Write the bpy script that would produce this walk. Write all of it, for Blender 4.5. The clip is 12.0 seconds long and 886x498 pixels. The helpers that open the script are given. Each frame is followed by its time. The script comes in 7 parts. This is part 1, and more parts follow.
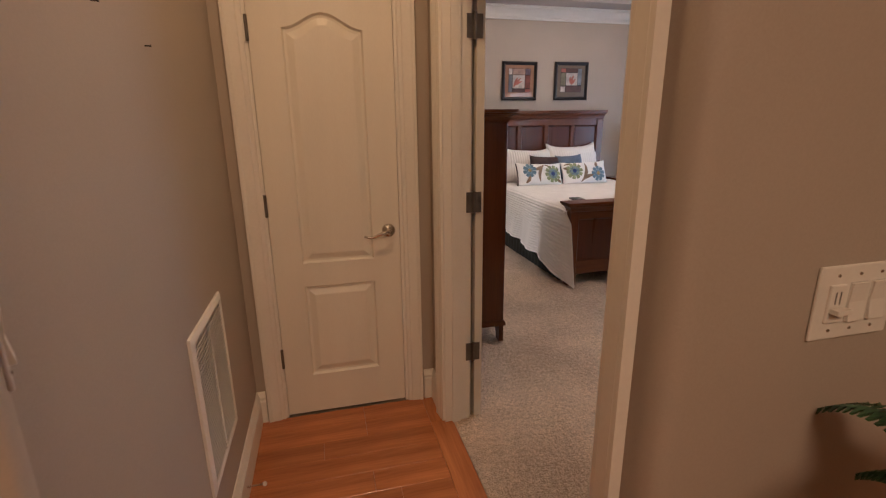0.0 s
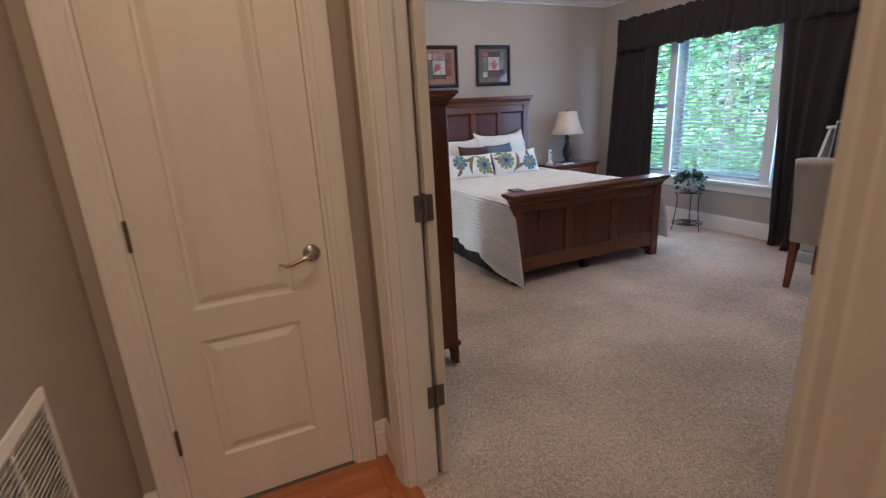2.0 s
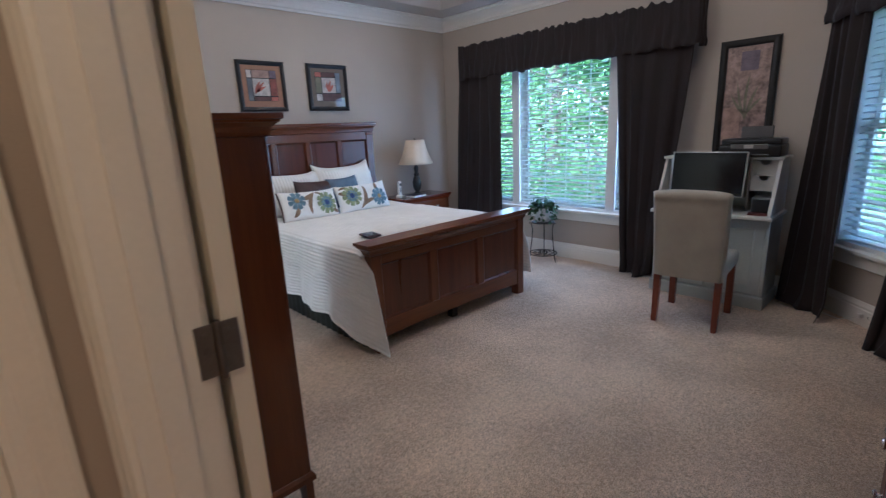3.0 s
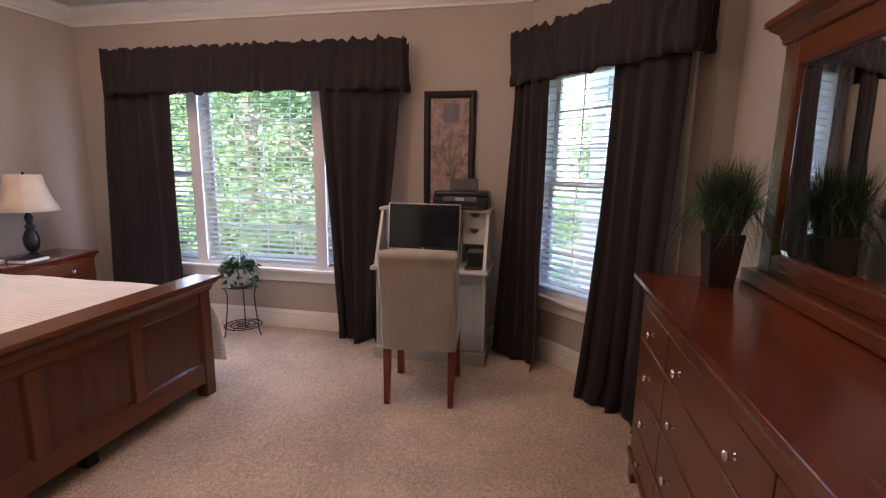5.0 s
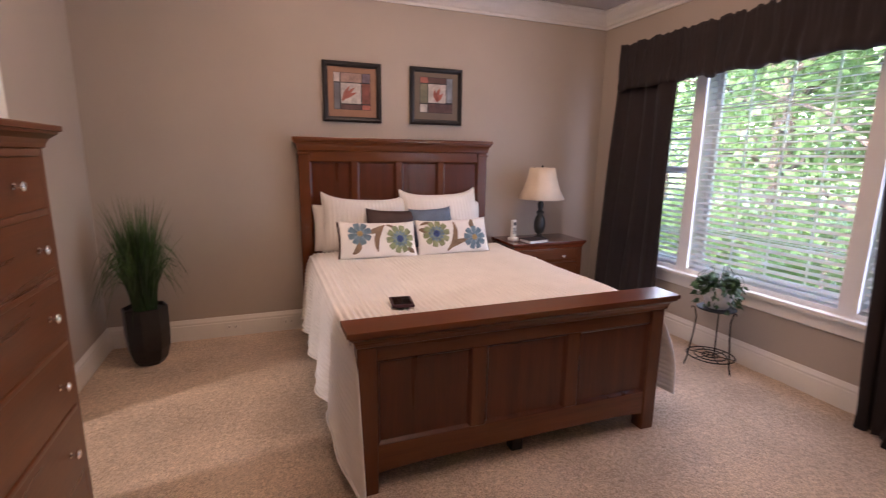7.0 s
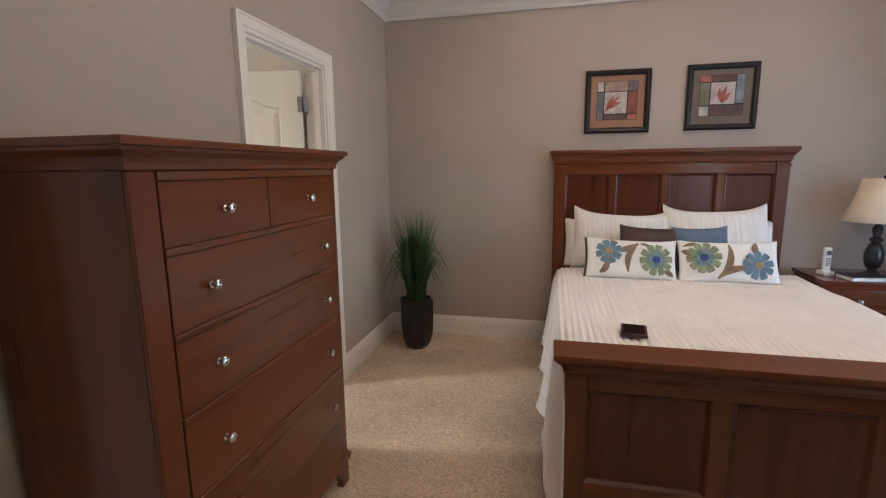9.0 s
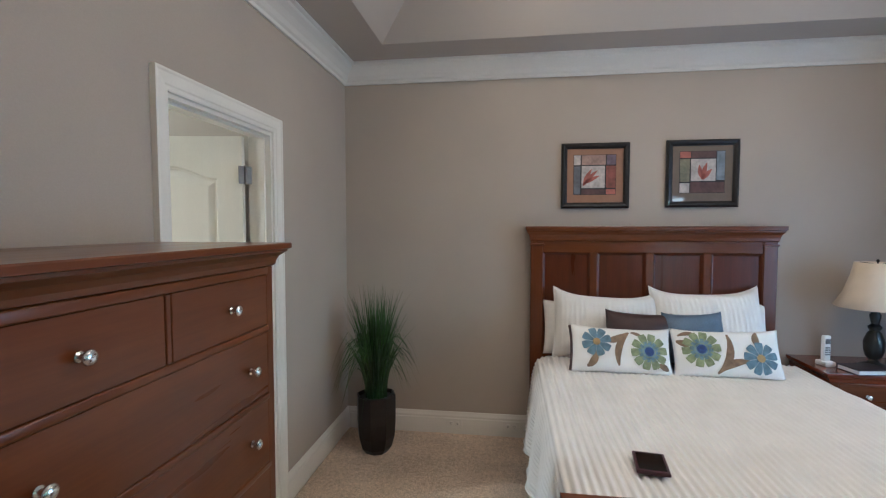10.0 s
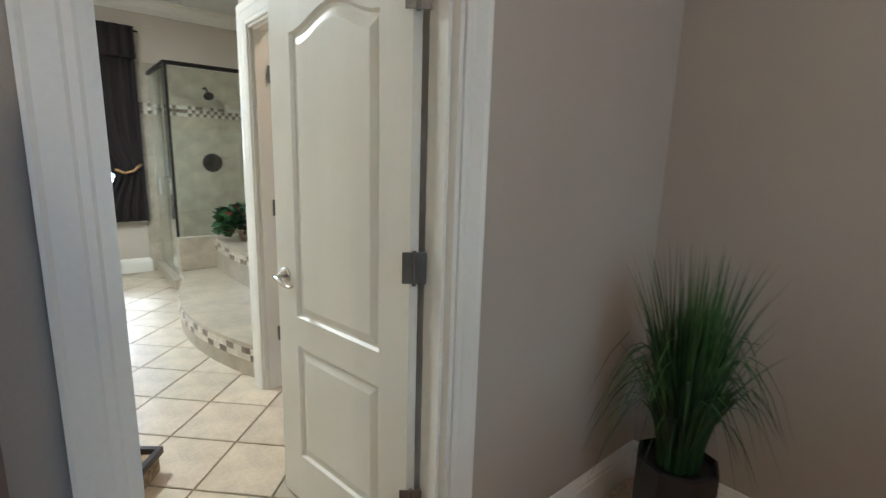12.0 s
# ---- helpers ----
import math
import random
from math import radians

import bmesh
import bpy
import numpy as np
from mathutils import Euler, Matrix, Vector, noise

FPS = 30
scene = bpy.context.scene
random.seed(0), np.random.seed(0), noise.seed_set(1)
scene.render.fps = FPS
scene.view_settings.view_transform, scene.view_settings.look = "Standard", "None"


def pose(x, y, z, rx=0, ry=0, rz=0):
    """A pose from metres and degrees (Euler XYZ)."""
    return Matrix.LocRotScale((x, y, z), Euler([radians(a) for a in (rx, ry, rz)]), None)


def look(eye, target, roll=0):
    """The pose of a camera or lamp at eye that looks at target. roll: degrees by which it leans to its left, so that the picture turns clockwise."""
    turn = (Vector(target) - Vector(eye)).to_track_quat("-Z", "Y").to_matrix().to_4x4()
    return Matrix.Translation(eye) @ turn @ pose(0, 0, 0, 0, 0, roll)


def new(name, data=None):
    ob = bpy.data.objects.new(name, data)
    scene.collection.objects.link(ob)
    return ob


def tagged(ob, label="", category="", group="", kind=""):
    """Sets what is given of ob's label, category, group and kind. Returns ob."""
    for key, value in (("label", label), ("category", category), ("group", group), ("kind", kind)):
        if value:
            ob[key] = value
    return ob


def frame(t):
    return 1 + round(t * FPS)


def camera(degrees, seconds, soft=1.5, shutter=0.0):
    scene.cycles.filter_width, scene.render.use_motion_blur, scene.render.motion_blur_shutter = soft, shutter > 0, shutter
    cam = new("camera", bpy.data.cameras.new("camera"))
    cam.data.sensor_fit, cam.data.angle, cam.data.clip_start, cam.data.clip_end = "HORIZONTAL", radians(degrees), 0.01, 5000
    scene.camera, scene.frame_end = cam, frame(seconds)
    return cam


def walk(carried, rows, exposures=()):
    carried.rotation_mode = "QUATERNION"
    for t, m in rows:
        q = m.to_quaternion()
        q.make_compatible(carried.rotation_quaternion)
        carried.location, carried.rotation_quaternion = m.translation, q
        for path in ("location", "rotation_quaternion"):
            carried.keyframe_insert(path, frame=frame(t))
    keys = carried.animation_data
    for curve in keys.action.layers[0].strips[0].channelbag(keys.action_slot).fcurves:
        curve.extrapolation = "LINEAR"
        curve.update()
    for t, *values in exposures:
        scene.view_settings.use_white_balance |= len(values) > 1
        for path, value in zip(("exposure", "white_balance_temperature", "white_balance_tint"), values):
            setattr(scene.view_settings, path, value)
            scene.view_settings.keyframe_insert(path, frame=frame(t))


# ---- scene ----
cam = camera(86.7, 12.0, soft=1.2, shutter=0.2)
PATH = [
    (0, (0.768, 0.973, 1.428), (1.239, 2.844, 0.902), -0.6),
    (0.5, (0.731, 0.833, 1.452), (1.146, 2.722, 0.945), -0.7),
    (1, (0.731, 0.873, 1.444), (1.146, 2.757, 0.918), -1.0),
    (1.5, (0.759, 1.134, 1.38), (1.289, 2.978, 0.816), -1.8),
    (2, (0.829, 1.478, 1.383), (1.602, 3.238, 0.829), -3.2),
    (2.5, (1.011, 1.844, 1.386), (2.053, 3.463, 0.846), -3.2),
    (3, (1.185, 2.144, 1.409), (2.511, 3.56, 0.922), -2.7),
    (3.5, (1.485, 2.327, 1.405), (3.106, 3.414, 0.969), -1.3),
    (3.7, (1.587, 2.363, 1.408), (3.324, 3.266, 0.998), -0.8),
    (5.3, (1.976, 2.602, 1.426), (3.908, 2.988, 1.08), 0.8),
    (5.5, (2.008, 2.603, 1.429), (3.918, 3.09, 1.092), 0.7),
    (6, (2.139, 2.707, 1.403), (3.878, 3.636, 1.069), 0.6),
    (6.5, (2.298, 2.825, 1.443), (3.601, 4.3, 1.09), -0.2),
    (7, (2.487, 2.799, 1.413), (3.189, 4.631, 1.024), 0.8),
    (7.5, (2.543, 2.774, 1.395), (2.791, 4.717, 0.993), -0.4),
    (7.7, (2.551, 2.77, 1.403), (2.645, 4.726, 0.998), -0.7),
    (9.3, (2.74, 2.888, 1.425), (2.278, 4.812, 1.134), -0.4),
    (9.5, (2.707, 2.962, 1.448), (2.298, 4.905, 1.212), 0.0),
    (10, (2.593, 3.245, 1.544), (2.316, 5.223, 1.445), 0.0),
    (10.5, (2.56, 3.552, 1.529), (2.251, 5.526, 1.434), -0.3),
    (11, (2.512, 3.959, 1.495), (1.962, 5.873, 1.308), -0.1),
    (11.4, (2.406, 4.259, 1.437), (1.508, 6.022, 1.144), -0.1),
    (11.5, (2.356, 4.334, 1.424), (1.376, 6.051, 1.12), 0.3),
    (11.7, (2.342, 4.503, 1.415), (1.124, 6.052, 1.069), 1.1),
    (12, (2.287, 4.733, 1.392), (0.782, 5.994, 1.01), 1.7),
]
EXPOSURES = [
    (0.0, 3.95, 5350, 23), (1.5, 3.95, 4800, 16), (2.0, 3.95, 4600, 13), (2.5, 3.92, 4500, 14), (3.0, 3.87, 4350, 12), (3.5, 3.5, 4100, 12), (5.3, 4.1, 5850, 36),
    (6.5, 4.05, 5950, 37), (7.7, 4.05, 5900, 35), (9.5, 4.02, 4850, 11), (10.0, 4.03, 4650, 8), (11.0, 3.82, 4850, 5), (12.0, 3.74, 4800, 7),
]
walk(cam, [(t, look(eye, target, roll)) for t, eye, target, roll in PATH], EXPOSURES)

# ---- light ----
world = bpy.data.worlds.new("sky")
scene.world = world
world.use_nodes = True
sky = world.node_tree.nodes.new("ShaderNodeTexSky")
sky.sky_type, sky.sun_disc = "NISHITA", False
sky.sun_elevation, sky.sun_rotation = radians(52), radians(280)
world.node_tree.links.new(sky.outputs[0], world.node_tree.nodes["Background"].inputs[0])
world.node_tree.nodes["Background"].inputs[1].default_value = 0.145


def lamp(name, kind, m, power, colour, size=0.3, size_y=0.0, angle=0.0):
    data = bpy.data.lights.new(name, kind)
    data.energy, data.color = power, colour
    if kind == "AREA":
        data.size = size
        if size_y:
            data.shape, data.size_y = "RECTANGLE", size_y
        else:
            data.shape = "DISK"
    if kind == "POINT":
        data.shadow_soft_size = size
    if kind == "SUN":
        data.angle = radians(angle)
    ob = new(name, data)
    ob.matrix_world = m
    return tagged(ob, kind="structure")


lamp("sun", "SUN", look((-8, -2, 12), (8, 0, -4)), 3.0, (1.0, 0.95, 0.86), angle=12)
lamp("tray_light", "POINT", pose(3.45, 4.3, 2.72), 1.9, (1.0, 0.75, 0.47), 0.14)
# unseen downlights, added as weak warm fill beside the tray light
for cx, cy, power in ((2.75, 5.6, 0.45), (4.25, 5.45, 0.5), (2.9, 3.2, 0.4), (4.25, 3.1, 0.45)):
    lamp("fill_downlight", "AREA", pose(cx, cy, 3.0), power, (1.0, 0.72, 0.44), 0.14)
EX_IN = 5.58                   # added lamp in place of sky light: in the wide window's opening, inside its blinds
lamp("window_fill_lamp", "AREA", pose(EX_IN, 4.95, 1.33, 0, 90, 0), 2.2, (0.74, 0.87, 1.0), 1.5, 1.9)
lamp("hall_light", "AREA", pose(0.80, 2.15, 2.70), 0.60, (1.0, 0.60, 0.24), 0.16)
lamp("foyer_light", "AREA", pose(1.0, -0.4, 2.70), 2.5, (1.0, 0.64, 0.31), 0.8)
# unseen overhead lamp added to brighten the bathroom
lamp("bath_fill_light", "AREA", pose(-1.4, 4.4, 2.9), 7.0, (1.0, 0.90, 0.68), 0.3)
lamp("toilet_room_light", "AREA", pose(0.0, 6.3, 2.65), 1.2, (1.0, 0.62, 0.35), 0.2)

# ---- materials ----
def node_material(name):
    m = bpy.data.materials.new(name)
    m.use_nodes = True
    nt = m.node_tree
    return m, nt, nt.nodes["Principled BSDF"]


def mat(name, colour, rough=0.6, metal=0.0, vary=0.08, scale=3.0, fine=60.0, bump=0.08, stretch=(1, 1, 1), dark=None, sheen=0.0, coat=0.0, rand=0.0):
    """Base colour with variation at two scales, roughness variation and fine relief."""
    m, nt, b = node_material(name)
    N, L = nt.nodes.new, nt.links.new
    tc, mp = N("ShaderNodeTexCoord"), N("ShaderNodeMapping")
    mp.inputs["Scale"].default_value = stretch
    L(tc.outputs["Object"], mp.inputs[0])
    n1, n2 = N("ShaderNodeTexNoise"), N("ShaderNodeTexNoise")
    n1.inputs["Scale"].default_value, n1.inputs["Detail"].default_value = scale, 5
    n2.inputs["Scale"].default_value, n2.inputs["Detail"].default_value = fine, 6
    for n in (n1, n2):
        L(mp.outputs[0], n.inputs["Vector"])
    mixf = N("ShaderNodeMath")
    mixf.operation = "MULTIPLY_ADD"
    L(n2.outputs[0], mixf.inputs[0])
    mixf.inputs[1].default_value = 0.45
    L(n1.outputs[0], mixf.inputs[2])
    ramp = N("ShaderNodeValToRGB")
    lo = dark if dark else tuple(c * (1 - 2 * vary) for c in colour)
    hi = tuple(min(1, c * (1 + vary)) for c in colour)
    ramp.color_ramp.elements[0].position, ramp.color_ramp.elements[1].position = 0.5, 0.95
    ramp.color_ramp.elements[0].color, ramp.color_ramp.elements[1].color = (*lo, 1), (*hi, 1)
    L(mixf.outputs[0], ramp.inputs[0])
    out = ramp.outputs[0]
    if rand:
        oi, hsv, mr = N("ShaderNodeObjectInfo"), N("ShaderNodeHueSaturation"), N("ShaderNodeMapRange")
        L(oi.outputs["Random"], mr.inputs[0])
        mr.inputs[3].default_value, mr.inputs[4].default_value = 1 - rand, 1 + rand
        L(mr.outputs[0], hsv.inputs["Value"])
        L(out, hsv.inputs["Color"])
        out = hsv.outputs[0]
    L(out, b.inputs["Base Color"])
    rr = N("ShaderNodeMapRange")
    L(n1.outputs[0], rr.inputs[0])
    rr.inputs[3].default_value, rr.inputs[4].default_value = max(0.02, rough - 0.08), min(1, rough + 0.08)
    L(rr.outputs[0], b.inputs["Roughness"])
    b.inputs["Metallic"].default_value = metal
    b.inputs["Sheen Weight"].default_value = sheen
    b.inputs["Coat Weight"].default_value = coat
    b.inputs["Coat Roughness"].default_value = 0.15
    if bump:
        bn = N("ShaderNodeBump")
        bn.inputs["Strength"].default_value, bn.inputs["Distance"].default_value = bump, 0.004
        L(n2.outputs[0], bn.inputs["Height"])
        L(bn.outputs[0], b.inputs["Normal"])
    return m


def wood(name, light, dark, axis=0, rough=0.35, coat=0.25, rand=0.0, ring=9.0):
    """Grain that runs along one axis."""
    st = [14, 14, 14]
    st[axis] = 0.9
    m = mat(name, light, rough, 0, 0.1, 1.0, ring, 0.05, tuple(st), dark, coat=coat, rand=rand)
    m.node_tree.nodes["Principled BSDF"].inputs["Specular IOR Level"].default_value = 0.3
    return m


WALL = mat("taupe_wall_paint", (0.44, 0.382, 0.315), 0.75, vary=0.04, scale=1.2, fine=220, bump=0.12)
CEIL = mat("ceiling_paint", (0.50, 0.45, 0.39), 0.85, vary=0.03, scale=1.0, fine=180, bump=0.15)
TRIM = mat("white_trim_paint", (0.80, 0.77, 0.70), 0.38, vary=0.03, scale=2.0, fine=90, bump=0.03)
DOORP = mat("door_paint", (0.80, 0.76, 0.66), 0.36, vary=0.03, scale=2.0, fine=120, bump=0.04, stretch=(3, 3, 0.4))
BATHW = mat("bath_wall_paint", (0.55, 0.49, 0.41), 0.7, vary=0.04, scale=1.0, fine=200, bump=0.1)
CHERRY = wood("cherry_wood_along_x", (0.138, 0.0405, 0.0092), (0.094, 0.0262, 0.0060), 0, 0.3, 0.35)
CHERRYY = wood("cherry_wood_along_y", (0.138, 0.0405, 0.0092), (0.094, 0.0262, 0.0060), 1, 0.3, 0.35)
CHERRYZ = wood("cherry_wood_upright", (0.122, 0.0350, 0.0085), (0.084, 0.0228, 0.0055), 2, 0.3, 0.35)
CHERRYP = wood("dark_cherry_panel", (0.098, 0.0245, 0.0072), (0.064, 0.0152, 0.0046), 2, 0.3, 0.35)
DARKW = wood("dark_cherry_top", (0.15, 0.030, 0.009), (0.10, 0.019, 0.006), 0, 0.2, 0.6)
LEGW = wood("red_brown_leg_wood", (0.22, 0.055, 0.025), (0.10, 0.022, 0.01), 2)
PLANK = wood("orange_oak_plank", (0.50, 0.185, 0.055), (0.30, 0.095, 0.026), 0, 0.3, 0.3, rand=0.14)
PLANKY = wood("orange_oak_border", (0.52, 0.20, 0.06), (0.34, 0.11, 0.03), 1, 0.3, 0.3, rand=0.08)
CURT = mat("aubergine_curtain_cloth", (0.0150, 0.0088, 0.0088), 0.85, vary=0.2, scale=4, fine=300, bump=0.2, sheen=0.04)
QUILT = mat("white_quilt_cotton", (0.84, 0.815, 0.78), 0.9, vary=0.03, scale=6, fine=350, bump=0.2, sheen=0.1)
PILLW = mat("white_pillow_cotton", (0.83, 0.80, 0.75), 0.9, vary=0.03, scale=6, fine=300, bump=0.15)
BROWNP = mat("brown_satin", (0.045, 0.018, 0.014), 0.45, vary=0.15, scale=9, fine=120, bump=0.15)
BLUEP = mat("grey_blue_satin", (0.10, 0.145, 0.21), 0.45, vary=0.15, scale=9, fine=120, bump=0.15)
PETB = mat("blue_petal_cloth", (0.15, 0.225, 0.275), 0.85, vary=0.25, scale=30, fine=200, bump=0.1)
PETG = mat("green_petal_cloth", (0.28, 0.31, 0.16), 0.85, vary=0.25, scale=30, fine=200, bump=0.1)
STEMB = mat("brown_stem_cloth", (0.24, 0.155, 0.09), 0.85, vary=0.2, scale=30, fine=200, bump=0.1)
GOLD = mat("gold_thread", (0.42, 0.27, 0.10), 0.7, vary=0.2, scale=60, fine=300)
NAVY = mat("navy_thread", (0.03, 0.06, 0.2), 0.8, vary=0.3, scale=60, fine=300)
SKIRT = mat("dark_bed_skirt", (0.035, 0.037, 0.030), 0.9, vary=0.2, scale=5, fine=200, bump=0.2)
UPH = mat("grey_linen_upholstery", (0.38, 0.35, 0.29), 0.9, vary=0.06, scale=8, fine=420, bump=0.3, sheen=0.15)
DESKP = mat("pale_blue_grey_paint", (0.40, 0.435, 0.42), 0.5, vary=0.06, scale=3, fine=80, bump=0.08)
DESKT = mat("worn_white_desktop", (0.62, 0.62, 0.58), 0.4, vary=0.06, scale=3, fine=80, bump=0.06)
BLACKP = mat("black_plastic", (0.012, 0.012, 0.013), 0.35, vary=0.1, scale=10, fine=300, bump=0.05)
GREYP = mat("grey_plastic", (0.12, 0.115, 0.11), 0.45, vary=0.1, scale=10, fine=300, bump=0.05)
SCREEN = mat("dark_screen", (0.006, 0.008, 0.009), 0.12, vary=0.05, bump=0)
SILVER = mat("silver_plastic", (0.55, 0.55, 0.53), 0.3, 0.6, vary=0.03, bump=0)
NICKEL = mat("brushed_nickel", (0.62, 0.58, 0.52), 0.24, 1.0, vary=0.05, scale=20, fine=200, bump=0.03)
HINGE = mat("dull_nickel_hinge", (0.20, 0.18, 0.16), 0.45, 1.0, vary=0.1, scale=20, fine=200, bump=0.03)
CHROME = mat("chrome", (0.8, 0.8, 0.8), 0.08, 1.0, vary=0.02, bump=0)
IRON = mat("dark_iron", (0.035, 0.032, 0.03), 0.5, 0.7, vary=0.2, scale=12, fine=150, bump=0.1)
BRONZE = mat("dark_bronze", (0.03, 0.025, 0.022), 0.4, 0.8, vary=0.2, scale=12, fine=150, bump=0.05)
LAMPB = mat("black_turned_base", (0.022, 0.024, 0.02), 0.35, vary=0.3, scale=15, fine=150, bump=0.08)
SHADE = mat("ivory_lamp_shade", (0.72, 0.60, 0.45), 0.85, vary=0.06, scale=6, fine=250, bump=0.1)
FRAMEB = mat("black_picture_frame", (0.012, 0.010, 0.009), 0.4, vary=0.2, scale=12, fine=200, bump=0.03)
POTB = mat("black_glazed_pot", (0.011, 0.009, 0.010), 0.3, vary=0.3, scale=8, fine=80, bump=0.06)
POTC = mat("brown_planter", (0.035, 0.022, 0.016), 0.45, vary=0.3, scale=8, fine=80, bump=0.08)
POTW = mat("white_glazed_pot", (0.62, 0.60, 0.56), 0.3, vary=0.12, scale=14, fine=80, bump=0.04)
SOIL = mat("soil", (0.03, 0.02, 0.013), 0.95, vary=0.4, scale=40, fine=200, bump=0.5)
GRASS = mat("green_blade", (0.055, 0.125, 0.028), 0.5, vary=0.35, scale=6, fine=40, bump=0.02)
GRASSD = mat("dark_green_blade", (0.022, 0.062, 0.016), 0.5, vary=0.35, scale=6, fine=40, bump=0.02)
LEAF = mat("ivy_leaf", (0.05, 0.11, 0.035), 0.5, vary=0.4, scale=20, fine=60, bump=0.05)
FERN = mat("fern_leaf", (0.03, 0.085, 0.025), 0.45, vary=0.35, scale=20, fine=60, bump=0.05)
WHITEP = mat("white_plastic", (0.78, 0.75, 0.69), 0.35, vary=0.03, scale=10, fine=100, bump=0.02)
SLAT = mat("white_blind_slat", (0.88, 0.89, 0.90), 0.45, vary=0.02, scale=4, fine=60, bump=0.02)
VINYL = mat("white_vinyl", (0.80, 0.80, 0.78), 0.4, vary=0.02, scale=4, fine=60, bump=0.02)
TILE = mat("cream_stone_tile", (0.54, 0.465, 0.345), 0.4, vary=0.12, scale=7, fine=60, bump=0.05, rand=0.05)
TILEW = mat("grey_beige_wall_tile", (0.43, 0.375, 0.285), 0.35, vary=0.12, scale=7, fine=60, bump=0.05, rand=0.06)
GROUT = mat("grout", (0.45, 0.385, 0.29), 0.9, vary=0.1, scale=10, fine=200, bump=0.2)
TESD = mat("dark_mosaic_tile", (0.20, 0.15, 0.11), 0.3, vary=0.2, scale=20, fine=90, rand=0.2)
TESL = mat("pale_mosaic_tile", (0.62, 0.57, 0.48), 0.3, vary=0.1, scale=20, fine=90, rand=0.12)
CERAM = mat("white_ceramic", (0.82, 0.81, 0.78), 0.12, vary=0.02, bump=0)
TRUNK = mat("tree_bark", (0.12, 0.09, 0.065), 0.9, vary=0.3, scale=6, fine=40, bump=0.5, stretch=(3, 3, 0.6))
LEAVES = mat("tree_leaves", (0.09, 0.155, 0.05), 0.6, vary=0.3, scale=2.0, fine=12, bump=0.0)
ln = LEAVES.node_tree
lt, lm = ln.nodes.new("ShaderNodeBsdfTranslucent"), ln.nodes.new("ShaderNodeMixShader")
lt.inputs[0].default_value, lm.inputs[0].default_value = (0.25, 0.38, 0.14, 1), 0.5
ln.links.new(ln.nodes["Principled BSDF"].outputs[0], lm.inputs[1])
ln.links.new(lt.outputs[0], lm.inputs[2])
ln.links.new(lm.outputs[0], ln.nodes["Material Output"].inputs[0])
LAWN = mat("lawn", (0.07, 0.11, 0.035), 0.9, vary=0.4, scale=0.6, fine=30, bump=0.4)
DECK = mat("grey_porch_boards", (0.36, 0.35, 0.33), 0.7, vary=0.15, scale=3, fine=60, bump=0.1, stretch=(8, 0.8, 1))
ROSE = mat("red_flower", (0.25, 0.02, 0.02), 0.7, vary=0.3, scale=30, fine=90)
WICK = mat("woven_basket", (0.30, 0.22, 0.13), 0.8, vary=0.35, scale=40, fine=120, bump=0.5)


def carpet_material():
    m, nt, b = node_material("beige_pile_carpet")
    N, L = nt.nodes.new, nt.links.new
    tc = N("ShaderNodeTexCoord")
    big, mid, small = N("ShaderNodeTexNoise"), N("ShaderNodeTexNoise"), N("ShaderNodeTexNoise")
    for n, s, d in ((big, 1.6, 6), (mid, 45, 4), (small, 170, 5)):
        n.inputs["Scale"].default_value, n.inputs["Detail"].default_value = s, d
        L(tc.outputs["Object"], n.inputs["Vector"])
    r1, r2 = N("ShaderNodeValToRGB"), N("ShaderNodeValToRGB")
    r1.color_ramp.elements[0].position, r1.color_ramp.elements[1].position = 0.37, 0.60
    r1.color_ramp.elements[0].color, r1.color_ramp.elements[1].color = (0.47, 0.345, 0.235, 1), (0.82, 0.655, 0.485, 1)
    L(small.outputs[0], r1.inputs[0])
    r2.color_ramp.elements[0].position, r2.color_ramp.elements[1].position = 0.38, 0.60
    r2.color_ramp.elements[0].color, r2.color_ramp.elements[1].color = (0.72, 0.70, 0.68, 1), (1.16, 1.16, 1.16, 1)
    add = N("ShaderNodeMath")
    add.operation = "MULTIPLY_ADD"
    add.inputs[1].default_value = 0.4
    L(mid.outputs[0], add.inputs[0])
    half = N("ShaderNodeMath")
    half.operation = "MULTIPLY"
    half.inputs[1].default_value = 0.6
    L(big.outputs[0], half.inputs[0])
    L(half.outputs[0], add.inputs[2])
    L(add.outputs[0], r2.inputs[0])
    mx = N("ShaderNodeMix")
    mx.data_type, mx.blend_type = "RGBA", "MULTIPLY"
    mx.inputs["Factor"].default_value = 1
    L(r1.outputs[0], mx.inputs["A"])
    L(r2.outputs[0], mx.inputs["B"])
    L(mx.outputs["Result"], b.inputs["Base Color"])
    b.inputs["Roughness"].default_value, b.inputs["Sheen Weight"].default_value = 1.0, 0.15
    bump1, bump2 = N("ShaderNodeBump"), N("ShaderNodeBump")
    bump1.inputs["Strength"].default_value, bump1.inputs["Distance"].default_value = 0.9, 0.012
    bump2.inputs["Strength"].default_value, bump2.inputs["Distance"].default_value = 0.5, 0.03
    L(small.outputs[0], bump1.inputs["Height"])
    L(mid.outputs[0], bump2.inputs["Height"])
    L(bump2.outputs[0], bump1.inputs["Normal"])
    L(bump1.outputs[0], b.inputs["Normal"])
    return m


CARPET = carpet_material()


def glass_material(name, tint, rough=0.0):
    m, nt, b = node_material(name)
    b.inputs["Base Color"].default_value = (*tint, 1)
    b.inputs["Roughness"].default_value = rough
    b.inputs["Transmission Weight"].default_value = 1
    b.inputs["IOR"].default_value = 1.45
    return m


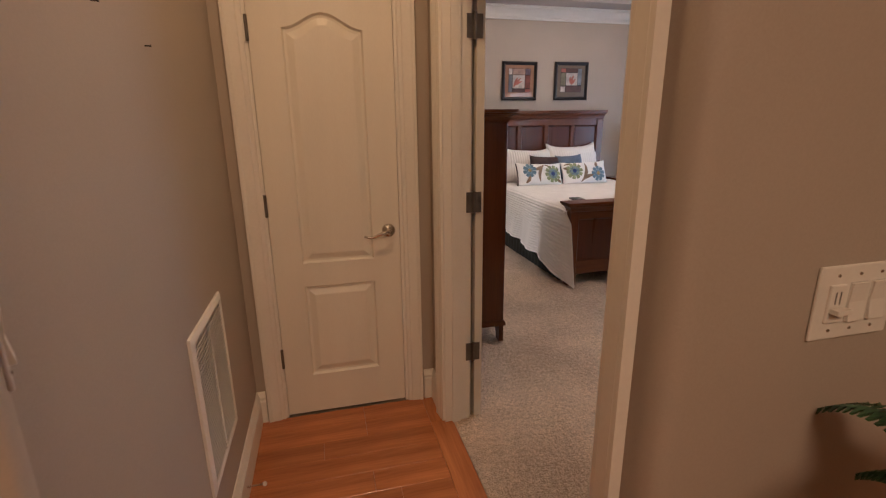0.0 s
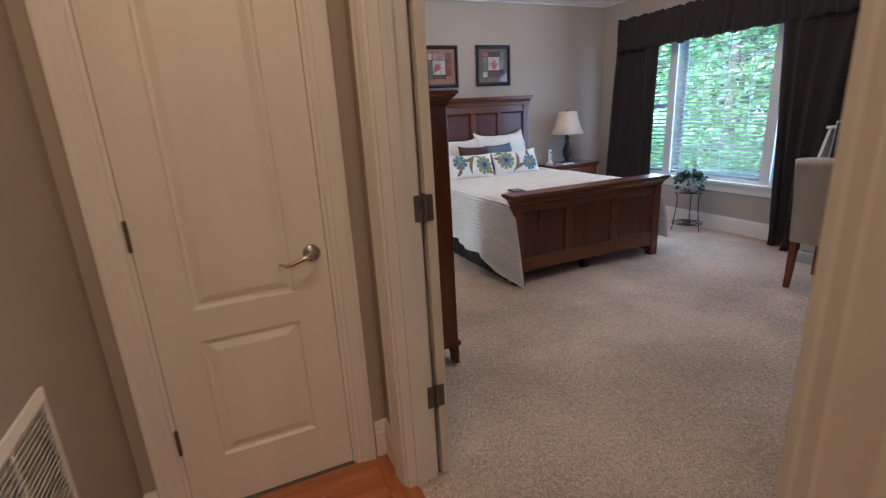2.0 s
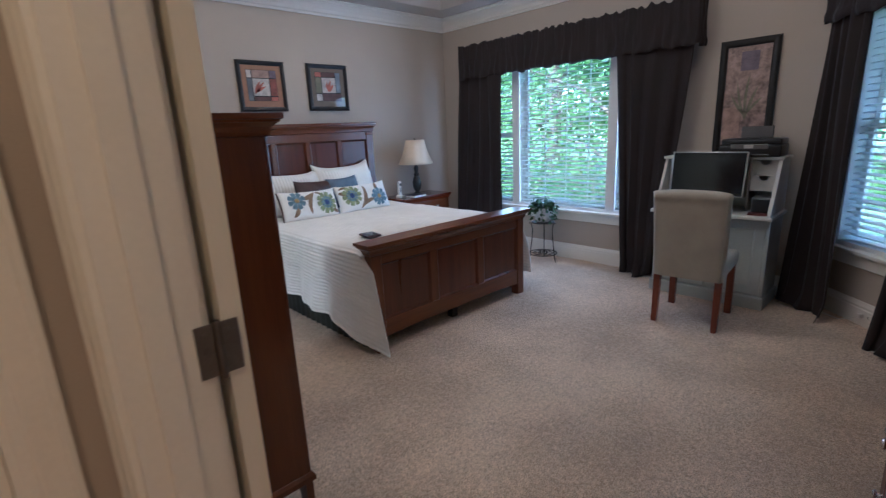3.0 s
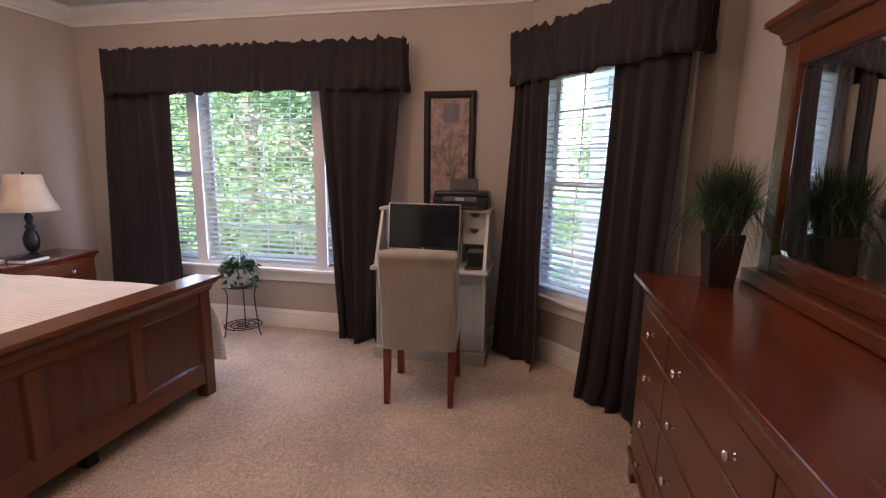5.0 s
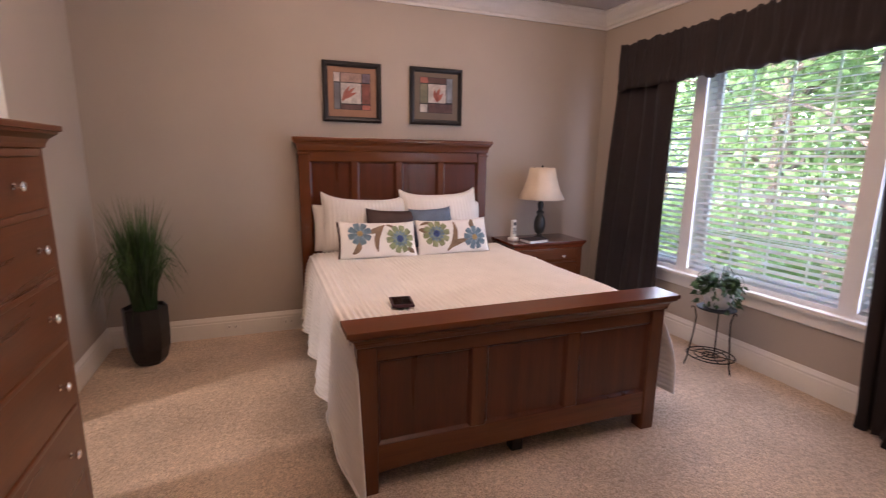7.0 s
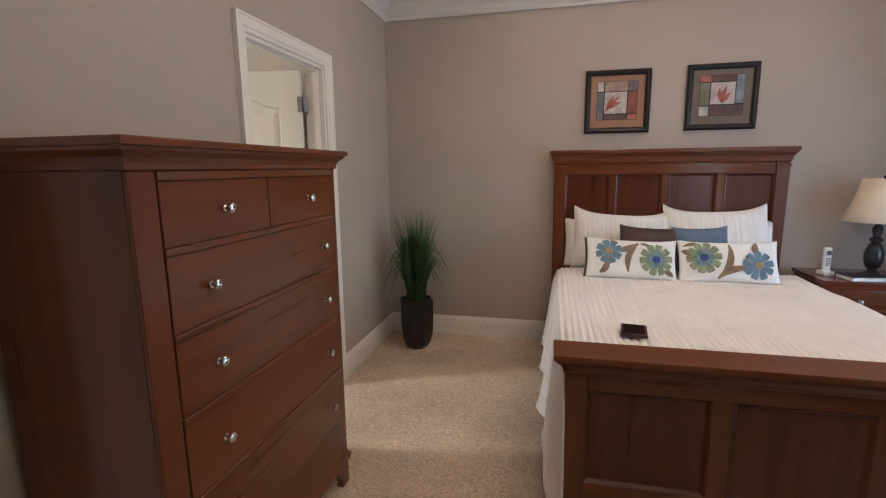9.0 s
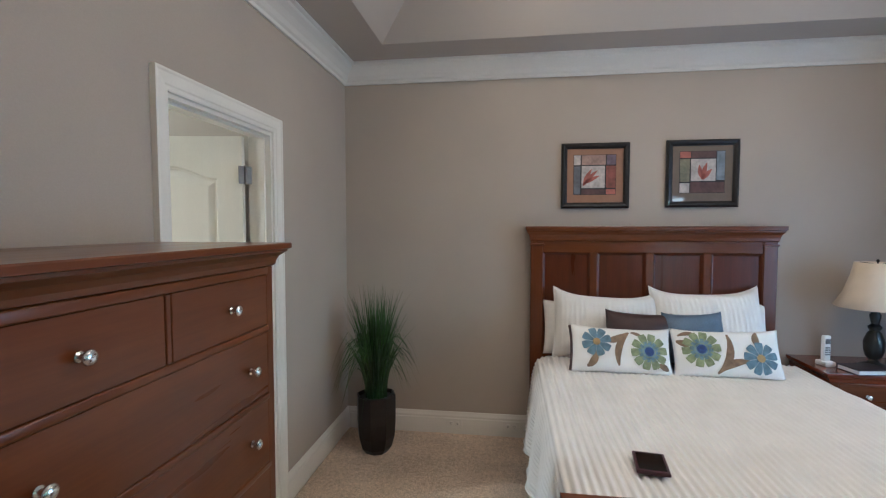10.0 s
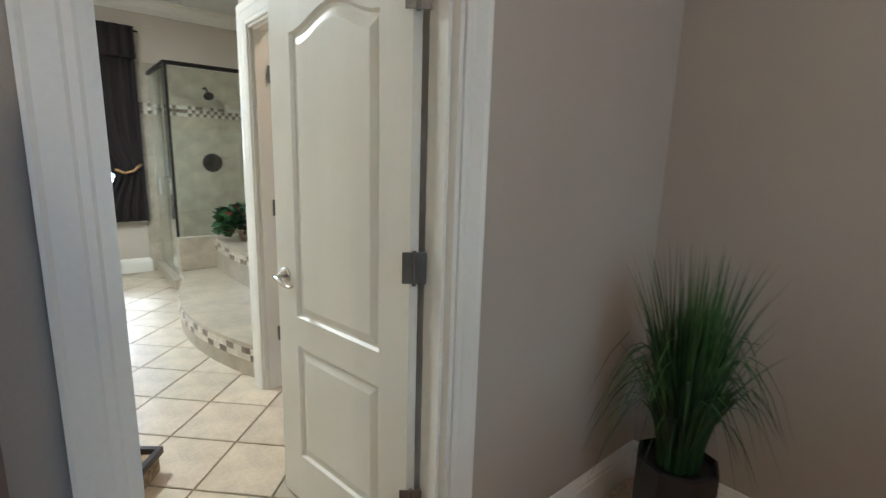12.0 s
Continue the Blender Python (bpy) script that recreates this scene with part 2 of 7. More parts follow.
GLASS = glass_material("window_glass", (0.98, 1, 1))
SHOWERG = glass_material("shower_glass", (0.90, 0.95, 0.92))
MIRROR, _, mb = node_material("mirror_glass")
mb.inputs["Base Color"].default_value, mb.inputs["Metallic"].default_value, mb.inputs["Roughness"].default_value = (0.86, 0.88, 0.87, 1), 1, 0.02


# ---- mesh helpers ----
def part(name, bm, material, parent=None, label="", smooth=False, m=None):
    me = bpy.data.meshes.new(name)
    bmesh.ops.recalc_face_normals(bm, faces=bm.faces)
    bm.to_mesh(me)
    bm.free()
    me.materials.append(material)
    if smooth:
        me.shade_smooth() if smooth is True else me.set_sharp_from_angle(angle=radians(smooth))
        if smooth is not True:
            for p in me.polygons:
                p.use_smooth = True
    ob = new(name, me)
    if m is not None:
        ob.matrix_world = m
    if parent is not None:
        ob.parent = parent
    if label:
        ob["label"] = label
    return ob


def thing(name, m, label, category, group="", kind=""):
    ob = new(name)
    ob.empty_display_size = 0.1
    ob.matrix_world = m
    return tagged(ob, label, category, group, kind)


def share(name, me, parent, m, label=""):
    ob = new(name, me)
    ob.parent = parent
    ob.matrix_local = m
    if label:
        ob["label"] = label
    return ob


def box(bm, lo, hi, bev=0.0, seg=1, m=None):
    c = [(a + b) / 2 for a, b in zip(lo, hi)]
    d = [abs(b - a) for a, b in zip(lo, hi)]
    mm = Matrix.Translation(c) @ Matrix.Diagonal((*d, 1))
    vs = bmesh.ops.create_cube(bm, size=1, matrix=mm)["verts"]
    if bev:
        es = list({e for v in vs for e in v.link_edges})
        r = bmesh.ops.bevel(bm, geom=es, offset=bev, segments=seg, affect="EDGES", profile=0.5)
        vs = list({v for f in r["faces"] for v in f.verts} | {v for v in vs if v.is_valid})
    if m is not None:
        bmesh.ops.transform(bm, matrix=m, verts=vs)
    return bm


def boxes(*lohi, bev=0.0, seg=1):
    bm = bmesh.new()
    for lo, hi in lohi:
        box(bm, lo, hi, bev, seg)
    return bm


def lathe(prof, seg=24, bm=None, m=None, squash=1.0):
    bm = bm or bmesh.new()
    rings = []
    for r, z in prof:
        ring = []
        for i in range(seg):
            a = 2 * math.pi * i / seg
            p = Vector((r * math.cos(a), r * math.sin(a) * squash, z))
            ring.append(bm.verts.new(m @ p if m is not None else p))
        rings.append(ring)
    for a, b in zip(rings, rings[1:]):
        for i in range(seg):
            j = (i + 1) % seg
            bm.faces.new((a[i], a[j], b[j], b[i]))
    bm.faces.new(rings[0][::-1])
    bm.faces.new(rings[-1])
    return bm


def tube(bm, pts, r, seg=8):
    """A round bar along points; r is one radius or one for each point."""
    pts = [Vector(p) for p in pts]
    rs = r if isinstance(r, (list, tuple)) else [r] * len(pts)
    rings = []
    side = None
    for i, p in enumerate(pts):
        d = (pts[min(i + 1, len(pts) - 1)] - pts[max(i - 1, 0)]).normalized()
        if side is None:
            side = d.orthogonal().normalized()
        side = (side - d * side.dot(d)).normalized()
        up = d.cross(side)
        rings.append([bm.verts.new(p + (side * math.cos(2 * math.pi * k / seg) + up * math.sin(2 * math.pi * k / seg)) * rs[i]) for k in range(seg)])
    for a, b in zip(rings, rings[1:]):
        for k in range(seg):
            bm.faces.new((a[k], a[(k + 1) % seg], b[(k + 1) % seg], b[k]))
    bm.faces.new(rings[0][::-1])
    bm.faces.new(rings[-1])
    return bm


def sweep(path, prof, closed=False, m=None, bm=None):
    """A moulding: profile points (offset to the left of the path, height) along a mitred path."""
    bm = bm or bmesh.new()
    P = [Vector(p) for p in path]
    n = len(P)
    rings = []
    for i, p in enumerate(P):
        ds = []
        if closed or i > 0:
            ds.append((p - P[i - 1]).normalized())
        if closed or i < n - 1:
            ds.append((P[(i + 1) % n] - p).normalized())
        ns = [Vector((-d.y, d.x)) for d in ds]
        nn = ns[0] if len(ns) == 1 else (ns[0] + ns[1]) / (1 + ns[0].dot(ns[1]))
        ring = []
        for d, h in prof:
            q = Vector((p.x + nn.x * d, p.y + nn.y * d, h))
            ring.append(bm.verts.new(m @ q if m is not None else q))
        rings.append(ring)
    k = len(prof)
    for i in range(n if closed else n - 1):
        a, b = rings[i], rings[(i + 1) % n]
        for j in range(k):
            bm.faces.new((a[j], a[(j + 1) % k], b[(j + 1) % k], b[j]))
    if not closed:
        bm.faces.new(rings[0][::-1])
        bm.faces.new(rings[-1])
    return bm


def grid(nu, nv, f, bm=None, flip=False):
    bm = bm or bmesh.new()
    vs = [[bm.verts.new(f(i / nu, j / nv)) for j in range(nv + 1)] for i in range(nu + 1)]
    for i in range(nu):
        for j in range(nv):
            bm.faces.new((vs[i][j], vs[i + 1][j], vs[i + 1][j + 1], vs[i][j + 1]))
    return bm


def prism(outline, h0, h1, m=None, bm=None):
    bm = bm or bmesh.new()
    a = [bm.verts.new(m @ Vector((x, y, h0)) if m is not None else (x, y, h0)) for x, y in outline]
    b = [bm.verts.new(m @ Vector((x, y, h1)) if m is not None else (x, y, h1)) for x, y in outline]
    bm.faces.new(a[::-1])
    bm.faces.new(b)
    for i in range(len(a)):
        j = (i + 1) % len(a)
        bm.faces.new((a[i], a[j], b[j], b[i]))
    return bm


def plane_map(origin, u, v, w):
    """A matrix that takes (u, v, w) to the world."""
    return Matrix(((u[0], v[0], w[0], origin[0]), (u[1], v[1], w[1], origin[1]), (u[2], v[2], w[2], origin[2]), (0, 0, 0, 1)))


# ---- setting ----
WX0, WX1 = 1.26, 1.38          # wall between hall and bedroom
NY, EX = 6.65, 5.57            # north and east faces
SY0, SY1 = 1.52, 1.635         # bedroom's south wall
AX, AY = 4.618, 1.738          # corner where the angled wall begins
ANG = 1.346                    # length of the angled wall
HC, BC, TOP = 2.72, 2.95, 3.1
R2 = math.sqrt(0.5)
ANGLED = plane_map((AX, AY, 0), (R2, R2, 0), (0, 0, 1), (-R2, R2, 0))   # u along the wall, v up, w into the room


def wall_boxes(u0, u1, top, w0, w1, holes, m=None):
    """A wall u0..u1 with openings (ua, ub, va, vb) that go right through."""
    bm = bmesh.new()
    cuts = sorted({u0, u1, *(h[0] for h in holes), *(h[1] for h in holes)})
    for a, b in zip(cuts, cuts[1:]):
        spans = sorted((h[2], h[3]) for h in holes if h[0] <= a and h[1] >= b)
        z = 0.0
        for va, vb in spans:
            if va > z:
                box(bm, (a, z, w0), (b, va, w1))
            z = vb
        if z < top:
            box(bm, (a, z, w0), (b, top, w1))
    bmesh.ops.remove_doubles(bm, verts=bm.verts, dist=1e-5)
    if m is not None:
        bmesh.ops.transform(bm, matrix=m, verts=bm.verts)
    return bm


XWALL = lambda x: plane_map((x, 0, 0), (0, 1, 0), (0, 0, 1), (1, 0, 0))     # u = y, v = z, w = x - x0
YWALL = lambda y: plane_map((0, y, 0), (1, 0, 0), (0, 0, 1), (0, 1, 0))     # u = x, v = z, w = y - y0


def setting(name, bm, material, label="", category=""):
    return tagged(part(name, bm, material), label, category, kind="structure")


BD0, BD1, BDH = 1.672, 2.93, 2.05          # bedroom doorway
TD0, TD1, TDH = 4.781, 5.545, 2.022       # bathroom doorway
W10, W11, W1S, W1H = 3.93, 5.97, 0.54, 2.12
W20, W21, W2S, W2H = 0.18, 1.22, 0.50, 2.12
setting("wall_west", wall_boxes(SY0 + 0.045, 6.78, TOP, 0, WX1 - WX0, [(BD0, BD1, 0, BDH), (TD0, TD1, 0, TDH)], XWALL(WX0)), WALL)
setting("wall_north", wall_boxes(WX1, EX + 0.14, TOP, 0, 0.12, [], YWALL(NY)), WALL)
setting("wall_east", wall_boxes(2.69, NY, TOP, 0, 0.14, [(W10, W11, W1S, W1H)], XWALL(EX)), WALL)
setting("wall_angled", wall_boxes(0, ANG, TOP, -0.14, 0, [(W20, W21, W2S, W2H)], ANGLED), WALL)
setting("wall_south", wall_boxes(WX1, AX + 0.12, TOP, 0, SY1 - SY0, [], YWALL(SY0)), WALL)
setting("wall_return", wall_boxes(SY1, AY, TOP, 0, 0.12, [], XWALL(AX)), WALL)
setting("wall_hall_west", wall_boxes(1.60, 3.255, TOP, 0, 0.12, [], XWALL(0.255)), WALL)


def bullnose(p, a, b, n=8):
    """A rounded corner at p between the directions of a and b."""
    p, a, b = Vector(p), Vector(a), Vector(b)
    return [tuple(a * (1 - t) ** 2 + p * 2 * t * (1 - t) + b * t * t) for t in (i / n for i in range(n + 1))]


NOSE = bullnose((0.471, 1.44), (0.4504, 1.4743), (0.431, 1.44))
wf = setting("wall_foyer_north", prism([(0.375, 1.60)] + NOSE + [(-1.0, 1.44), (-1.0, 1.56), (0.255, 1.56), (0.255, 1.60)], 0, TOP), WALL)
wc = setting("wall_corner", prism([(WX1, SY0 + 0.045), (WX0, SY0 + 0.045)] + bullnose((WX0, SY0), (WX0, SY0 + 0.04), (WX0 + 0.04, SY0)) + [(WX1, SY0)], 0, TOP), WALL)
for ob in (wf, wc):
    ob.data.set_sharp_from_angle(angle=radians(25))
    for p in ob.data.polygons:
        p.use_smooth = True
setting("wall_foyer_west", wall_boxes(-1.62, 1.56, TOP, -0.12, 0, [], XWALL(-1.0)), WALL)
# unseen closet side and top, added to stop light leaking round the shut door
setting("closet_light_block_side", boxes(((0.255, 3.255, 0), (0.375, 3.38, TOP))), WALL)
setting("closet_light_block_top", boxes(((0.375, 3.255, HC), (WX0, 3.38, TOP))), CEIL)
setting("ceiling_foyer", boxes(((-1.12, -1.62, HC), (0.255, 1.56, TOP))), CEIL)
setting("floor_foyer", boxes(((-1.12, -1.62, -0.012), (0.38, 1.56, 0.001))), PLANK)
setting("wall_closet", wall_boxes(0.375, WX0, TOP, 0, 0.10, [(0.495, 1.123, 0, 2.045)], YWALL(3.155)), WALL)
setting("wall_foyer_south", wall_boxes(-1.12, 3.12, TOP, 0, 0.12, [], YWALL(-1.62)), WALL)
setting("wall_foyer_east", wall_boxes(-1.5, SY0, TOP, 0, 0.12, [], XWALL(3.0)), WALL)

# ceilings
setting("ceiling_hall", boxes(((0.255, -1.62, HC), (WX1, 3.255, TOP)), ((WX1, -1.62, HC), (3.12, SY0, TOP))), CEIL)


def tray_ceiling():
    bm = bmesh.new()
    outer = [(WX1, SY1), (EX, SY1), (EX, NY), (WX1, NY)]
    rim = [(1.77, 2.05), (5.19, 2.05), (5.19, 6.27), (1.77, 6.27)]
    top = [(2.10, 2.38), (4.86, 2.38), (4.86, 5.94), (2.10, 5.94)]
    rings = [[bm.verts.new((x, y, z)) for x, y in r] for r, z in ((outer, HC), (rim, HC), (top, 3.02))]
    for a, b in zip(rings, rings[1:]):
        for i in range(4):
            bm.faces.new((a[i], a[(i + 1) % 4], b[(i + 1) % 4], b[i]))
    bm.faces.new(rings[2])
    box(bm, (WX1, SY1, 3.03), (EX, NY, TOP))
    return bm


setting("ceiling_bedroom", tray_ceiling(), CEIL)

# floors
CARPET_OUT = [(1.30, SY1), (AX, SY1), (AX, AY), (EX, 2.69), (EX, NY), (WX1, NY), (WX1, BD1), (1.30, BD1)]


def carpet():
    bm = bmesh.new()
    n = 0.05
    xs, ys = np.arange(1.30, EX + 0.09, n), np.arange(SY1, NY + 0.05, n)
    v = {}
    for i, x in enumerate(xs):
        for j, y in enumerate(ys):
            v[i, j] = bm.verts.new((x, y, 0.004 * noise.noise((x * 5, y * 5, 0)) + 0.003 * noise.noise((x * 17, y * 17, 3)) + 0.004))
    for i in range(len(xs) - 1):
        for j in range(len(ys) - 1):
            if xs[i] < WX1 and ys[j] > BD1:
                continue
            if xs[i] - ys[j] > 3.0 or xs[i] > AX + 0.1 and ys[j] < AY:
                continue
            bm.faces.new((v[i, j], v[i + 1, j], v[i + 1, j + 1], v[i, j + 1]))
    return bm


ob = setting("floor_carpet", carpet(), CARPET)
for p in ob.data.polygons:
    p.use_smooth = True
setting("subfloor", boxes(((0.25, -1.62, -0.12), (5.8, 6.8, -0.012))), GROUT)

# mouldings
CROWN = [(0, -0.14), (0.014, -0.14), (0.016, -0.122), (0.030, -0.112), (0.036, -0.085), (0.060, -0.055), (0.085, -0.034), (0.088, -0.020), (0.105, -0.014), (0.105, -0.001), (0, -0.001)]
BASE = [(0, 0), (0.016, 0), (0.016, 0.115), (0.012, 0.122), (0.014, 0.135), (0.008, 0.150), (0.004, 0.165), (0, 0.165)]


def moulding(name, path, prof, z, closed=False):
    return setting(name, sweep(path, prof, closed, Matrix.Translation((0, 0, z))), TRIM)


moulding("trim_crown", [(WX1, SY1), (AX, SY1), (AX, AY), (EX, 2.69), (EX, NY), (WX1, NY)], CROWN, HC, True)
CW = 0.07
moulding("baseboard_west_south", [(WX1, TD0 - CW), (WX1, BD1 + CW)], BASE, 0)
moulding("baseboard_main", [(AX, SY1 + 0.02), (AX, AY), (EX, 2.69), (EX, NY), (WX1, NY), (WX1, TD1 + CW)], BASE, 0)
moulding("baseboard_south", [(WX1, SY1), (AX, SY1)], BASE, 0)
moulding("baseboard_hall_west", [(0.495 - 0.08, 3.155), (0.375, 3.155), (0.375, 1.60), (0.4504, 1.4743), (0.461, 1.447), (0.431, 1.44), (-1.0, 1.44)], BASE, 0)
moulding("baseboard_hall_stub", [(WX0, BD1 + 0.076), (WX0, 3.155), (1.205, 3.155)], BASE, 0)
moulding("baseboard_foyer", [(3.0, SY0), (WX0, SY0), (WX0, BD0 - 0.076)], BASE, 0)

CASE = [(0, 0), (0, 0.010), (0.006, 0.013), (0.018, 0.013), (0.024, 0.017), (0.060, 0.020), (0.068, 0.024), (1.0, 0.024), (1.0, 0)]


def casing(name, u0, u1, top, width, m):
    prof = [(d if d < 0.9 else width, h) for d, h in CASE]
    return setting(name, sweep([(u0, 0), (u0, top), (u1, top), (u1, 0)], prof, False, m), TRIM)


def jamb(name, u0, u1, top, w0, w1, m, stop=0.0):
    bm = bmesh.new()
    for lo, hi in (((u0, 0), (u0 + 0.018, top)), ((u1 - 0.018, 0), (u1, top)), ((u0 + 0.018, top - 0.018), (u1 - 0.018, top))):
        box(bm, (lo[0], lo[1], w0), (hi[0], hi[1], w1))
    if stop:
        box(bm, (u0 + 0.018, 0, stop - 0.02), (u0 + 0.03, top - 0.018, stop + 0.02))
        box(bm, (u1 - 0.03, 0, stop - 0.02), (u1 - 0.018, top - 0.018, stop + 0.02))
        box(bm, (u0 + 0.03, top - 0.03, stop - 0.02), (u1 - 0.03, top - 0.018, stop + 0.02))
    bmesh.ops.transform(bm, matrix=m, verts=bm.verts)
    return setting(name, bm, TRIM)


FLIPX = lambda x: plane_map((x, 0, 0), (0, 1, 0), (0, 0, 1), (-1, 0, 0))
FLIPY = lambda y: plane_map((0, y, 0), (1, 0, 0), (0, 0, 1), (0, -1, 0))
casing("trim_bedroom_door_hall", BD0 + 0.005, BD1 - 0.005, BDH, 0.08, FLIPX(WX0))
casing("trim_bedroom_door", BD0 + 0.005, BD1 - 0.005, BDH, CW, XWALL(WX1))
jamb("jamb_bedroom_door", BD0, BD1, BDH, 0.0, WX1 - WX0, XWALL(WX0), 0.055)
casing("trim_bath_door", TD0 + 0.005, TD1 - 0.005, TDH, CW + 0.005, XWALL(WX1))
casing("trim_bath_door_inside", TD0 + 0.005, TD1 - 0.005, TDH, CW, FLIPX(WX0))
jamb("jamb_bath_door", TD0, TD1, TDH, 0.0, WX1 - WX0, XWALL(WX0), 0.07)
casing("trim_closet_door", 0.500, 1.118, 2.04, 0.078, FLIPY(3.155))
jamb("jamb_closet_door", 0.495, 1.123, 2.045, 0.0, 0.10, YWALL(3.155), 0.07)


# ---- doors ----
def panel_outline(x0, x1, z0, z1, rise, n=14):
    pts = [(x0, z0), (x1, z0), (x1, z1)]
    for i in range(1, n):
        s = 1 - 2 * i / n
        pts.append(((x0 + x1) / 2 + s * (x1 - x0) / 2, z1 + rise * (0.5 + 0.5 * math.cos(math.pi * s))))
    pts.append((x0, z1))
    return pts


def door_leaf(w, h, th=0.035, st=0.115):
    """Two-panel leaf with an arched upper panel: hinge edge at x = 0, faces at y = 0 and y = th."""
    bm = bmesh.new()
    cells = [(0.0, 0.725, 0.205, 0.668, 0.0), (0.725, h, 0.782, h - 0.212, 0.062)]
    for y0, s in ((0.0, 1), (th, -1)):
        for c0, c1, z0, z1, rise in cells:
            out = panel_outline(st, w - st, z0, z1, rise)
            n = len(out)
            cell = [(0, c0), (w, c0), (w, c1)] + [(w * (1 - i / (n - 3)), c1) for i in range(1, n - 3)] + [(0, c1)]
            cx, cz = w / 2, (z0 + z1) / 2

            def inset(d):
                hx, hz = (w - 2 * st) / 2, (z1 - z0) / 2 + rise / 2
                return [(cx + (x - cx) * (1 - d / hx), cz + (z - cz) * (1 - d / hz)) for x, z in out]

            rings = []
            for pts, dep in ((cell, 0), (out, 0), (inset(0.008), 0.011), (inset(0.018), 0.012), (inset(0.045), 0.0025), (inset(0.05), 0.002)):
                rings.append([bm.verts.new((x, y0 + s * dep, z)) for x, z in pts])
            for a, b in zip(rings, rings[1:]):
                for i in range(n):
                    bm.faces.new((a[i], a[(i + 1) % n], b[(i + 1) % n], b[i]))
            bm.faces.new(rings[-1])
    for a, b in (((0, 0), (0, h)), ((0, h), (w, h)), ((w, h), (w, 0)), ((w, 0), (0, 0))):
        bm.faces.new([bm.verts.new(p) for p in ((a[0], 0, a[1]), (b[0], 0, b[1]), (b[0], th, b[1]), (a[0], th, a[1]))])
    bmesh.ops.remove_doubles(bm, verts=bm.verts, dist=1e-5)
    return bm


def lever(y, side, length_dir):
    """A lever handle on a round rose, standing out of the face at y."""
    bm = bmesh.new()
    m = Matrix.Translation((0, y, 0)) @ pose(0, 0, 0, 90 if side < 0 else -90, 0, 0)
    lathe([(0.0325, 0), (0.0325, 0.004), (0.028, 0.010), (0.016, 0.014), (0.011, 0.018), (0.010, 0.045)], 24, bm, m)
    d = length_dir
    pts = [(0, y + side * 0.045, 0), (d * 0.018, y + side * 0.052, 0.002), (d * 0.045, y + side * 0.053, -0.006), (d * 0.075, y + side * 0.050, -0.018), (d * 0.098, y + side * 0.047, -0.020), (d * 0.118, y + side * 0.046, -0.012)]
    tube(bm, pts, [0.010, 0.010, 0.0085, 0.007, 0.006, 0.0045], 10)
    return bm


def hinge_mesh(leafw=0.034):
    bm = bmesh.new()
    box(bm, (0.001, -0.0015, -0.045), (leafw, 0.0015, 0.045), 0.001)
    box(bm, (-leafw, -0.0015, -0.045), (-0.001, 0.0015, 0.045), 0.001)
    lathe([(0.0055, -0.05), (0.0065, -0.047), (0.0065, 0.047), (0.0055, 0.05)], 10, bm, Matrix.Translation((0, -0.004, 0)))
    for z in (-0.03, 0.0, 0.03):
        for x in (-0.02, 0.02) if leafw > 0.02 else ():
            lathe([(0.004, 0), (0.003, 0.001)], 8, bm, Matrix.Translation((x, -0.0015, z)) @ pose(0, 0, 0, 90, 0, 0))
    return bm


def hung_door(name, m, w, h, label, zs, hinge_at, handle=None, group="", plate=0.034, st=0.115):
    d = thing(name, m, label, "door", group, "structure")
    part("leaf", door_leaf(w, h, 0.035, st), DOORP, d)
    if handle:
        x, z, dr = handle
        for y, s in ((0.0, -1), (0.035, 1)):
            hd = part("door_handle", lever(y, s, dr), NICKEL, d, "brushed nickel lever handle", True)
            hd.location = (x, 0, z)
    hm = None
    for z in zs:
        if hm is None:
            first = part("hinge", hinge_mesh(plate), HINGE, d, "dull nickel hinge")
            hm = first.data
        else:
            first = share("hinge", hm, d, Matrix())
        first.matrix_local = hinge_at @ Matrix.Translation((0, 0, z))
    return d


HZ = (0.33, 1.075, 1.79)
# closet door, shut: hinges on its west side
hung_door("door_1", pose(0.515, 3.158, 0.012), 0.588, 2.005, "shut cream two-panel closet door with an arched panel", (0.312, 1.06, 1.785), pose(-0.003, -0.003, 0), (0.535, 0.915, -1), "", 0.005, 0.128)
# bedroom door leaf, folded back flat against the bedroom wall
hung_door("door_2", pose(WX1 + 0.062, BD1 - 0.015, 0.012, 0, 0, 90), 0.59, 2.005, "cream door leaf folded back flat against the wall", (0.355, 1.072, 1.78), pose(-0.006, 0.046, 0, 0, 0, -90), None)
# bathroom door, open inwards
hung_door("door_3", pose(WX0 - 0.018, TD1 - 0.027, 0.012, 0, 0, 189), 0.715, 1.985, "white bathroom door standing open into the bathroom", HZ, pose(-0.014, 0.030, 0, 0, 0, -136), (0.655, 0.93, -1), "", 0.034, 0.128)


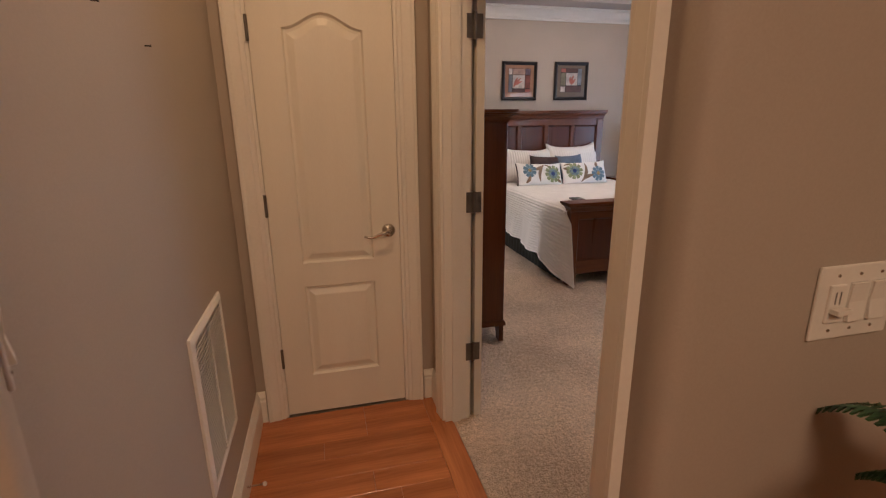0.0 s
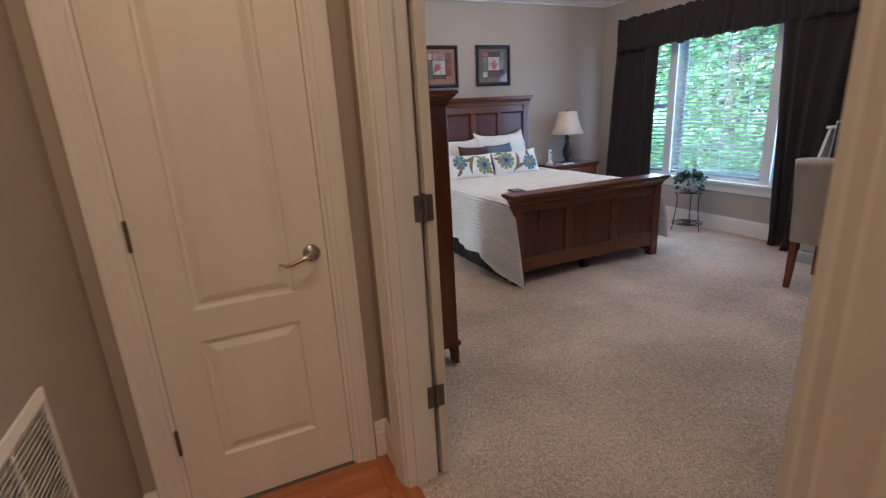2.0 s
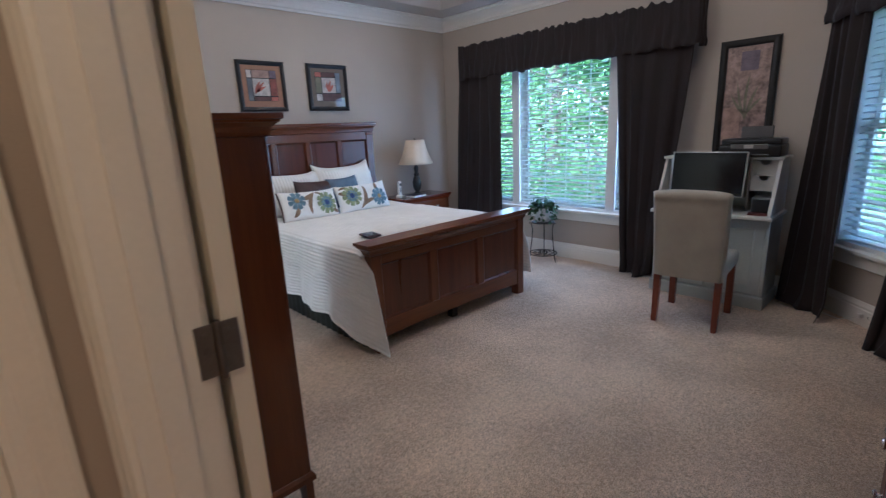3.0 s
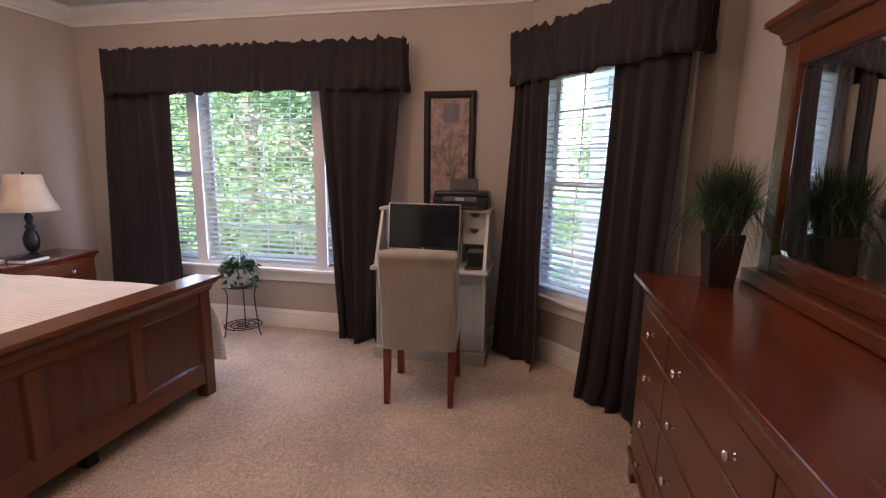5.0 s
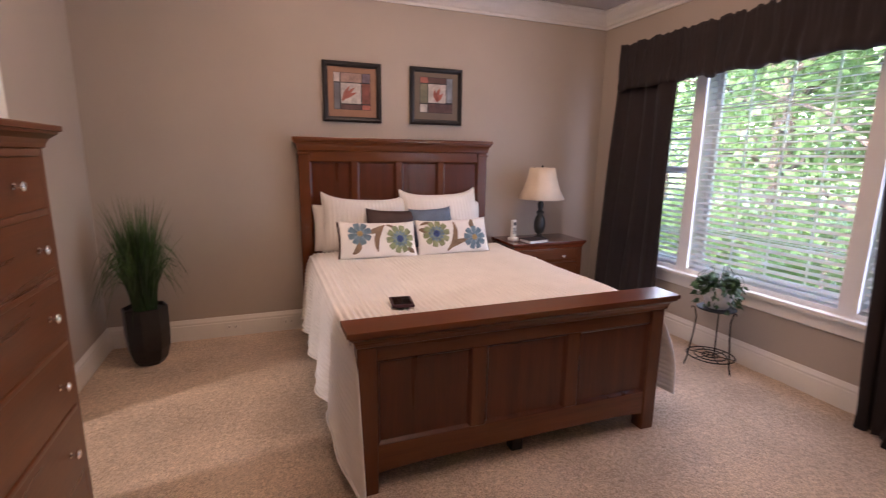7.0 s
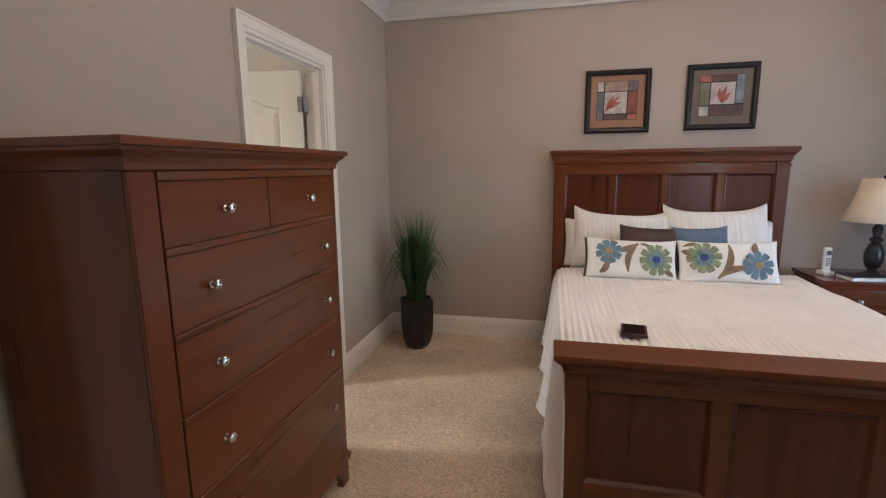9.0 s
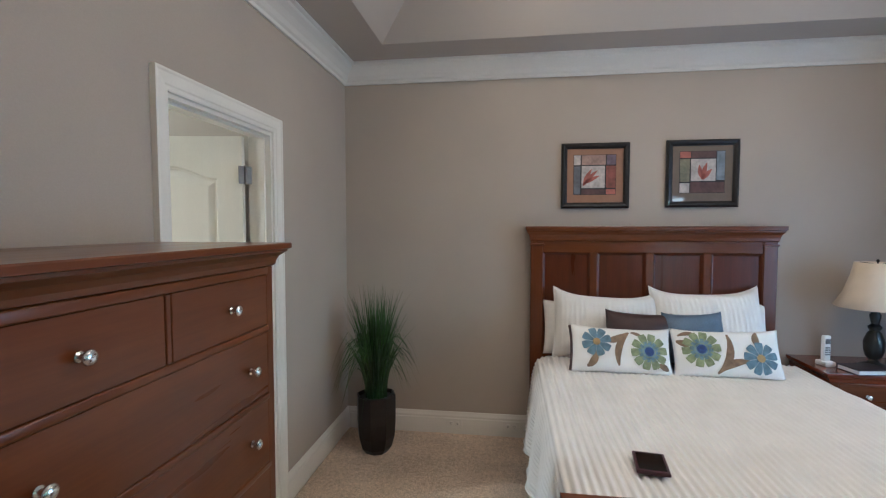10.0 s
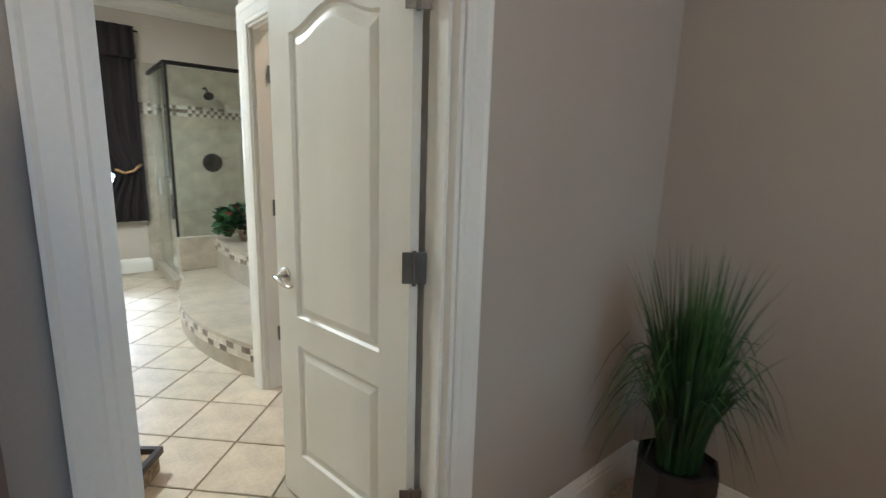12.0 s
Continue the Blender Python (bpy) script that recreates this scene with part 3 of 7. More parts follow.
# ---- windows ----
def slat_mesh(width):
    bm = bmesh.new()
    n = 4
    top = [[bm.verts.new((x, -0.025 + 0.05 * k / n, 0.0025 * (1 - (2 * k / n - 1) ** 2) + 0.0025)) for k in range(n + 1)] for x in (-width / 2, width / 2)]
    bot = [[bm.verts.new((x, -0.025 + 0.05 * k / n, 0.0025 * (1 - (2 * k / n - 1) ** 2))) for k in range(n + 1)] for x in (-width / 2, width / 2)]
    for k in range(n):
        bm.faces.new((top[0][k], top[1][k], top[1][k + 1], top[0][k + 1]))
        bm.faces.new((bot[0][k], bot[0][k + 1], bot[1][k + 1], bot[1][k]))
    for k in (0, n):
        bm.faces.new((top[0][k], top[1][k], bot[1][k], bot[0][k]))
    for s in (0, 1):
        bm.faces.new(top[s] + bot[s][::-1])
    me = bpy.data.meshes.new("slat")
    bmesh.ops.recalc_face_normals(bm, faces=bm.faces)
    bm.to_mesh(me)
    bm.free()
    me.materials.append(SLAT)
    return me


def blind(m, u0, u1, v0, v1, w, label):
    """A slatted blind hung in a window; m takes (u, v, w) to the world."""
    b = thing("window_blind", m, label, "blind", "window blinds")
    part("head_rail", boxes(((u0, v1 - 0.05, w - 0.03), (u1, v1, w + 0.03)), bev=0.003), SLAT, b)
    part("bottom_rail", boxes(((u0, v0, w - 0.026), (u1, v0 + 0.018, w + 0.026)), bev=0.004), SLAT, b)
    me = slat_mesh(u1 - u0)
    z = v0 + 0.05
    while z < v1 - 0.06:
        share("slat", me, b, Matrix.Translation(((u0 + u1) / 2, z, w)) @ pose(0, 0, 0, -90, 0, 0) @ pose(0, 0, 0, 13 + 2 * math.sin(z * 40), 0.0, 0))
        z += 0.0445
    for u in (u0 + 0.12, (u0 + u1) / 2, u1 - 0.12) if u1 - u0 > 0.6 else (u0 + 0.08, u1 - 0.08):
        bm = bmesh.new()
        for dw in (-0.027, 0.027):
            box(bm, (u - 0.001, v0, w + dw - 0.0006), (u + 0.001, v1 - 0.04, w + dw + 0.0006))
        part("ladder_cord", bm, SLAT, b)
    return b


def window(name, m, u0, u1, v0, v1, depth, lights, label, muntins=True, fixed=()):
    """Frame, mullions, sashes with glass, stool and apron. lights: (ua, ub) for each sash column; w = 0 is the inner wall face, outward is negative."""
    wn = thing(name, m, label, "window", "", "structure")
    bm = bmesh.new()
    for lo, hi in (((u0, v0), (u0 + 0.03, v1)), ((u1 - 0.03, v0), (u1, v1)), ((u0 + 0.03, v1 - 0.03), (u1 - 0.03, v1)), ((u0 + 0.03, v0), (u1 - 0.03, v0 + 0.03))):
        box(bm, (lo[0], lo[1], -depth), (hi[0], hi[1], 0))
    for a, b in zip(lights, lights[1:]):
        box(bm, (a[1], v0 + 0.03, -depth), (b[0], v1 - 0.03, 0.004))
    part("window_frame", bm, VINYL, wn)
    for i, (a, b) in enumerate(lights):
        mid = (v0 + v1) / 2
        halves = ((v0 + 0.03, mid + 0.02, -depth + 0.035), (mid - 0.02, v1 - 0.03, -depth + 0.01))
        for c, d, w in ((v0 + 0.03, v1 - 0.03, -depth + 0.02),) if i in fixed else halves:
            bm = bmesh.new()
            t = 0.038
            box(bm, (a, c, w - 0.015), (a + t, d, w + 0.015))
            box(bm, (b - t, c, w - 0.015), (b, d, w + 0.015))
            box(bm, (a + t, c, w - 0.015), (b - t, c + t, w + 0.015))
            box(bm, (a + t, d - t, w - 0.015), (b - t, d, w + 0.015))
            if muntins:
                k = max(1, round((b - a) / 0.27))
                for j in range(1, k):
                    u = a + (b - a) * j / k
                    box(bm, (u - 0.005, c + t, w - 0.006), (u + 0.005, d - t, w + 0.006))
                rows = max(2, round((d - c) / 0.3))
                for j in range(1, rows):
                    vm = c + (d - c) * j / rows
                    box(bm, (a + t, vm - 0.005, w - 0.0055), (b - t, vm + 0.005, w + 0.0055))
            s = part("sash", bm, VINYL, wn)
            g = part("pane", boxes(((a + t, c + t, w - 0.002), (b - t, d - t, w + 0.002))), GLASS, s)
            g.visible_shadow = False
    part("window_sill", boxes(((u0 - 0.09, v0 - 0.028, -0.02), (u1 + 0.09, v0, 0.055)), bev=0.006, seg=2), TRIM, wn)
    part("apron", boxes(((u0 - 0.06, v0 - 0.115, 0), (u1 + 0.06, v0 - 0.029, 0.018)), bev=0.004), TRIM, wn)
    bm = sweep([(u0, v0), (u0, v1), (u1, v1), (u1, v0)], [(d if d < 0.9 else 0.075, h) for d, h in CASE], False)
    part("casing", bm, TRIM, wn)
    return wn


EAST = plane_map((EX, 0, 0), (0, 1, 0), (0, 0, 1), (-1, 0, 0))
EASTM = Matrix(EAST)
L1 = [(W10 + 0.03, 4.32), (4.42, 5.475), (5.575, W11 - 0.03)]
window("window_1", EASTM, W10, W11, W1S, W1H, 0.14, L1, "triple white window with slatted blinds and a deep sill", True, (1,))
for a, b in L1:
    blind(EASTM, a + 0.004, b - 0.004, W1S + 0.005, W1H - 0.032, -0.045, "white slatted blind hanging open in the wide window")
window("window_2", ANGLED, W20, W21, W2S, W2H, 0.14, [(W20 + 0.03, W21 - 0.03)], "white double-hung window with muntins in the angled wall")
blind(ANGLED, W20 + 0.036, W21 - 0.036, W2S + 0.005, W2H - 0.032, -0.045, "white slatted blind hanging open in the angled window")


# ---- curtains ----
def solid(ob, t):
    md = ob.modifiers.new("thickness", "SOLIDIFY")
    md.thickness = t
    return ob


def curtain_panel(m, top0, top1, bot0, bot1, w_top, w_bot, seed, v1=2.24, folds=8):
    """A hanging cloth: u range at the rod and at the floor, standing w off the wall."""
    rnd = random.Random(seed)
    ph = [rnd.uniform(0, 6.28) for _ in range(6)]
    off = rnd.uniform(0, 40)

    def f(s, t):
        a = 1 - t
        e = a ** 1.25
        lean = 0.12 * math.sin(math.pi * a) * (1 if bot1 < top1 else 0.3)
        u0, u1 = top0 + (bot0 - top0) * e, top1 + (bot1 - top1) * e
        u = u0 + (u1 - u0) * s
        s = s + 0.035 * noise.noise((s * 4 + off, a * 1.5, 0)) + 0.02 * noise.noise((s * 9 + off, a * 3, 4))
        amp = (0.012 + 0.012 * a) * (0.75 + 0.6 * noise.noise((s * 3 + off, a * 2, 7)))
        k = folds * 2 * math.pi
        w = w_top + (w_bot - w_top) * a ** 2
        w += 1.25 * amp * math.sin(k * s + ph[0] + 0.8 * math.sin(2 * a + ph[1])) + 0.25 * amp * math.sin(1.7 * k * s + ph[2] + a) + 0.02 * math.sin(5 * s + 3 * a + ph[3])
        u += 0.012 * math.sin(2 * k * s + ph[4]) * a
        v = 0.006 + (v1 - 0.006) * t
        if a > 0.95:
            w += (a - 0.95) * (0.5 + 0.6 * math.sin(9 * s + ph[5]))
            v += 0.012 * (1 + math.sin(13 * s + ph[2])) * (a - 0.95) / 0.05
        return (u, v, w)

    ob = part("curtain_panel", grid(folds * 14, 44, f), CURT, None, "", True)
    return solid(ob, 0.003)


def valance(u0, u1, v0, v1, w, seed):
    rnd = random.Random(seed)
    L = u1 - u0
    ph = [rnd.uniform(0, 6.28) for _ in range(8)]
    path = [(u0, 0.03), (u0, w), (u1, w), (u1, 0.03)]
    lens = [w - 0.03, L, w - 0.03]
    tot = sum(lens)

    def f(s, t):
        d = s * tot
        if d < lens[0]:
            u, ww, nu, nw = u0, 0.03 + d, -1, 0
        elif d < lens[0] + L:
            u, ww, nu, nw = u0 + d - lens[0], w, 0, 1
        else:
            u, ww, nu, nw = u1, w - (d - lens[0] - L), 1, 0
        a = 1 - t
        wave = 0.008 * math.sin(d * 64 + ph[0] + 5 * math.sin(d * 3.1) + 4 * noise.noise((d * 5, a * 1.5, seed))) * (0.4 + 0.8 * a) + 0.014 * noise.noise((d * 17, a * 1.2, seed + 5)) + 0.003 * math.sin(d * 170 + ph[1] + a) * t + 0.012 * noise.noise((d * 5, a * 2, seed + 9))
        puff = 0.02 * math.sin(math.pi * min(1, t / 0.22)) if t < 0.22 else 0
        top = v1 + 0.011 * math.sin(d * 70 + ph[2] + 2 * math.sin(d * 9)) * (0.5 + noise.noise((d * 4, 0, seed))) + 0.007 * math.sin(d * 31 + ph[3]) + 0.020 * noise.noise((d * 21, 3, seed)) + 0.010 * noise.noise((d * 55, 6, seed))
        edge = min(1, abs(d - lens[0] - L / 2) / (L / 2))
        low = v0 + 0.014 * noise.noise((d * 12, 8, seed)) + 0.006 * math.sin(d * 21 + ph[4]) + 0.005 * math.sin(d * 43 + ph[5])
        v = top + (low - top) * a
        if 0.80 < t < 0.86:
            wave *= 0.4
        off = wave + puff * 0.5
        return (u + nu * off, v, ww + nw * off)

    ob = part("valance", grid(int(tot * 130), 16, f), CURT, None, "gathered dark valance with a ruffled top edge", True)
    return solid(ob, 0.003)


def curtain_set(m, label, va, panels):
    c = thing("curtain_set", m, label, "curtain", "curtains")
    v = valance(*va)
    v.parent = c
    bm = tube(bmesh.new(), [(va[0] + 0.02, va[3] - 0.06, va[4] - 0.03), (va[1] - 0.02, va[3] - 0.06, va[4] - 0.03)], 0.011, 10)
    part("curtain_rod", bm, BRONZE, c, "", True)
    for p in panels:
        q = curtain_panel(m, *p)
        q.parent = c
    return c


curtain_set(EASTM, "dark aubergine curtains and gathered valance round the wide window", (3.60, 6.20, 1.975, 2.335, 0.205, 3),
            [(3.61, 4.27, 3.84, 4.14, 0.18, 0.17, 11, 2.28, 4), (5.56, 6.20, 5.62, 6.33, 0.18, 0.17, 12, 2.28, 4)])
curtain_set(ANGLED, "dark aubergine curtains puddling at the angled window", (0.02, 1.35, 1.985, 2.335, 0.205, 4),
            [(0.05, 0.50, 0.06, 0.53, 0.16, 0.25, 13, 2.28, 4), (0.99, 1.335, 0.92, 1.40, 0.17, 0.20, 14, 2.28, 4)])


# ---- bed ----
def crown_band(x0, x1, y0, y1, z, out, hgt, sides=(1, 1, 1, 1)):
    """A furniture cornice: a stepped cap that runs round a box."""
    bm = bmesh.new()
    prof = [(0, 0), (0.15, 0.05), (0.2, 0.22), (0.35, 0.42), (0.7, 0.6), (0.78, 0.62), (0.8, 0.72), (1.0, 0.76), (1.0, 0.95), (0.97, 1.0)]
    rings = []
    for d, h in prof:
        rings.append([bm.verts.new(p) for p in ((x0 - d * out * sides[0], y0 - d * out * sides[1], z + h * hgt), (x1 + d * out * sides[2], y0 - d * out * sides[1], z + h * hgt),
                                                 (x1 + d * out * sides[2], y1 + d * out * sides[3], z + h * hgt), (x0 - d * out * sides[0], y1 + d * out * sides[3], z + h * hgt))])
    for a, b in zip(rings, rings[1:]):
        for i in range(4):
            bm.faces.new((a[i], a[(i + 1) % 4], b[(i + 1) % 4], b[i]))
    bm.faces.new(rings[0][::-1])
    bm.faces.new(rings[-1])
    return bm


def recessed_panel(x0, x1, z0, z1, y, s=-1):
    """A sunk panel with a bevelled edge, facing -y (s = -1) or +y."""
    bm = bmesh.new()
    rings = []
    for d, dep in ((0, 0.010), (0.004, 0.008), (0.014, -0.006), (0.018, -0.007), (0.030, -0.007)):
        rings.append([bm.verts.new((x, y + s * dep, z)) for x, z in ((x0 + d, z0 + d), (x1 - d, z0 + d), (x1 - d, z1 - d), (x0 + d, z1 - d))])
    for a, b in zip(rings, rings[1:]):
        for i in range(4):
            bm.faces.new((a[i], a[(i + 1) % 4], b[(i + 1) % 4], b[i]))
    bm.faces.new(rings[-1])
    return bm


BX0, BX1 = 2.79, 4.37


def bed():
    b = thing("bed", pose(0, 0, 0), "queen bed with panelled cherry headboard and footboard", "bed")
    # headboard
    y0, y1 = 6.555, 6.625
    hx0, hx1 = 2.745, 4.32
    for x in (hx0, hx1 - 0.085):
        part("post", boxes(((x, y0 - 0.01, 0), (x + 0.085, y1, 1.44)), bev=0.004), CHERRYZ, b)
    part("rail", boxes(((hx0 + 0.085, y0, 1.36), (hx1 - 0.085, y1, 1.44)), bev=0.003), CHERRY, b)
    part("rail", boxes(((hx0 + 0.085, y0, 0.35), (hx1 - 0.085, y1, 0.72)), bev=0.003), CHERRY, b)
    part("backing", boxes(((hx0 + 0.085, y0 + 0.024, 0.72), (hx1 - 0.085, y1 - 0.004, 1.36))), CHERRYZ, b)
    inner0, inner1 = hx0 + 0.085, hx1 - 0.085
    wd = (inner1 - inner0 - 3 * 0.05) / 4
    for i in range(4):
        a = inner0 + i * (wd + 0.05)
        if i:
            part("stile", boxes(((a - 0.05, y0, 0.72), (a, y0 + 0.024, 1.36)), bev=0.003), CHERRYZ, b)
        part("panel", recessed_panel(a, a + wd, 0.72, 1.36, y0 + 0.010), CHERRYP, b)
    for x in (hx0, hx1 - 0.085):
        part("post_bead", boxes(((x - 0.007, y0 - 0.018, 1.408), (x + 0.092, y1, 1.424)), bev=0.005, seg=2), CHERRY, b)
    part("cornice", crown_band(hx0, hx1, y0 - 0.01, y1, 1.44, 0.036, 0.10, (1, 1, 1, 0)), CHERRY, b)
    # footboard
    y0, y1 = 4.535, 4.595
    for x in (BX0 + 0.005, BX1 - 0.085):
        part("post", boxes(((x, y0 - 0.008, 0), (x + 0.08, y1 + 0.008, 0.665)), bev=0.004), CHERRYZ, b)
    part("rail", boxes(((BX0 + 0.085, y0, 0.60), (BX1 - 0.085, y1, 0.665)), bev=0.003), CHERRY, b)
    low = bmesh.new()
    n = 24
    xs = [BX0 + 0.085 + (BX1 - BX0 - 0.17) * i / n for i in range(n + 1)]
    arch = [(x, 0.095 + 0.014 * (1 - abs(2 * i / n - 1) ** 6)) for i, x in enumerate(xs)]
    prism(arch + [(xs[-1], 0.22), (xs[0], 0.22)], 0, y1 - y0, plane_map((0, y1, 0), (1, 0, 0), (0, 0, 1), (0, -1, 0)), low)
    part("apron", low, CHERRY, b)
    part("backing", boxes(((BX0 + 0.085, y0 + 0.022, 0.22), (BX1 - 0.085, y1 - 0.004, 0.60))), CHERRYZ, b)
    inner0, inner1 = BX0 + 0.085, BX1 - 0.085
    wd = (inner1 - inner0 - 2 * 0.07) / 3
    for i in range(3):
        a = inner0 + i * (wd + 0.07)
        if i:
            part("stile", boxes(((a - 0.07, y0, 0.22), (a, y0 + 0.022, 0.60)), bev=0.003), CHERRYZ, b)
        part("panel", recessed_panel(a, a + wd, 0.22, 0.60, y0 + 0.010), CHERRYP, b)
    part("cornice", crown_band(BX0 + 0.005, BX1 - 0.005, y0 - 0.008, y1 + 0.008, 0.665, 0.045, 0.082), CHERRY, b)
    for x in (BX0 + 0.012, BX1 - 0.037):
        part("side_rail", boxes(((x, y1, 0.20), (x + 0.025, 6.55, 0.36)), bev=0.003), CHERRYY, b)
    part("centre_foot", boxes((((BX0 + BX1) / 2 - 0.03, y0 + 0.06, 0), ((BX0 + BX1) / 2 + 0.03, y1 + 0.06, 0.2)), bev=0.003), SKIRT, b)
    part("mattress", boxes(((BX0 + 0.03, 4.62, 0.40), (BX1 - 0.03, 6.54, 0.655)), bev=0.05, seg=3), PILLW, b, "white mattress", 40)
    part("box_base", boxes(((BX0 + 0.04, 4.61, 0.20), (BX1 - 0.04, 6.54, 0.40))), SKIRT, b)
    for x, s in ((BX0 - 0.002, 1), (BX1 + 0.002, -1)):
        bm = grid(90, 4, lambda p, q: (x + 0.008 * math.sin(p * 150) * (1 - q), 4.63 + p * 1.88, 0.012 + 0.30 * q))
        solid(part("bed_skirt", bm, SKIRT, b, "dark green-grey bed skirt", True), 0.002)
    return b


bed()


def quilt():
    """Ridged bedspread: over the top, down both sides, with its foot corners trailing to the floor."""
    top_z, xl, xr = 0.682, BX0 - 0.012, BX1 + 0.012
    yf, yh = 4.618, 6.36
    wtop = xr - xl
    drop = 0.58
    tot = wtop + 2 * drop
    nu, nv = int(tot / 0.0052), 56

    def f(s, t):
        d = s * tot - drop
        y = yf + (yh - yf) * t
        ridge = 0.0056 * math.sin(2 * math.pi * d / 0.031) * min(1, t * 30)
        if 0 <= d <= wtop:
            e = min(d, wtop - d)
            soft = 0.028 * max(0, 1 - e / 0.06) ** 2
            z = top_z - soft + ridge + 0.010 * noise.noise((d * 2.2, y * 2.2, 1)) + 0.004 * noise.noise((d * 8, y * 8, 2))
            z -= 0.02 * max(0, 1 - (y - yf) / 0.08) ** 2
            return (xl + d, y, z)
        side = -1 if d < 0 else 1
        e = -d if d < 0 else d - wtop
        k = e / drop
        foot = max(0, 1 - (y - yf) / 0.35)
        length = 0.46 + 0.04 * math.sin(y * 3) + (0.13 if side < 0 else 0.03) * foot
        z = top_z - 0.028 - k * length
        x0 = xl if side < 0 else xr
        fold = (0.022 * math.sin(y * 15 + 1.3 * side) + 0.012 * math.sin(y * 31 + side)) * k * (1 - 0.8 * foot)
        out = 0.018 * math.sin(min(1, k * 4) * math.pi / 2) * (1 - foot if side < 0 else 1) + (0.045 - 0.035 * foot) * k - (0.012 + 0.008 * k if side < 0 else 0) * foot ** 2 + fold + (0.0 if side < 0 else 0.16) * foot * math.sin(min(1, 1.3 * k) * math.pi / 2) + 0.7 * ridge
        yy = y - (0.085 * min(1, 7 * k) + 0.13 * k if side < 0 else 0.02 * k) * foot ** 2
        return (x0 + side * out, yy, max(0.014, z))

    ob = part("bedspread", grid(nu, nv, f), QUILT, None, "", True)
    solid(ob, 0.006)
    for s in (0.0, 1.0):
        hem = tube(bmesh.new(), [f(s, i / 90) for i in range(91)], 0.0065, 8)
        part("hem", hem, QUILT, ob, "", True)
    return tagged(ob, "white ridged cotton bedspread hanging over the bed", "bedspread")


quilt()


def pillow_mesh(w, h, t, seed, ears=0.0, ridge=0.0):
    """A stuffed cushion standing in its x-z plane, facing -y, base at z = 0."""
    rnd = random.Random(seed)
    o = rnd.uniform(0, 50)

    def thick(a, b):
        q = max(0, 1 - abs(a) ** 3.2) ** 0.55 * max(0, 1 - abs(b) ** 3.2) ** 0.55
        return t / 2 * q

    bm = bmesh.new()
    for s in (-1, 1):
        def f(p, q):
            a, b = 2 * p - 1, 2 * q - 1
            pinch = 1 - 0.05 * (1 - abs(a) ** 2) * abs(b) ** 6
            pinch2 = 1 - 0.04 * (1 - abs(b) ** 2) * abs(a) ** 6
            x, z = a * w / 2 * pinch2, (b * h / 2) * pinch + h / 2
            z += ears * (abs(a) ** 4 - 0.25) * max(0, b) ** 2
            y = s * (thick(a * 1.0, b) + 0.006 * noise.noise((a * 3 + o, b * 3, s)) * (1 - max(abs(a), abs(b)) ** 4))
            if ridge:
                y += s * 0.0025 * math.sin(x * 2 * math.pi / ridge) * (1 - max(abs(a), abs(b)) ** 6)
            return (x, y, z)

        grid(int(w / 0.0065) if ridge else 36, 26, f, bm)
    bmesh.ops.remove_doubles(bm, verts=bm.verts, dist=0.0004)
    return bm, thick


def cushion(name, m, w, h, t, material, seed, label, category="pillow", ridge=0.0, group="pillows on the bed"):
    bm, th = pillow_mesh(w, h, t, seed, 0.05 if ridge else 0.012, ridge)
    ob = part(name, bm, material, None, "", True, m)
    if ridge:
        def edge(a, b):
            z = b * h / 2 * (1 - 0.05 * (1 - abs(a) ** 2) * abs(b) ** 6) + h / 2 + 0.05 * (abs(a) ** 4 - 0.25) * max(0, b) ** 2
            return (a * w / 2 * (1 - 0.04 * (1 - abs(b) ** 2) * abs(a) ** 6), 0, z)
        steps = [-1 + k / 15 for k in range(30)]
        ring = [edge(k, -1) for k in steps] + [edge(1, k) for k in steps] + [edge(-k, 1) for k in steps] + [edge(-1, -k) for k in steps]
        part("piping", tube(bmesh.new(), ring + ring[:1], 0.005, 8), material, ob, "", True)
    tagged(ob, label, category, group)
    return ob, th


def flower(parent, th, w, h, cx, cz, r, petals, mat_p, mat_c, turn=0.0):
    """Stitched petals that lie on a cushion's face."""
    def on(x, z, lift):
        a, b = 2 * x / w, 2 * (z - h / 2) / h
        return (x, -th(max(-1, min(1, a)), max(-1, min(1, b))) - lift, z)

    for k in range(petals):
        a0 = turn + 2 * math.pi * k / petals
        bm = bmesh.new()

        def f(p, q):
            rr = r * (0.18 + 0.82 * p)
            half = math.pi / petals * 0.98 * (math.sin(math.pi * min(1, 0.22 + p * 0.68)) ** 0.38)
            a = a0 + (2 * q - 1) * half
            return on(cx + rr * math.cos(a), cz + rr * math.sin(a), 0.0045)

        grid(5, 4, f, bm)
        part("petal", bm, mat_p, parent, "", True)
    bm = bmesh.new()
    grid(3, 14, lambda p, q: on(cx + r * 0.25 * p * math.cos(6.2832 * q), cz + r * 0.25 * p * math.sin(6.2832 * q), 0.006), bm)
    part("flower_centre", bm, mat_c, parent)


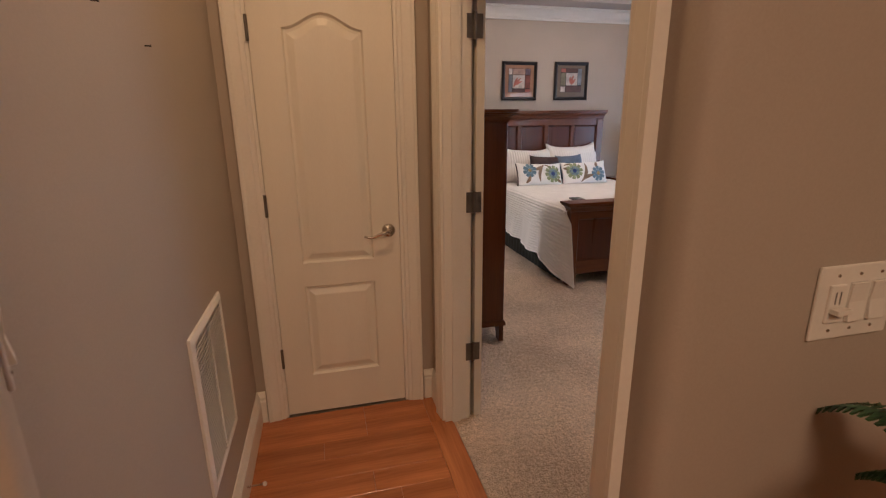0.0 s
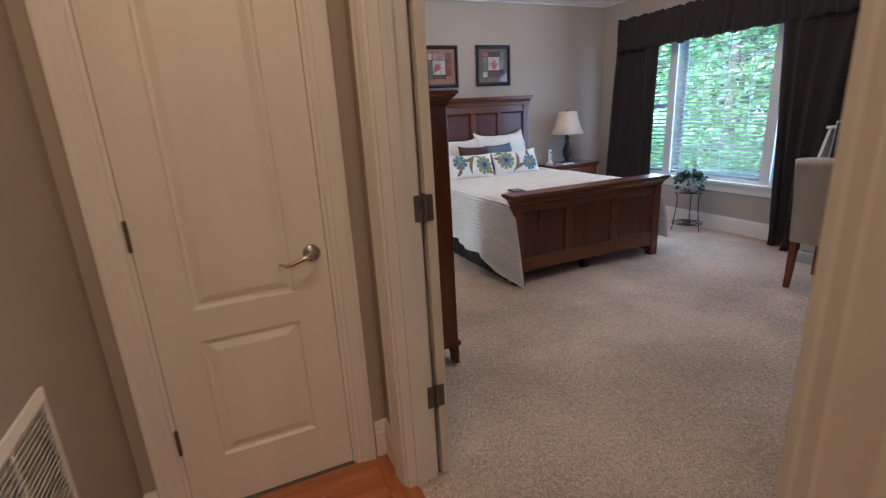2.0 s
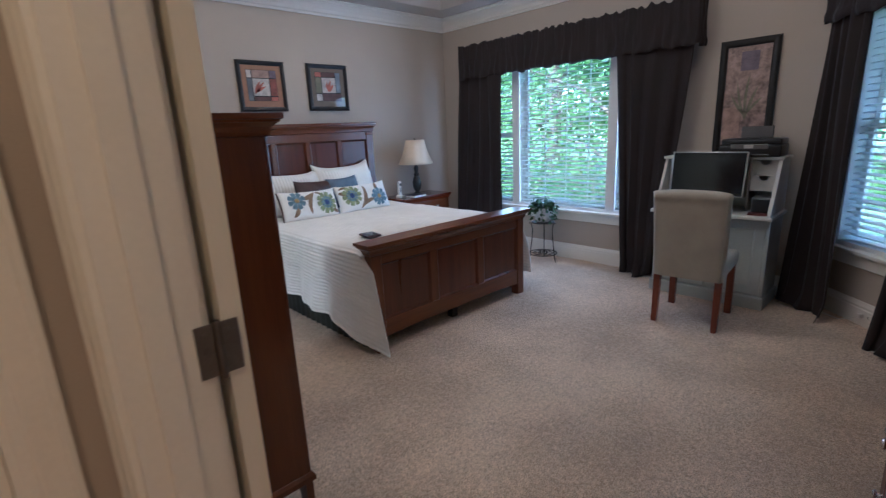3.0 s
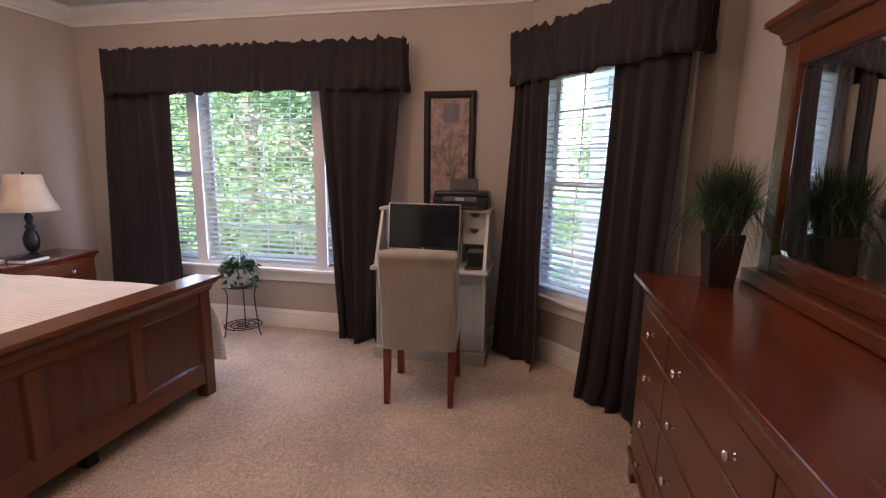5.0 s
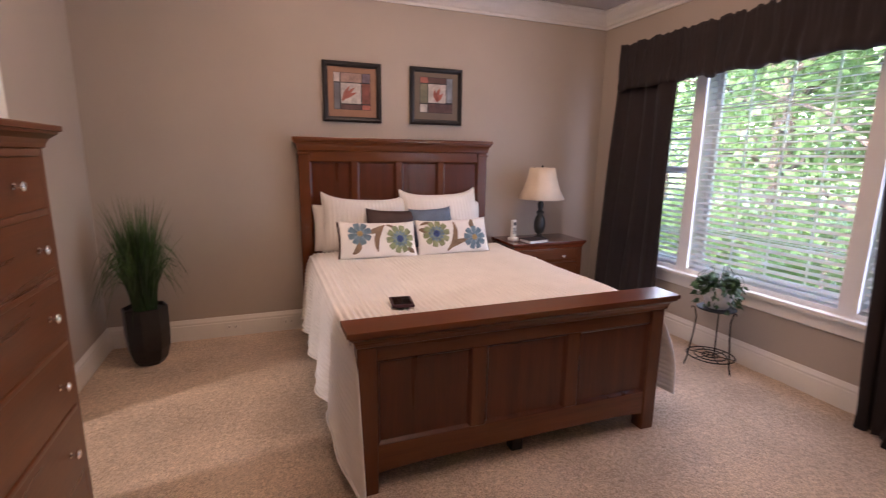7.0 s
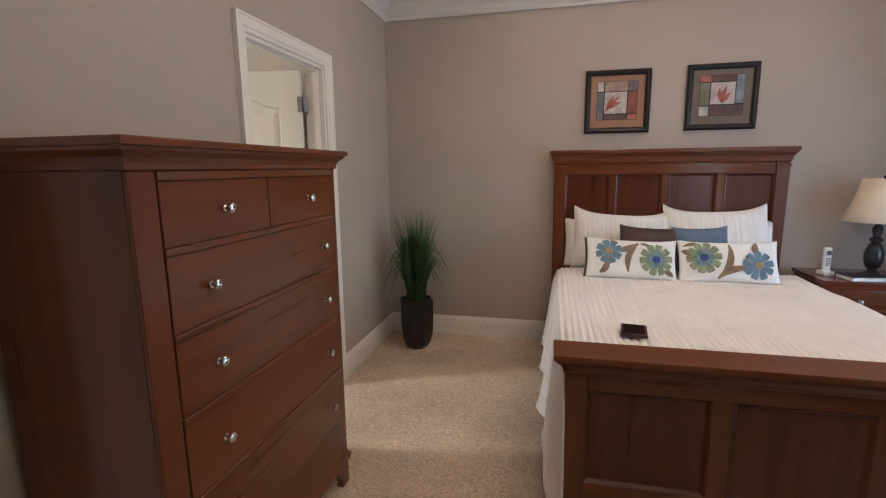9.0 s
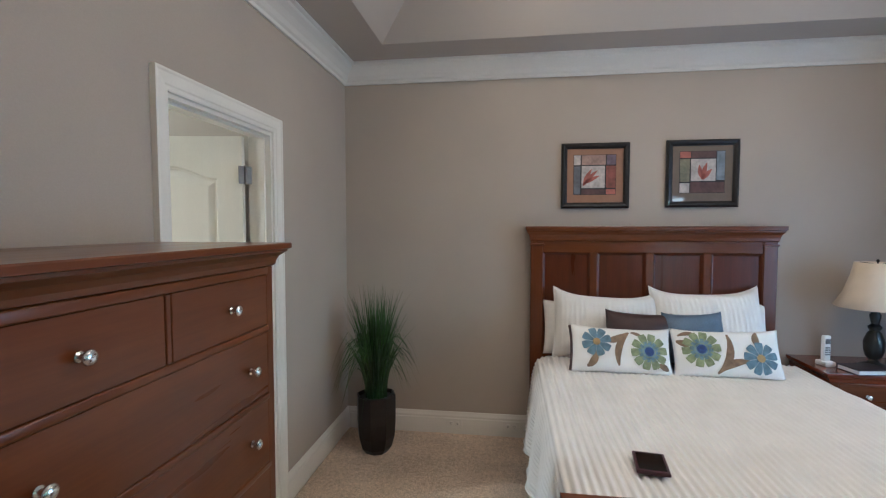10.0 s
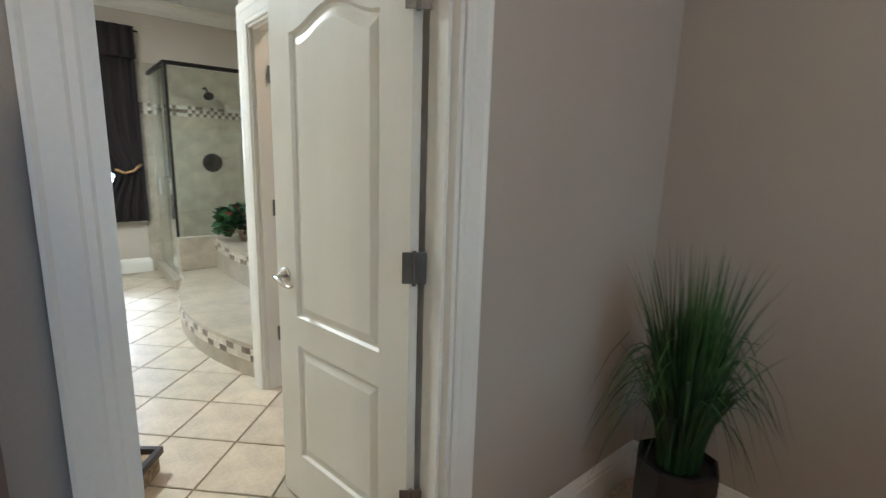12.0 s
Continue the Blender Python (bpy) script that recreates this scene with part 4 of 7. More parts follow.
def stem(parent, th, w, h, pts, wid, mat_s):
    def on(x, z, lift):
        a, b = 2 * x / w, 2 * (z - h / 2) / h
        return (x, -th(max(-1, min(1, a)), max(-1, min(1, b))) - lift, z)

    bm = bmesh.new()
    n = 10

    def bez(s):
        (x0, z0), (x1, z1), (x2, z2) = pts
        return ((1 - s) ** 2 * x0 + 2 * s * (1 - s) * x1 + s * s * x2, (1 - s) ** 2 * z0 + 2 * s * (1 - s) * z1 + s * s * z2)

    def f(p, q):
        x, z = bez(p)
        xa, za = bez(min(1, p + 0.02))
        xb, zb = bez(max(0, p - 0.02))
        dx, dz = xa - xb, za - zb
        l = math.hypot(dx, dz) or 1
        k = (2 * q - 1) * wid * math.sin(math.pi * (0.08 + 0.84 * p)) / 2
        return on(x - dz / l * k, z + dx / l * k, 0.0042)

    grid(n, 2, f, bm)
    part("stem", bm, mat_s, parent, "", True)


PZ = 0.675
cushion("sleeping_pillow", pose(3.16, 6.47, PZ, -14, 0, 0), 0.66, 0.36, 0.15, PILLW, 21, "plain white pillow behind the shams")
cushion("sleeping_pillow", pose(3.93, 6.47, PZ, -14, 0, 0), 0.66, 0.36, 0.15, PILLW, 22, "plain white pillow behind the shams")
cushion("pillow_sham", pose(3.223, 6.36, PZ, -22, 2.5, 0), 0.68, 0.435, 0.22, PILLW, 23, "white ribbed pillow sham leaning on the headboard", ridge=0.03)
cushion("pillow_sham", pose(3.868, 6.36, PZ, -21, -1, 0), 0.67, 0.465, 0.22, PILLW, 24, "white ribbed pillow sham leaning on the headboard", ridge=0.03)
cushion("throw_pillow", pose(3.385, 6.20, PZ + 0.05, -20, 3, 0), 0.40, 0.295, 0.13, BROWNP, 25, "dark brown satin throw pillow", "pillow")
cushion("throw_pillow", pose(3.715, 6.19, PZ + 0.05, -20, -2, 0), 0.35, 0.30, 0.13, BLUEP, 26, "grey-blue satin throw pillow", "pillow")
LW, LH, LT = 0.585, 0.275, 0.12
for k, (x, rz) in enumerate(((3.25, 1.5), (3.84, -2.0))):
    ob, th = cushion("lumbar_pillow", pose(x, 6.07, PZ + 0.002, -24, 2 if k == 0 else -1, rz), LW, LH, LT, PILLW, 30 + k, "white lumbar pillow with blue and green stitched flowers")
    if k == 0:
        stem(ob, th, LW, LH, ((-0.20, 0.03), (-0.15, 0.05), (-0.15, 0.12)), 0.042, STEMB)
        stem(ob, th, LW, LH, ((-0.02, 0.04), (-0.05, 0.15), (0.04, 0.235)), 0.04, STEMB)
        stem(ob, th, LW, LH, ((-0.10, 0.18), (-0.03, 0.18), (0.04, 0.235)), 0.04, STEMB)
        stem(ob, th, LW, LH, ((0.20, 0.06), (0.235, 0.05), (0.26, 0.03)), 0.035, STEMB)
        stem(ob, th, LW, LH, ((0.05, 0.235), (0.09, 0.235), (0.13, 0.20)), 0.02, STEMB)
        flower(ob, th, LW, LH, -0.145, 0.172, 0.084, 8, PETB, GOLD, 0.3)
        flower(ob, th, LW, LH, 0.150, 0.130, 0.104, 10, PETG, NAVY, 0.1)
        flower(ob, th, LW, LH, 0.150, 0.130, 0.060, 12, PETB, NAVY, 0.4)
        edge = [(-LW / 2 * (1 - 0.04 * (1 - b * b)), -0.004, b * LH / 2 + LH / 2) for b in np.linspace(-0.98, 0.98, 12)]
        part("edge_trim", tube(bmesh.new(), edge, 0.008, 8), BROWNP, ob, "dark brown trimmed end", True)
    else:
        stem(ob, th, LW, LH, ((-0.07, 0.02), (0.03, 0.10), (0.0, 0.24)), 0.042, STEMB)
        stem(ob, th, LW, LH, ((-0.06, 0.03), (0.0, 0.09), (0.10, 0.09)), 0.042, STEMB)
        stem(ob, th, LW, LH, ((0.16, 0.17), (0.13, 0.21), (0.16, 0.255)), 0.04, STEMB)
        stem(ob, th, LW, LH, ((-0.27, 0.20), (-0.23, 0.18), (-0.19, 0.18)), 0.04, STEMB)
        stem(ob, th, LW, LH, ((-0.26, 0.23), (-0.21, 0.255), (-0.16, 0.235)), 0.025, STEMB)
        flower(ob, th, LW, LH, -0.145, 0.152, 0.102, 10, PETG, NAVY, 0.1)
        flower(ob, th, LW, LH, -0.145, 0.152, 0.060, 12, PETB, NAVY, 0.4)
        flower(ob, th, LW, LH, 0.158, 0.108, 0.090, 9, PETB, GOLD, 0.2)

ph = thing("tablet_case", pose(3.10, 4.966, 0.690, 0, 0, -8), "small dark red leather case lying on the bedspread", "case")
part("cover", boxes(((-0.055, -0.075, 0), (0.055, 0.075, 0.014)), bev=0.004, seg=2), mat("dark_red_leather", (0.05, 0.012, 0.018), 0.4, vary=0.2, scale=20, fine=150), ph)
part("screen", boxes(((-0.045, -0.062, 0.0142), (0.045, 0.062, 0.0150))), SCREEN, ph)


# ---- case furniture ----
def round_knob():
    return lathe([(0.010, 0), (0.010, 0.002), (0.0055, 0.005), (0.005, 0.013), (0.012, 0.017), (0.0152, 0.021), (0.0148, 0.024), (0.011, 0.0275), (0.004, 0.029)], 20)


def chest(name, m, w, d, h, drawers, knobs, label, category, top=DARKW, out=0.045, cornice=0.085, foot=0.11, side_out=(1, 1)):
    """A chest with drawers: x along its front, front at y = 0 facing -y, back at y = d. drawers: (x0, x1, z0, z1)."""
    c = thing(name, m, label, category)
    part("body", boxes(((0, 0.012, foot), (w, d, h - cornice))), CHERRYZ, c)
    part("top", crown_band(0, w, 0, d, h - cornice, out, cornice, (1, 1, 1, 0)), top, c)
    st = drawers[0][0] - 0.002
    sr = max(dr[1] for dr in drawers) + 0.002
    for xa, xb in ((0, st), (sr, w)):
        part("stile", boxes(((xa, 0, foot), (xb, 0.012, h - cornice)), bev=0.002), CHERRYZ, c)
    zs = sorted({z for dr in drawers for z in (dr[2], dr[3])})
    rails = [(foot, zs[0])] + [(a, b) for a, b in zip(zs[1::2], zs[2::2])] + [(zs[-1], h - cornice)]
    for a, b in rails:
        bead = b - a < 0.03
        part("rail", boxes(((st, -0.007 if bead else 0.0, a), (sr, 0.012, b)), bev=0.004 if bead else 0.002, seg=3 if bead else 1), CHERRY, c, "", 40)
    me = None
    for x0, x1, z0, z1 in drawers:
        g = 0.0008
        dr = part("drawer", boxes(((x0 + g, -0.002, z0 + g), (x1 - g, 0.012, z1 - g)), bev=0.0015), CHERRY, c)
        for kx, kz in knobs:
            if x0 < kx < x1 and z0 < kz < z1:
                km = Matrix.Translation((kx, -0.004, kz)) @ pose(0, 0, 0, 90, 0, 0)
                if me is None:
                    k = part("knob", round_knob(), CHROME, dr, "round polished chrome knob", 50)
                    me = k.data
                    k.matrix_local = km
                else:
                    share("knob", me, dr, km, "round polished chrome knob")
    for x0, x1 in ((0, 0.11), (w - 0.11, w)):
        s = 1 if x0 == 0 else -1
        xa = x0 if s > 0 else x1
        prof = [(xa, 0), (xa + s * 0.055, 0), (xa + s * 0.06, 0.045), (xa + s * 0.09, 0.08), (xa + s * 0.12, foot + 0.004), (xa, foot + 0.004)]
        part("foot", prism(prof, 0, 0.03, plane_map((0, 0.028, 0), (1, 0, 0), (0, 0, 1), (0, -1, 0))), CHERRYZ, c)
        part("foot", boxes(((x0 if s > 0 else x1 - 0.04, d - 0.05, 0), (x0 + 0.04 if s > 0 else x1, d - 0.005, foot)), bev=0.003), CHERRYZ, c)
    part("base_moulding", sweep([(0, d), (0, 0), (w, 0), (w, d)], [(0, 0), (-0.012, 0), (-0.012, 0.022), (-0.004, 0.034), (0, 0.036)], False, Matrix.Translation((0, 0, foot))), CHERRY, c)
    return c


# tall chest against the west wall, its front towards the bed: local x runs along +y, local -y points to +x
rows = [(1.237, 1.395), (1.025, 1.217), (0.807, 1.005), (0.575, 0.787), (0.33, 0.555)]
CD0 = 3.66
dr = [(0.078, 0.506, *rows[0]), (0.526, 0.940, *rows[0])] + [(0.078, 0.940, *r) for r in rows[1:]]
kn = [(0.295, 1.316), (0.748, 1.316)] + [(x, (a + b) / 2) for a, b in rows[1:] for x in (0.215, 0.838)]
tall = chest("chest_of_drawers", pose(1.85, CD0, 0, 0, 0, 90), 0.98, 0.435, 1.49, dr, kn, "tall cherry chest of drawers with chrome knobs", "chest", CHERRY, 0.045, 0.072, 0.12)
part("stile", boxes(((0.508, -0.003, 1.238), (0.524, 0.012, 1.394)), bev=0.002), CHERRYZ, tall)

# wide dresser with a mirror against the south wall, front towards +y: local x runs along -x
DW = 1.64
r3 = [(0.708, 0.852), (0.51, 0.692), (0.305, 0.494), (0.15, 0.289)]
cols = [(0.052, 0.43), (0.435, 1.205), (1.21, 1.588)]
dd = [(a, b, *r) for a, b in cols for r in r3]
dk = [((a + b) / 2, (r[0] + r[1]) / 2) for (a, b) in (cols[0], cols[2]) for r in r3] + [(x, (r[0] + r[1]) / 2) for r in r3 for x in (0.60, 1.04)]
dresser = chest("dresser", pose(4.06, 2.115, 0, 0, 0, 180), DW, 0.46, 0.97, dd, dk, "wide dark cherry dresser with chrome knobs", "dresser", DARKW, 0.04, 0.075, 0.12)


def dresser_mirror():
    x0, x1, y0, y1 = 2.46, 4.04, 1.645, 1.695
    z0, z1 = 0.972, 1.98
    mm = thing("dresser_mirror", pose(0, 0, 0), "large cherry-framed mirror standing on the dresser", "mirror")
    part("base", boxes(((x0 - 0.03, y0 - 0.005, z0), (x1 + 0.03, y1 + 0.05, z0 + 0.055)), bev=0.008, seg=2), CHERRY, mm)
    for x in (x0, x1 - 0.10):
        part("stile", boxes(((x, y0, z0 + 0.055), (x + 0.10, y1, z1 - 0.09)), bev=0.006), CHERRYZ, mm)
    part("rail", boxes(((x0 + 0.10, y0, z0 + 0.055), (x1 - 0.10, y1, z0 + 0.13)), bev=0.006), CHERRY, mm)
    part("rail", boxes(((x0 + 0.10, y0, z1 - 0.18), (x1 - 0.10, y1, z1 - 0.09)), bev=0.006), CHERRY, mm)
    part("cornice", crown_band(x0, x1, y0, y1, z1 - 0.09, 0.06, 0.10, (1, 0, 1, 1)), CHERRY, mm)
    bm = bmesh.new()
    a0, a1, b0, b1 = x0 + 0.10, x1 - 0.10, z0 + 0.13, z1 - 0.18
    rings = [[bm.verts.new((x, y, z)) for x, z in ((a0 + d, b0 + d), (a1 - d, b0 + d), (a1 - d, b1 - d), (a0 + d, b1 - d))] for d, y in ((0, y0 + 0.03), (0.025, y0 + 0.034))]
    for i in range(4):
        bm.faces.new((rings[0][i], rings[0][(i + 1) % 4], rings[1][(i + 1) % 4], rings[1][i]))
    bm.faces.new(rings[1])
    part("mirror_glass", bm, MIRROR, mm, "bevelled mirror glass")


dresser_mirror()
# nightstand beside the bed
nd = [(0.052, 0.638, 0.50, 0.615), (0.052, 0.638, 0.31, 0.495), (0.052, 0.638, 0.13, 0.305)]
nk = [(x, (a[2] + a[3]) / 2) for a in nd for x in (0.2, 0.49)]
chest("nightstand", pose(4.45, 6.225, 0), 0.69, 0.39, 0.69, nd, nk, "cherry nightstand with three drawers beside the bed", "nightstand", DARKW, 0.025, 0.06, 0.11)


def table_lamp():
    l = thing("table_lamp", pose(4.775, 6.37, 0.69), "unlit table lamp with a black turned base and ivory shade", "lamp")
    part("base", lathe([(0.075, 0), (0.078, 0.012), (0.06, 0.022), (0.03, 0.035), (0.022, 0.05), (0.04, 0.07), (0.05, 0.11), (0.052, 0.16), (0.035, 0.21), (0.022, 0.225), (0.034, 0.24), (0.034, 0.25), (0.018, 0.265), (0.026, 0.30), (0.028, 0.32), (0.014, 0.345), (0.010, 0.40)], 28), LAMPB, l, "", 40)
    bm = bmesh.new()
    n = 40
    rings = []
    for r, z in ((0.205, 0.365), (0.158, 0.455), (0.128, 0.55), (0.110, 0.635)):
        rings.append([(r * (1 - 0.025 * abs(math.sin(4 * a))) * math.cos(a), r * (1 - 0.025 * abs(math.sin(4 * a))) * math.sin(a), z) for a in (2 * math.pi * i / n for i in range(n))])
    vs = [[bm.verts.new(p) for p in r] for r in rings]
    for a, b in zip(vs, vs[1:]):
        for i in range(n):
            bm.faces.new((a[i], a[(i + 1) % n], b[(i + 1) % n], b[i]))
    solid(part("shade", bm, SHADE, l, "ivory bell-shaped shade", True), 0.002)
    bm = bmesh.new()
    tube(bm, [(0, 0, 0.40), (0, 0, 0.64)], 0.004)
    for k in range(3):
        a = k * 2.094
        tube(bm, [(0, 0, 0.625), (0.09 * math.cos(a), 0.09 * math.sin(a), 0.633)], 0.002, 6)
    lathe([(0.004, 0.636), (0.009, 0.641), (0.008, 0.65), (0.003, 0.655)], 12, bm)
    part("harp", bm, BRONZE, l)


table_lamp()
hs = thing("cordless_phone", pose(4.52, 6.38, 0.69, 0, 0, 12), "white cordless phone upright in its charging cradle", "phone")
part("cradle", boxes(((-0.035, -0.04, 0), (0.035, 0.04, 0.03)), bev=0.008, seg=2), WHITEP, hs, "", 40)
part("handset", boxes(((-0.024, -0.012, 0.024), (0.024, 0.016, 0.185)), bev=0.010, seg=3), WHITEP, hs, "", 40)
part("display", boxes(((-0.016, -0.0135, 0.135), (0.016, -0.0118, 0.165))), GREYP, hs)
bm = bmesh.new()
for r in range(4):
    for c in range(3):
        box(bm, (-0.015 + c * 0.011, -0.0138, 0.065 + r * 0.014), (-0.0075 + c * 0.011, -0.0118, 0.073 + r * 0.014))
part("keypad", bm, GREYP, hs)
bk = thing("book", pose(4.66, 6.27, 0.69, 0, 0, 9), "dark hardback book lying flat on the nightstand", "book")
part("cover", boxes(((-0.10, -0.075, 0), (0.10, 0.075, 0.004)), ((-0.10, -0.075, 0.026), (0.10, 0.075, 0.03)), ((-0.10, 0.071, 0.004), (0.10, 0.075, 0.026))), mat("dark_book_cloth", (0.03, 0.02, 0.025), 0.5, vary=0.2), bk)
part("pages", boxes(((-0.096, -0.072, 0.0042), (0.096, 0.0705, 0.0258))), PILLW, bk)


# ---- pictures ----
def framed(name, m, w, h, bar, depth, mat_board, patches, label):
    """A framed picture in its x-z plane facing -y, centred, back at y = 0."""
    p = thing(name, m, label, "picture", "pictures")
    prof = [(0, 0), (0, depth * 0.6), (-0.005, depth * 0.75), (-bar * 0.35, depth), (-bar * 0.7, depth * 0.9), (-bar + 0.004, depth * 0.55), (-bar, depth * 0.5), (-bar, 0)]
    W = plane_map((0, 0, 0), (1, 0, 0), (0, 0, 1), (0, -1, 0))
    part("frame", sweep([(-w / 2, -h / 2), (-w / 2, h / 2), (w / 2, h / 2), (w / 2, -h / 2)], [(d, z) for d, z in prof], True, W), FRAMEB, p)
    part("mat_board", boxes(((-w / 2 + bar, -0.010, -h / 2 + bar), (w / 2 - bar, -0.004, h / 2 - bar))), mat_board, p)
    bx0, bz0, bx1, bz1 = (f(q[k] for q in patches) for f, k in ((min, 0), (min, 1), (max, 2), (max, 3)))
    if len(patches) > 4:
        part("print", boxes(((bx0 - 0.003, -0.0108, bz0 - 0.003), (bx1 + 0.003, -0.0101, bz1 + 0.003))), FRAMEB, p)
    for k, (x0, z0, x1, z1, material) in enumerate(patches):
        part("picture_patch", boxes(((x0, -0.0125 - 0.0006 * (k % 3), z0), (x1, -0.0101, z1))), material, p)
    return p


def ink(name, c, v=0.2):
    m = mat(name, c, 0.6, vary=v, scale=14, fine=60, bump=0.0, coat=1.0)
    m.node_tree.nodes["Principled BSDF"].inputs["Coat Roughness"].default_value = 0.02
    return m


TAN, OLIVE = ink("tan_mat_board", (0.30, 0.155, 0.085), 0.05), ink("olive_mat_board", (0.15, 0.115, 0.08), 0.05)
IW, IBL, ICO, IBR, IMV, IPA, IGN, IRE, ILB = (ink(n, c) for n, c in (("pale_ink", (0.52, 0.47, 0.43)), ("slate_ink", (0.13, 0.14, 0.16)), ("coral_ink", (0.42, 0.13, 0.09)), ("brown_ink", (0.10, 0.05, 0.045)), ("mauve_ink", (0.17, 0.13, 0.17)), ("peach_ink", (0.36, 0.24, 0.19)), ("sage_ink", (0.20, 0.19, 0.12)), ("rust_ink", (0.22, 0.07, 0.05)), ("blue_grey_ink", (0.20, 0.24, 0.28))))


def leaf_blade(parent, x0, z0, x1, z1, wid, material, y=-0.0145):
    bm = bmesh.new()
    dx, dz = x1 - x0, z1 - z0
    l = math.hypot(dx, dz)

    def f(p, q):
        k = (2 * q - 1) * wid / 2 * math.sin(math.pi * (0.05 + 0.95 * p)) + 0.12 * l * math.sin(math.pi * p) * 0.3
        return (x0 + dx * p - dz / l * k, y, z0 + dz * p + dx / l * k)

    grid(8, 2, f, bm)
    part("printed_leaf", bm, material, parent)


p1 = framed("framed_picture", pose(3.182, NY - 0.004, 1.890), 0.456, 0.450, 0.040, 0.03, TAN,
            [(-0.142, 0.075, -0.098, 0.142, IW), (-0.09, 0.075, 0.072, 0.142, IPA), (0.078, 0.075, 0.138, 0.142, IMV), (-0.142, -0.128, -0.098, 0.066, IBL), (-0.09, -0.085, 0.066, 0.068, IW),
             (0.074, -0.085, 0.138, 0.068, IRE), (-0.09, -0.128, 0.066, -0.093, IBR), (0.074, -0.128, 0.138, -0.093, ICO)], "black-framed abstract print with a tan mat above the headboard")
for a in ((-0.08, -0.07, 0.02, 0.04), (-0.08, -0.07, -0.02, 0.05), (-0.06, -0.05, 0.03, 0.0)):
    leaf_blade(p1, *a, 0.026, ICO)
p2 = framed("framed_picture", pose(3.879, NY - 0.004, 1.895), 0.460, 0.452, 0.040, 0.03, OLIVE,
            [(-0.142, 0.105, -0.075, 0.148, ICO), (-0.07, 0.105, 0.085, 0.148, IBR), (0.09, -0.045, 0.14, 0.148, ILB), (-0.142, -0.055, -0.08, 0.098, IGN), (-0.072, -0.05, 0.084, 0.098, IW),
             (-0.142, -0.128, -0.08, -0.064, IW), (-0.074, -0.128, 0.14, -0.058, IBR)], "black-framed abstract print with an olive mat above the headboard")
for a in ((0.0, -0.04, 0.03, 0.075), (0.0, -0.04, -0.02, 0.06), (0.005, -0.04, 0.06, 0.03)):
    leaf_blade(p2, *a, 0.030, ICO)
art = framed("tall_picture", pose(EX - 0.004, 3.28, 1.535, 0, 0, -90), 0.40, 0.90, 0.052, 0.032, ink("aged_paper", (0.36, 0.25, 0.21), 0.35),
             [(-0.05, 0.22, 0.07, 0.36, IMV), (-0.14, -0.36, -0.02, -0.05, IPA)], "tall black-framed botanical print hanging behind the desk")
for a in ((0.01, -0.15, -0.06, 0.14), (0.01, -0.15, 0.02, 0.2), (0.01, -0.15, 0.09, 0.12), (0.01, -0.12, -0.10, 0.05), (0.02, -0.1, 0.12, 0.02)):
    leaf_blade(art, *a, 0.02, IGN)


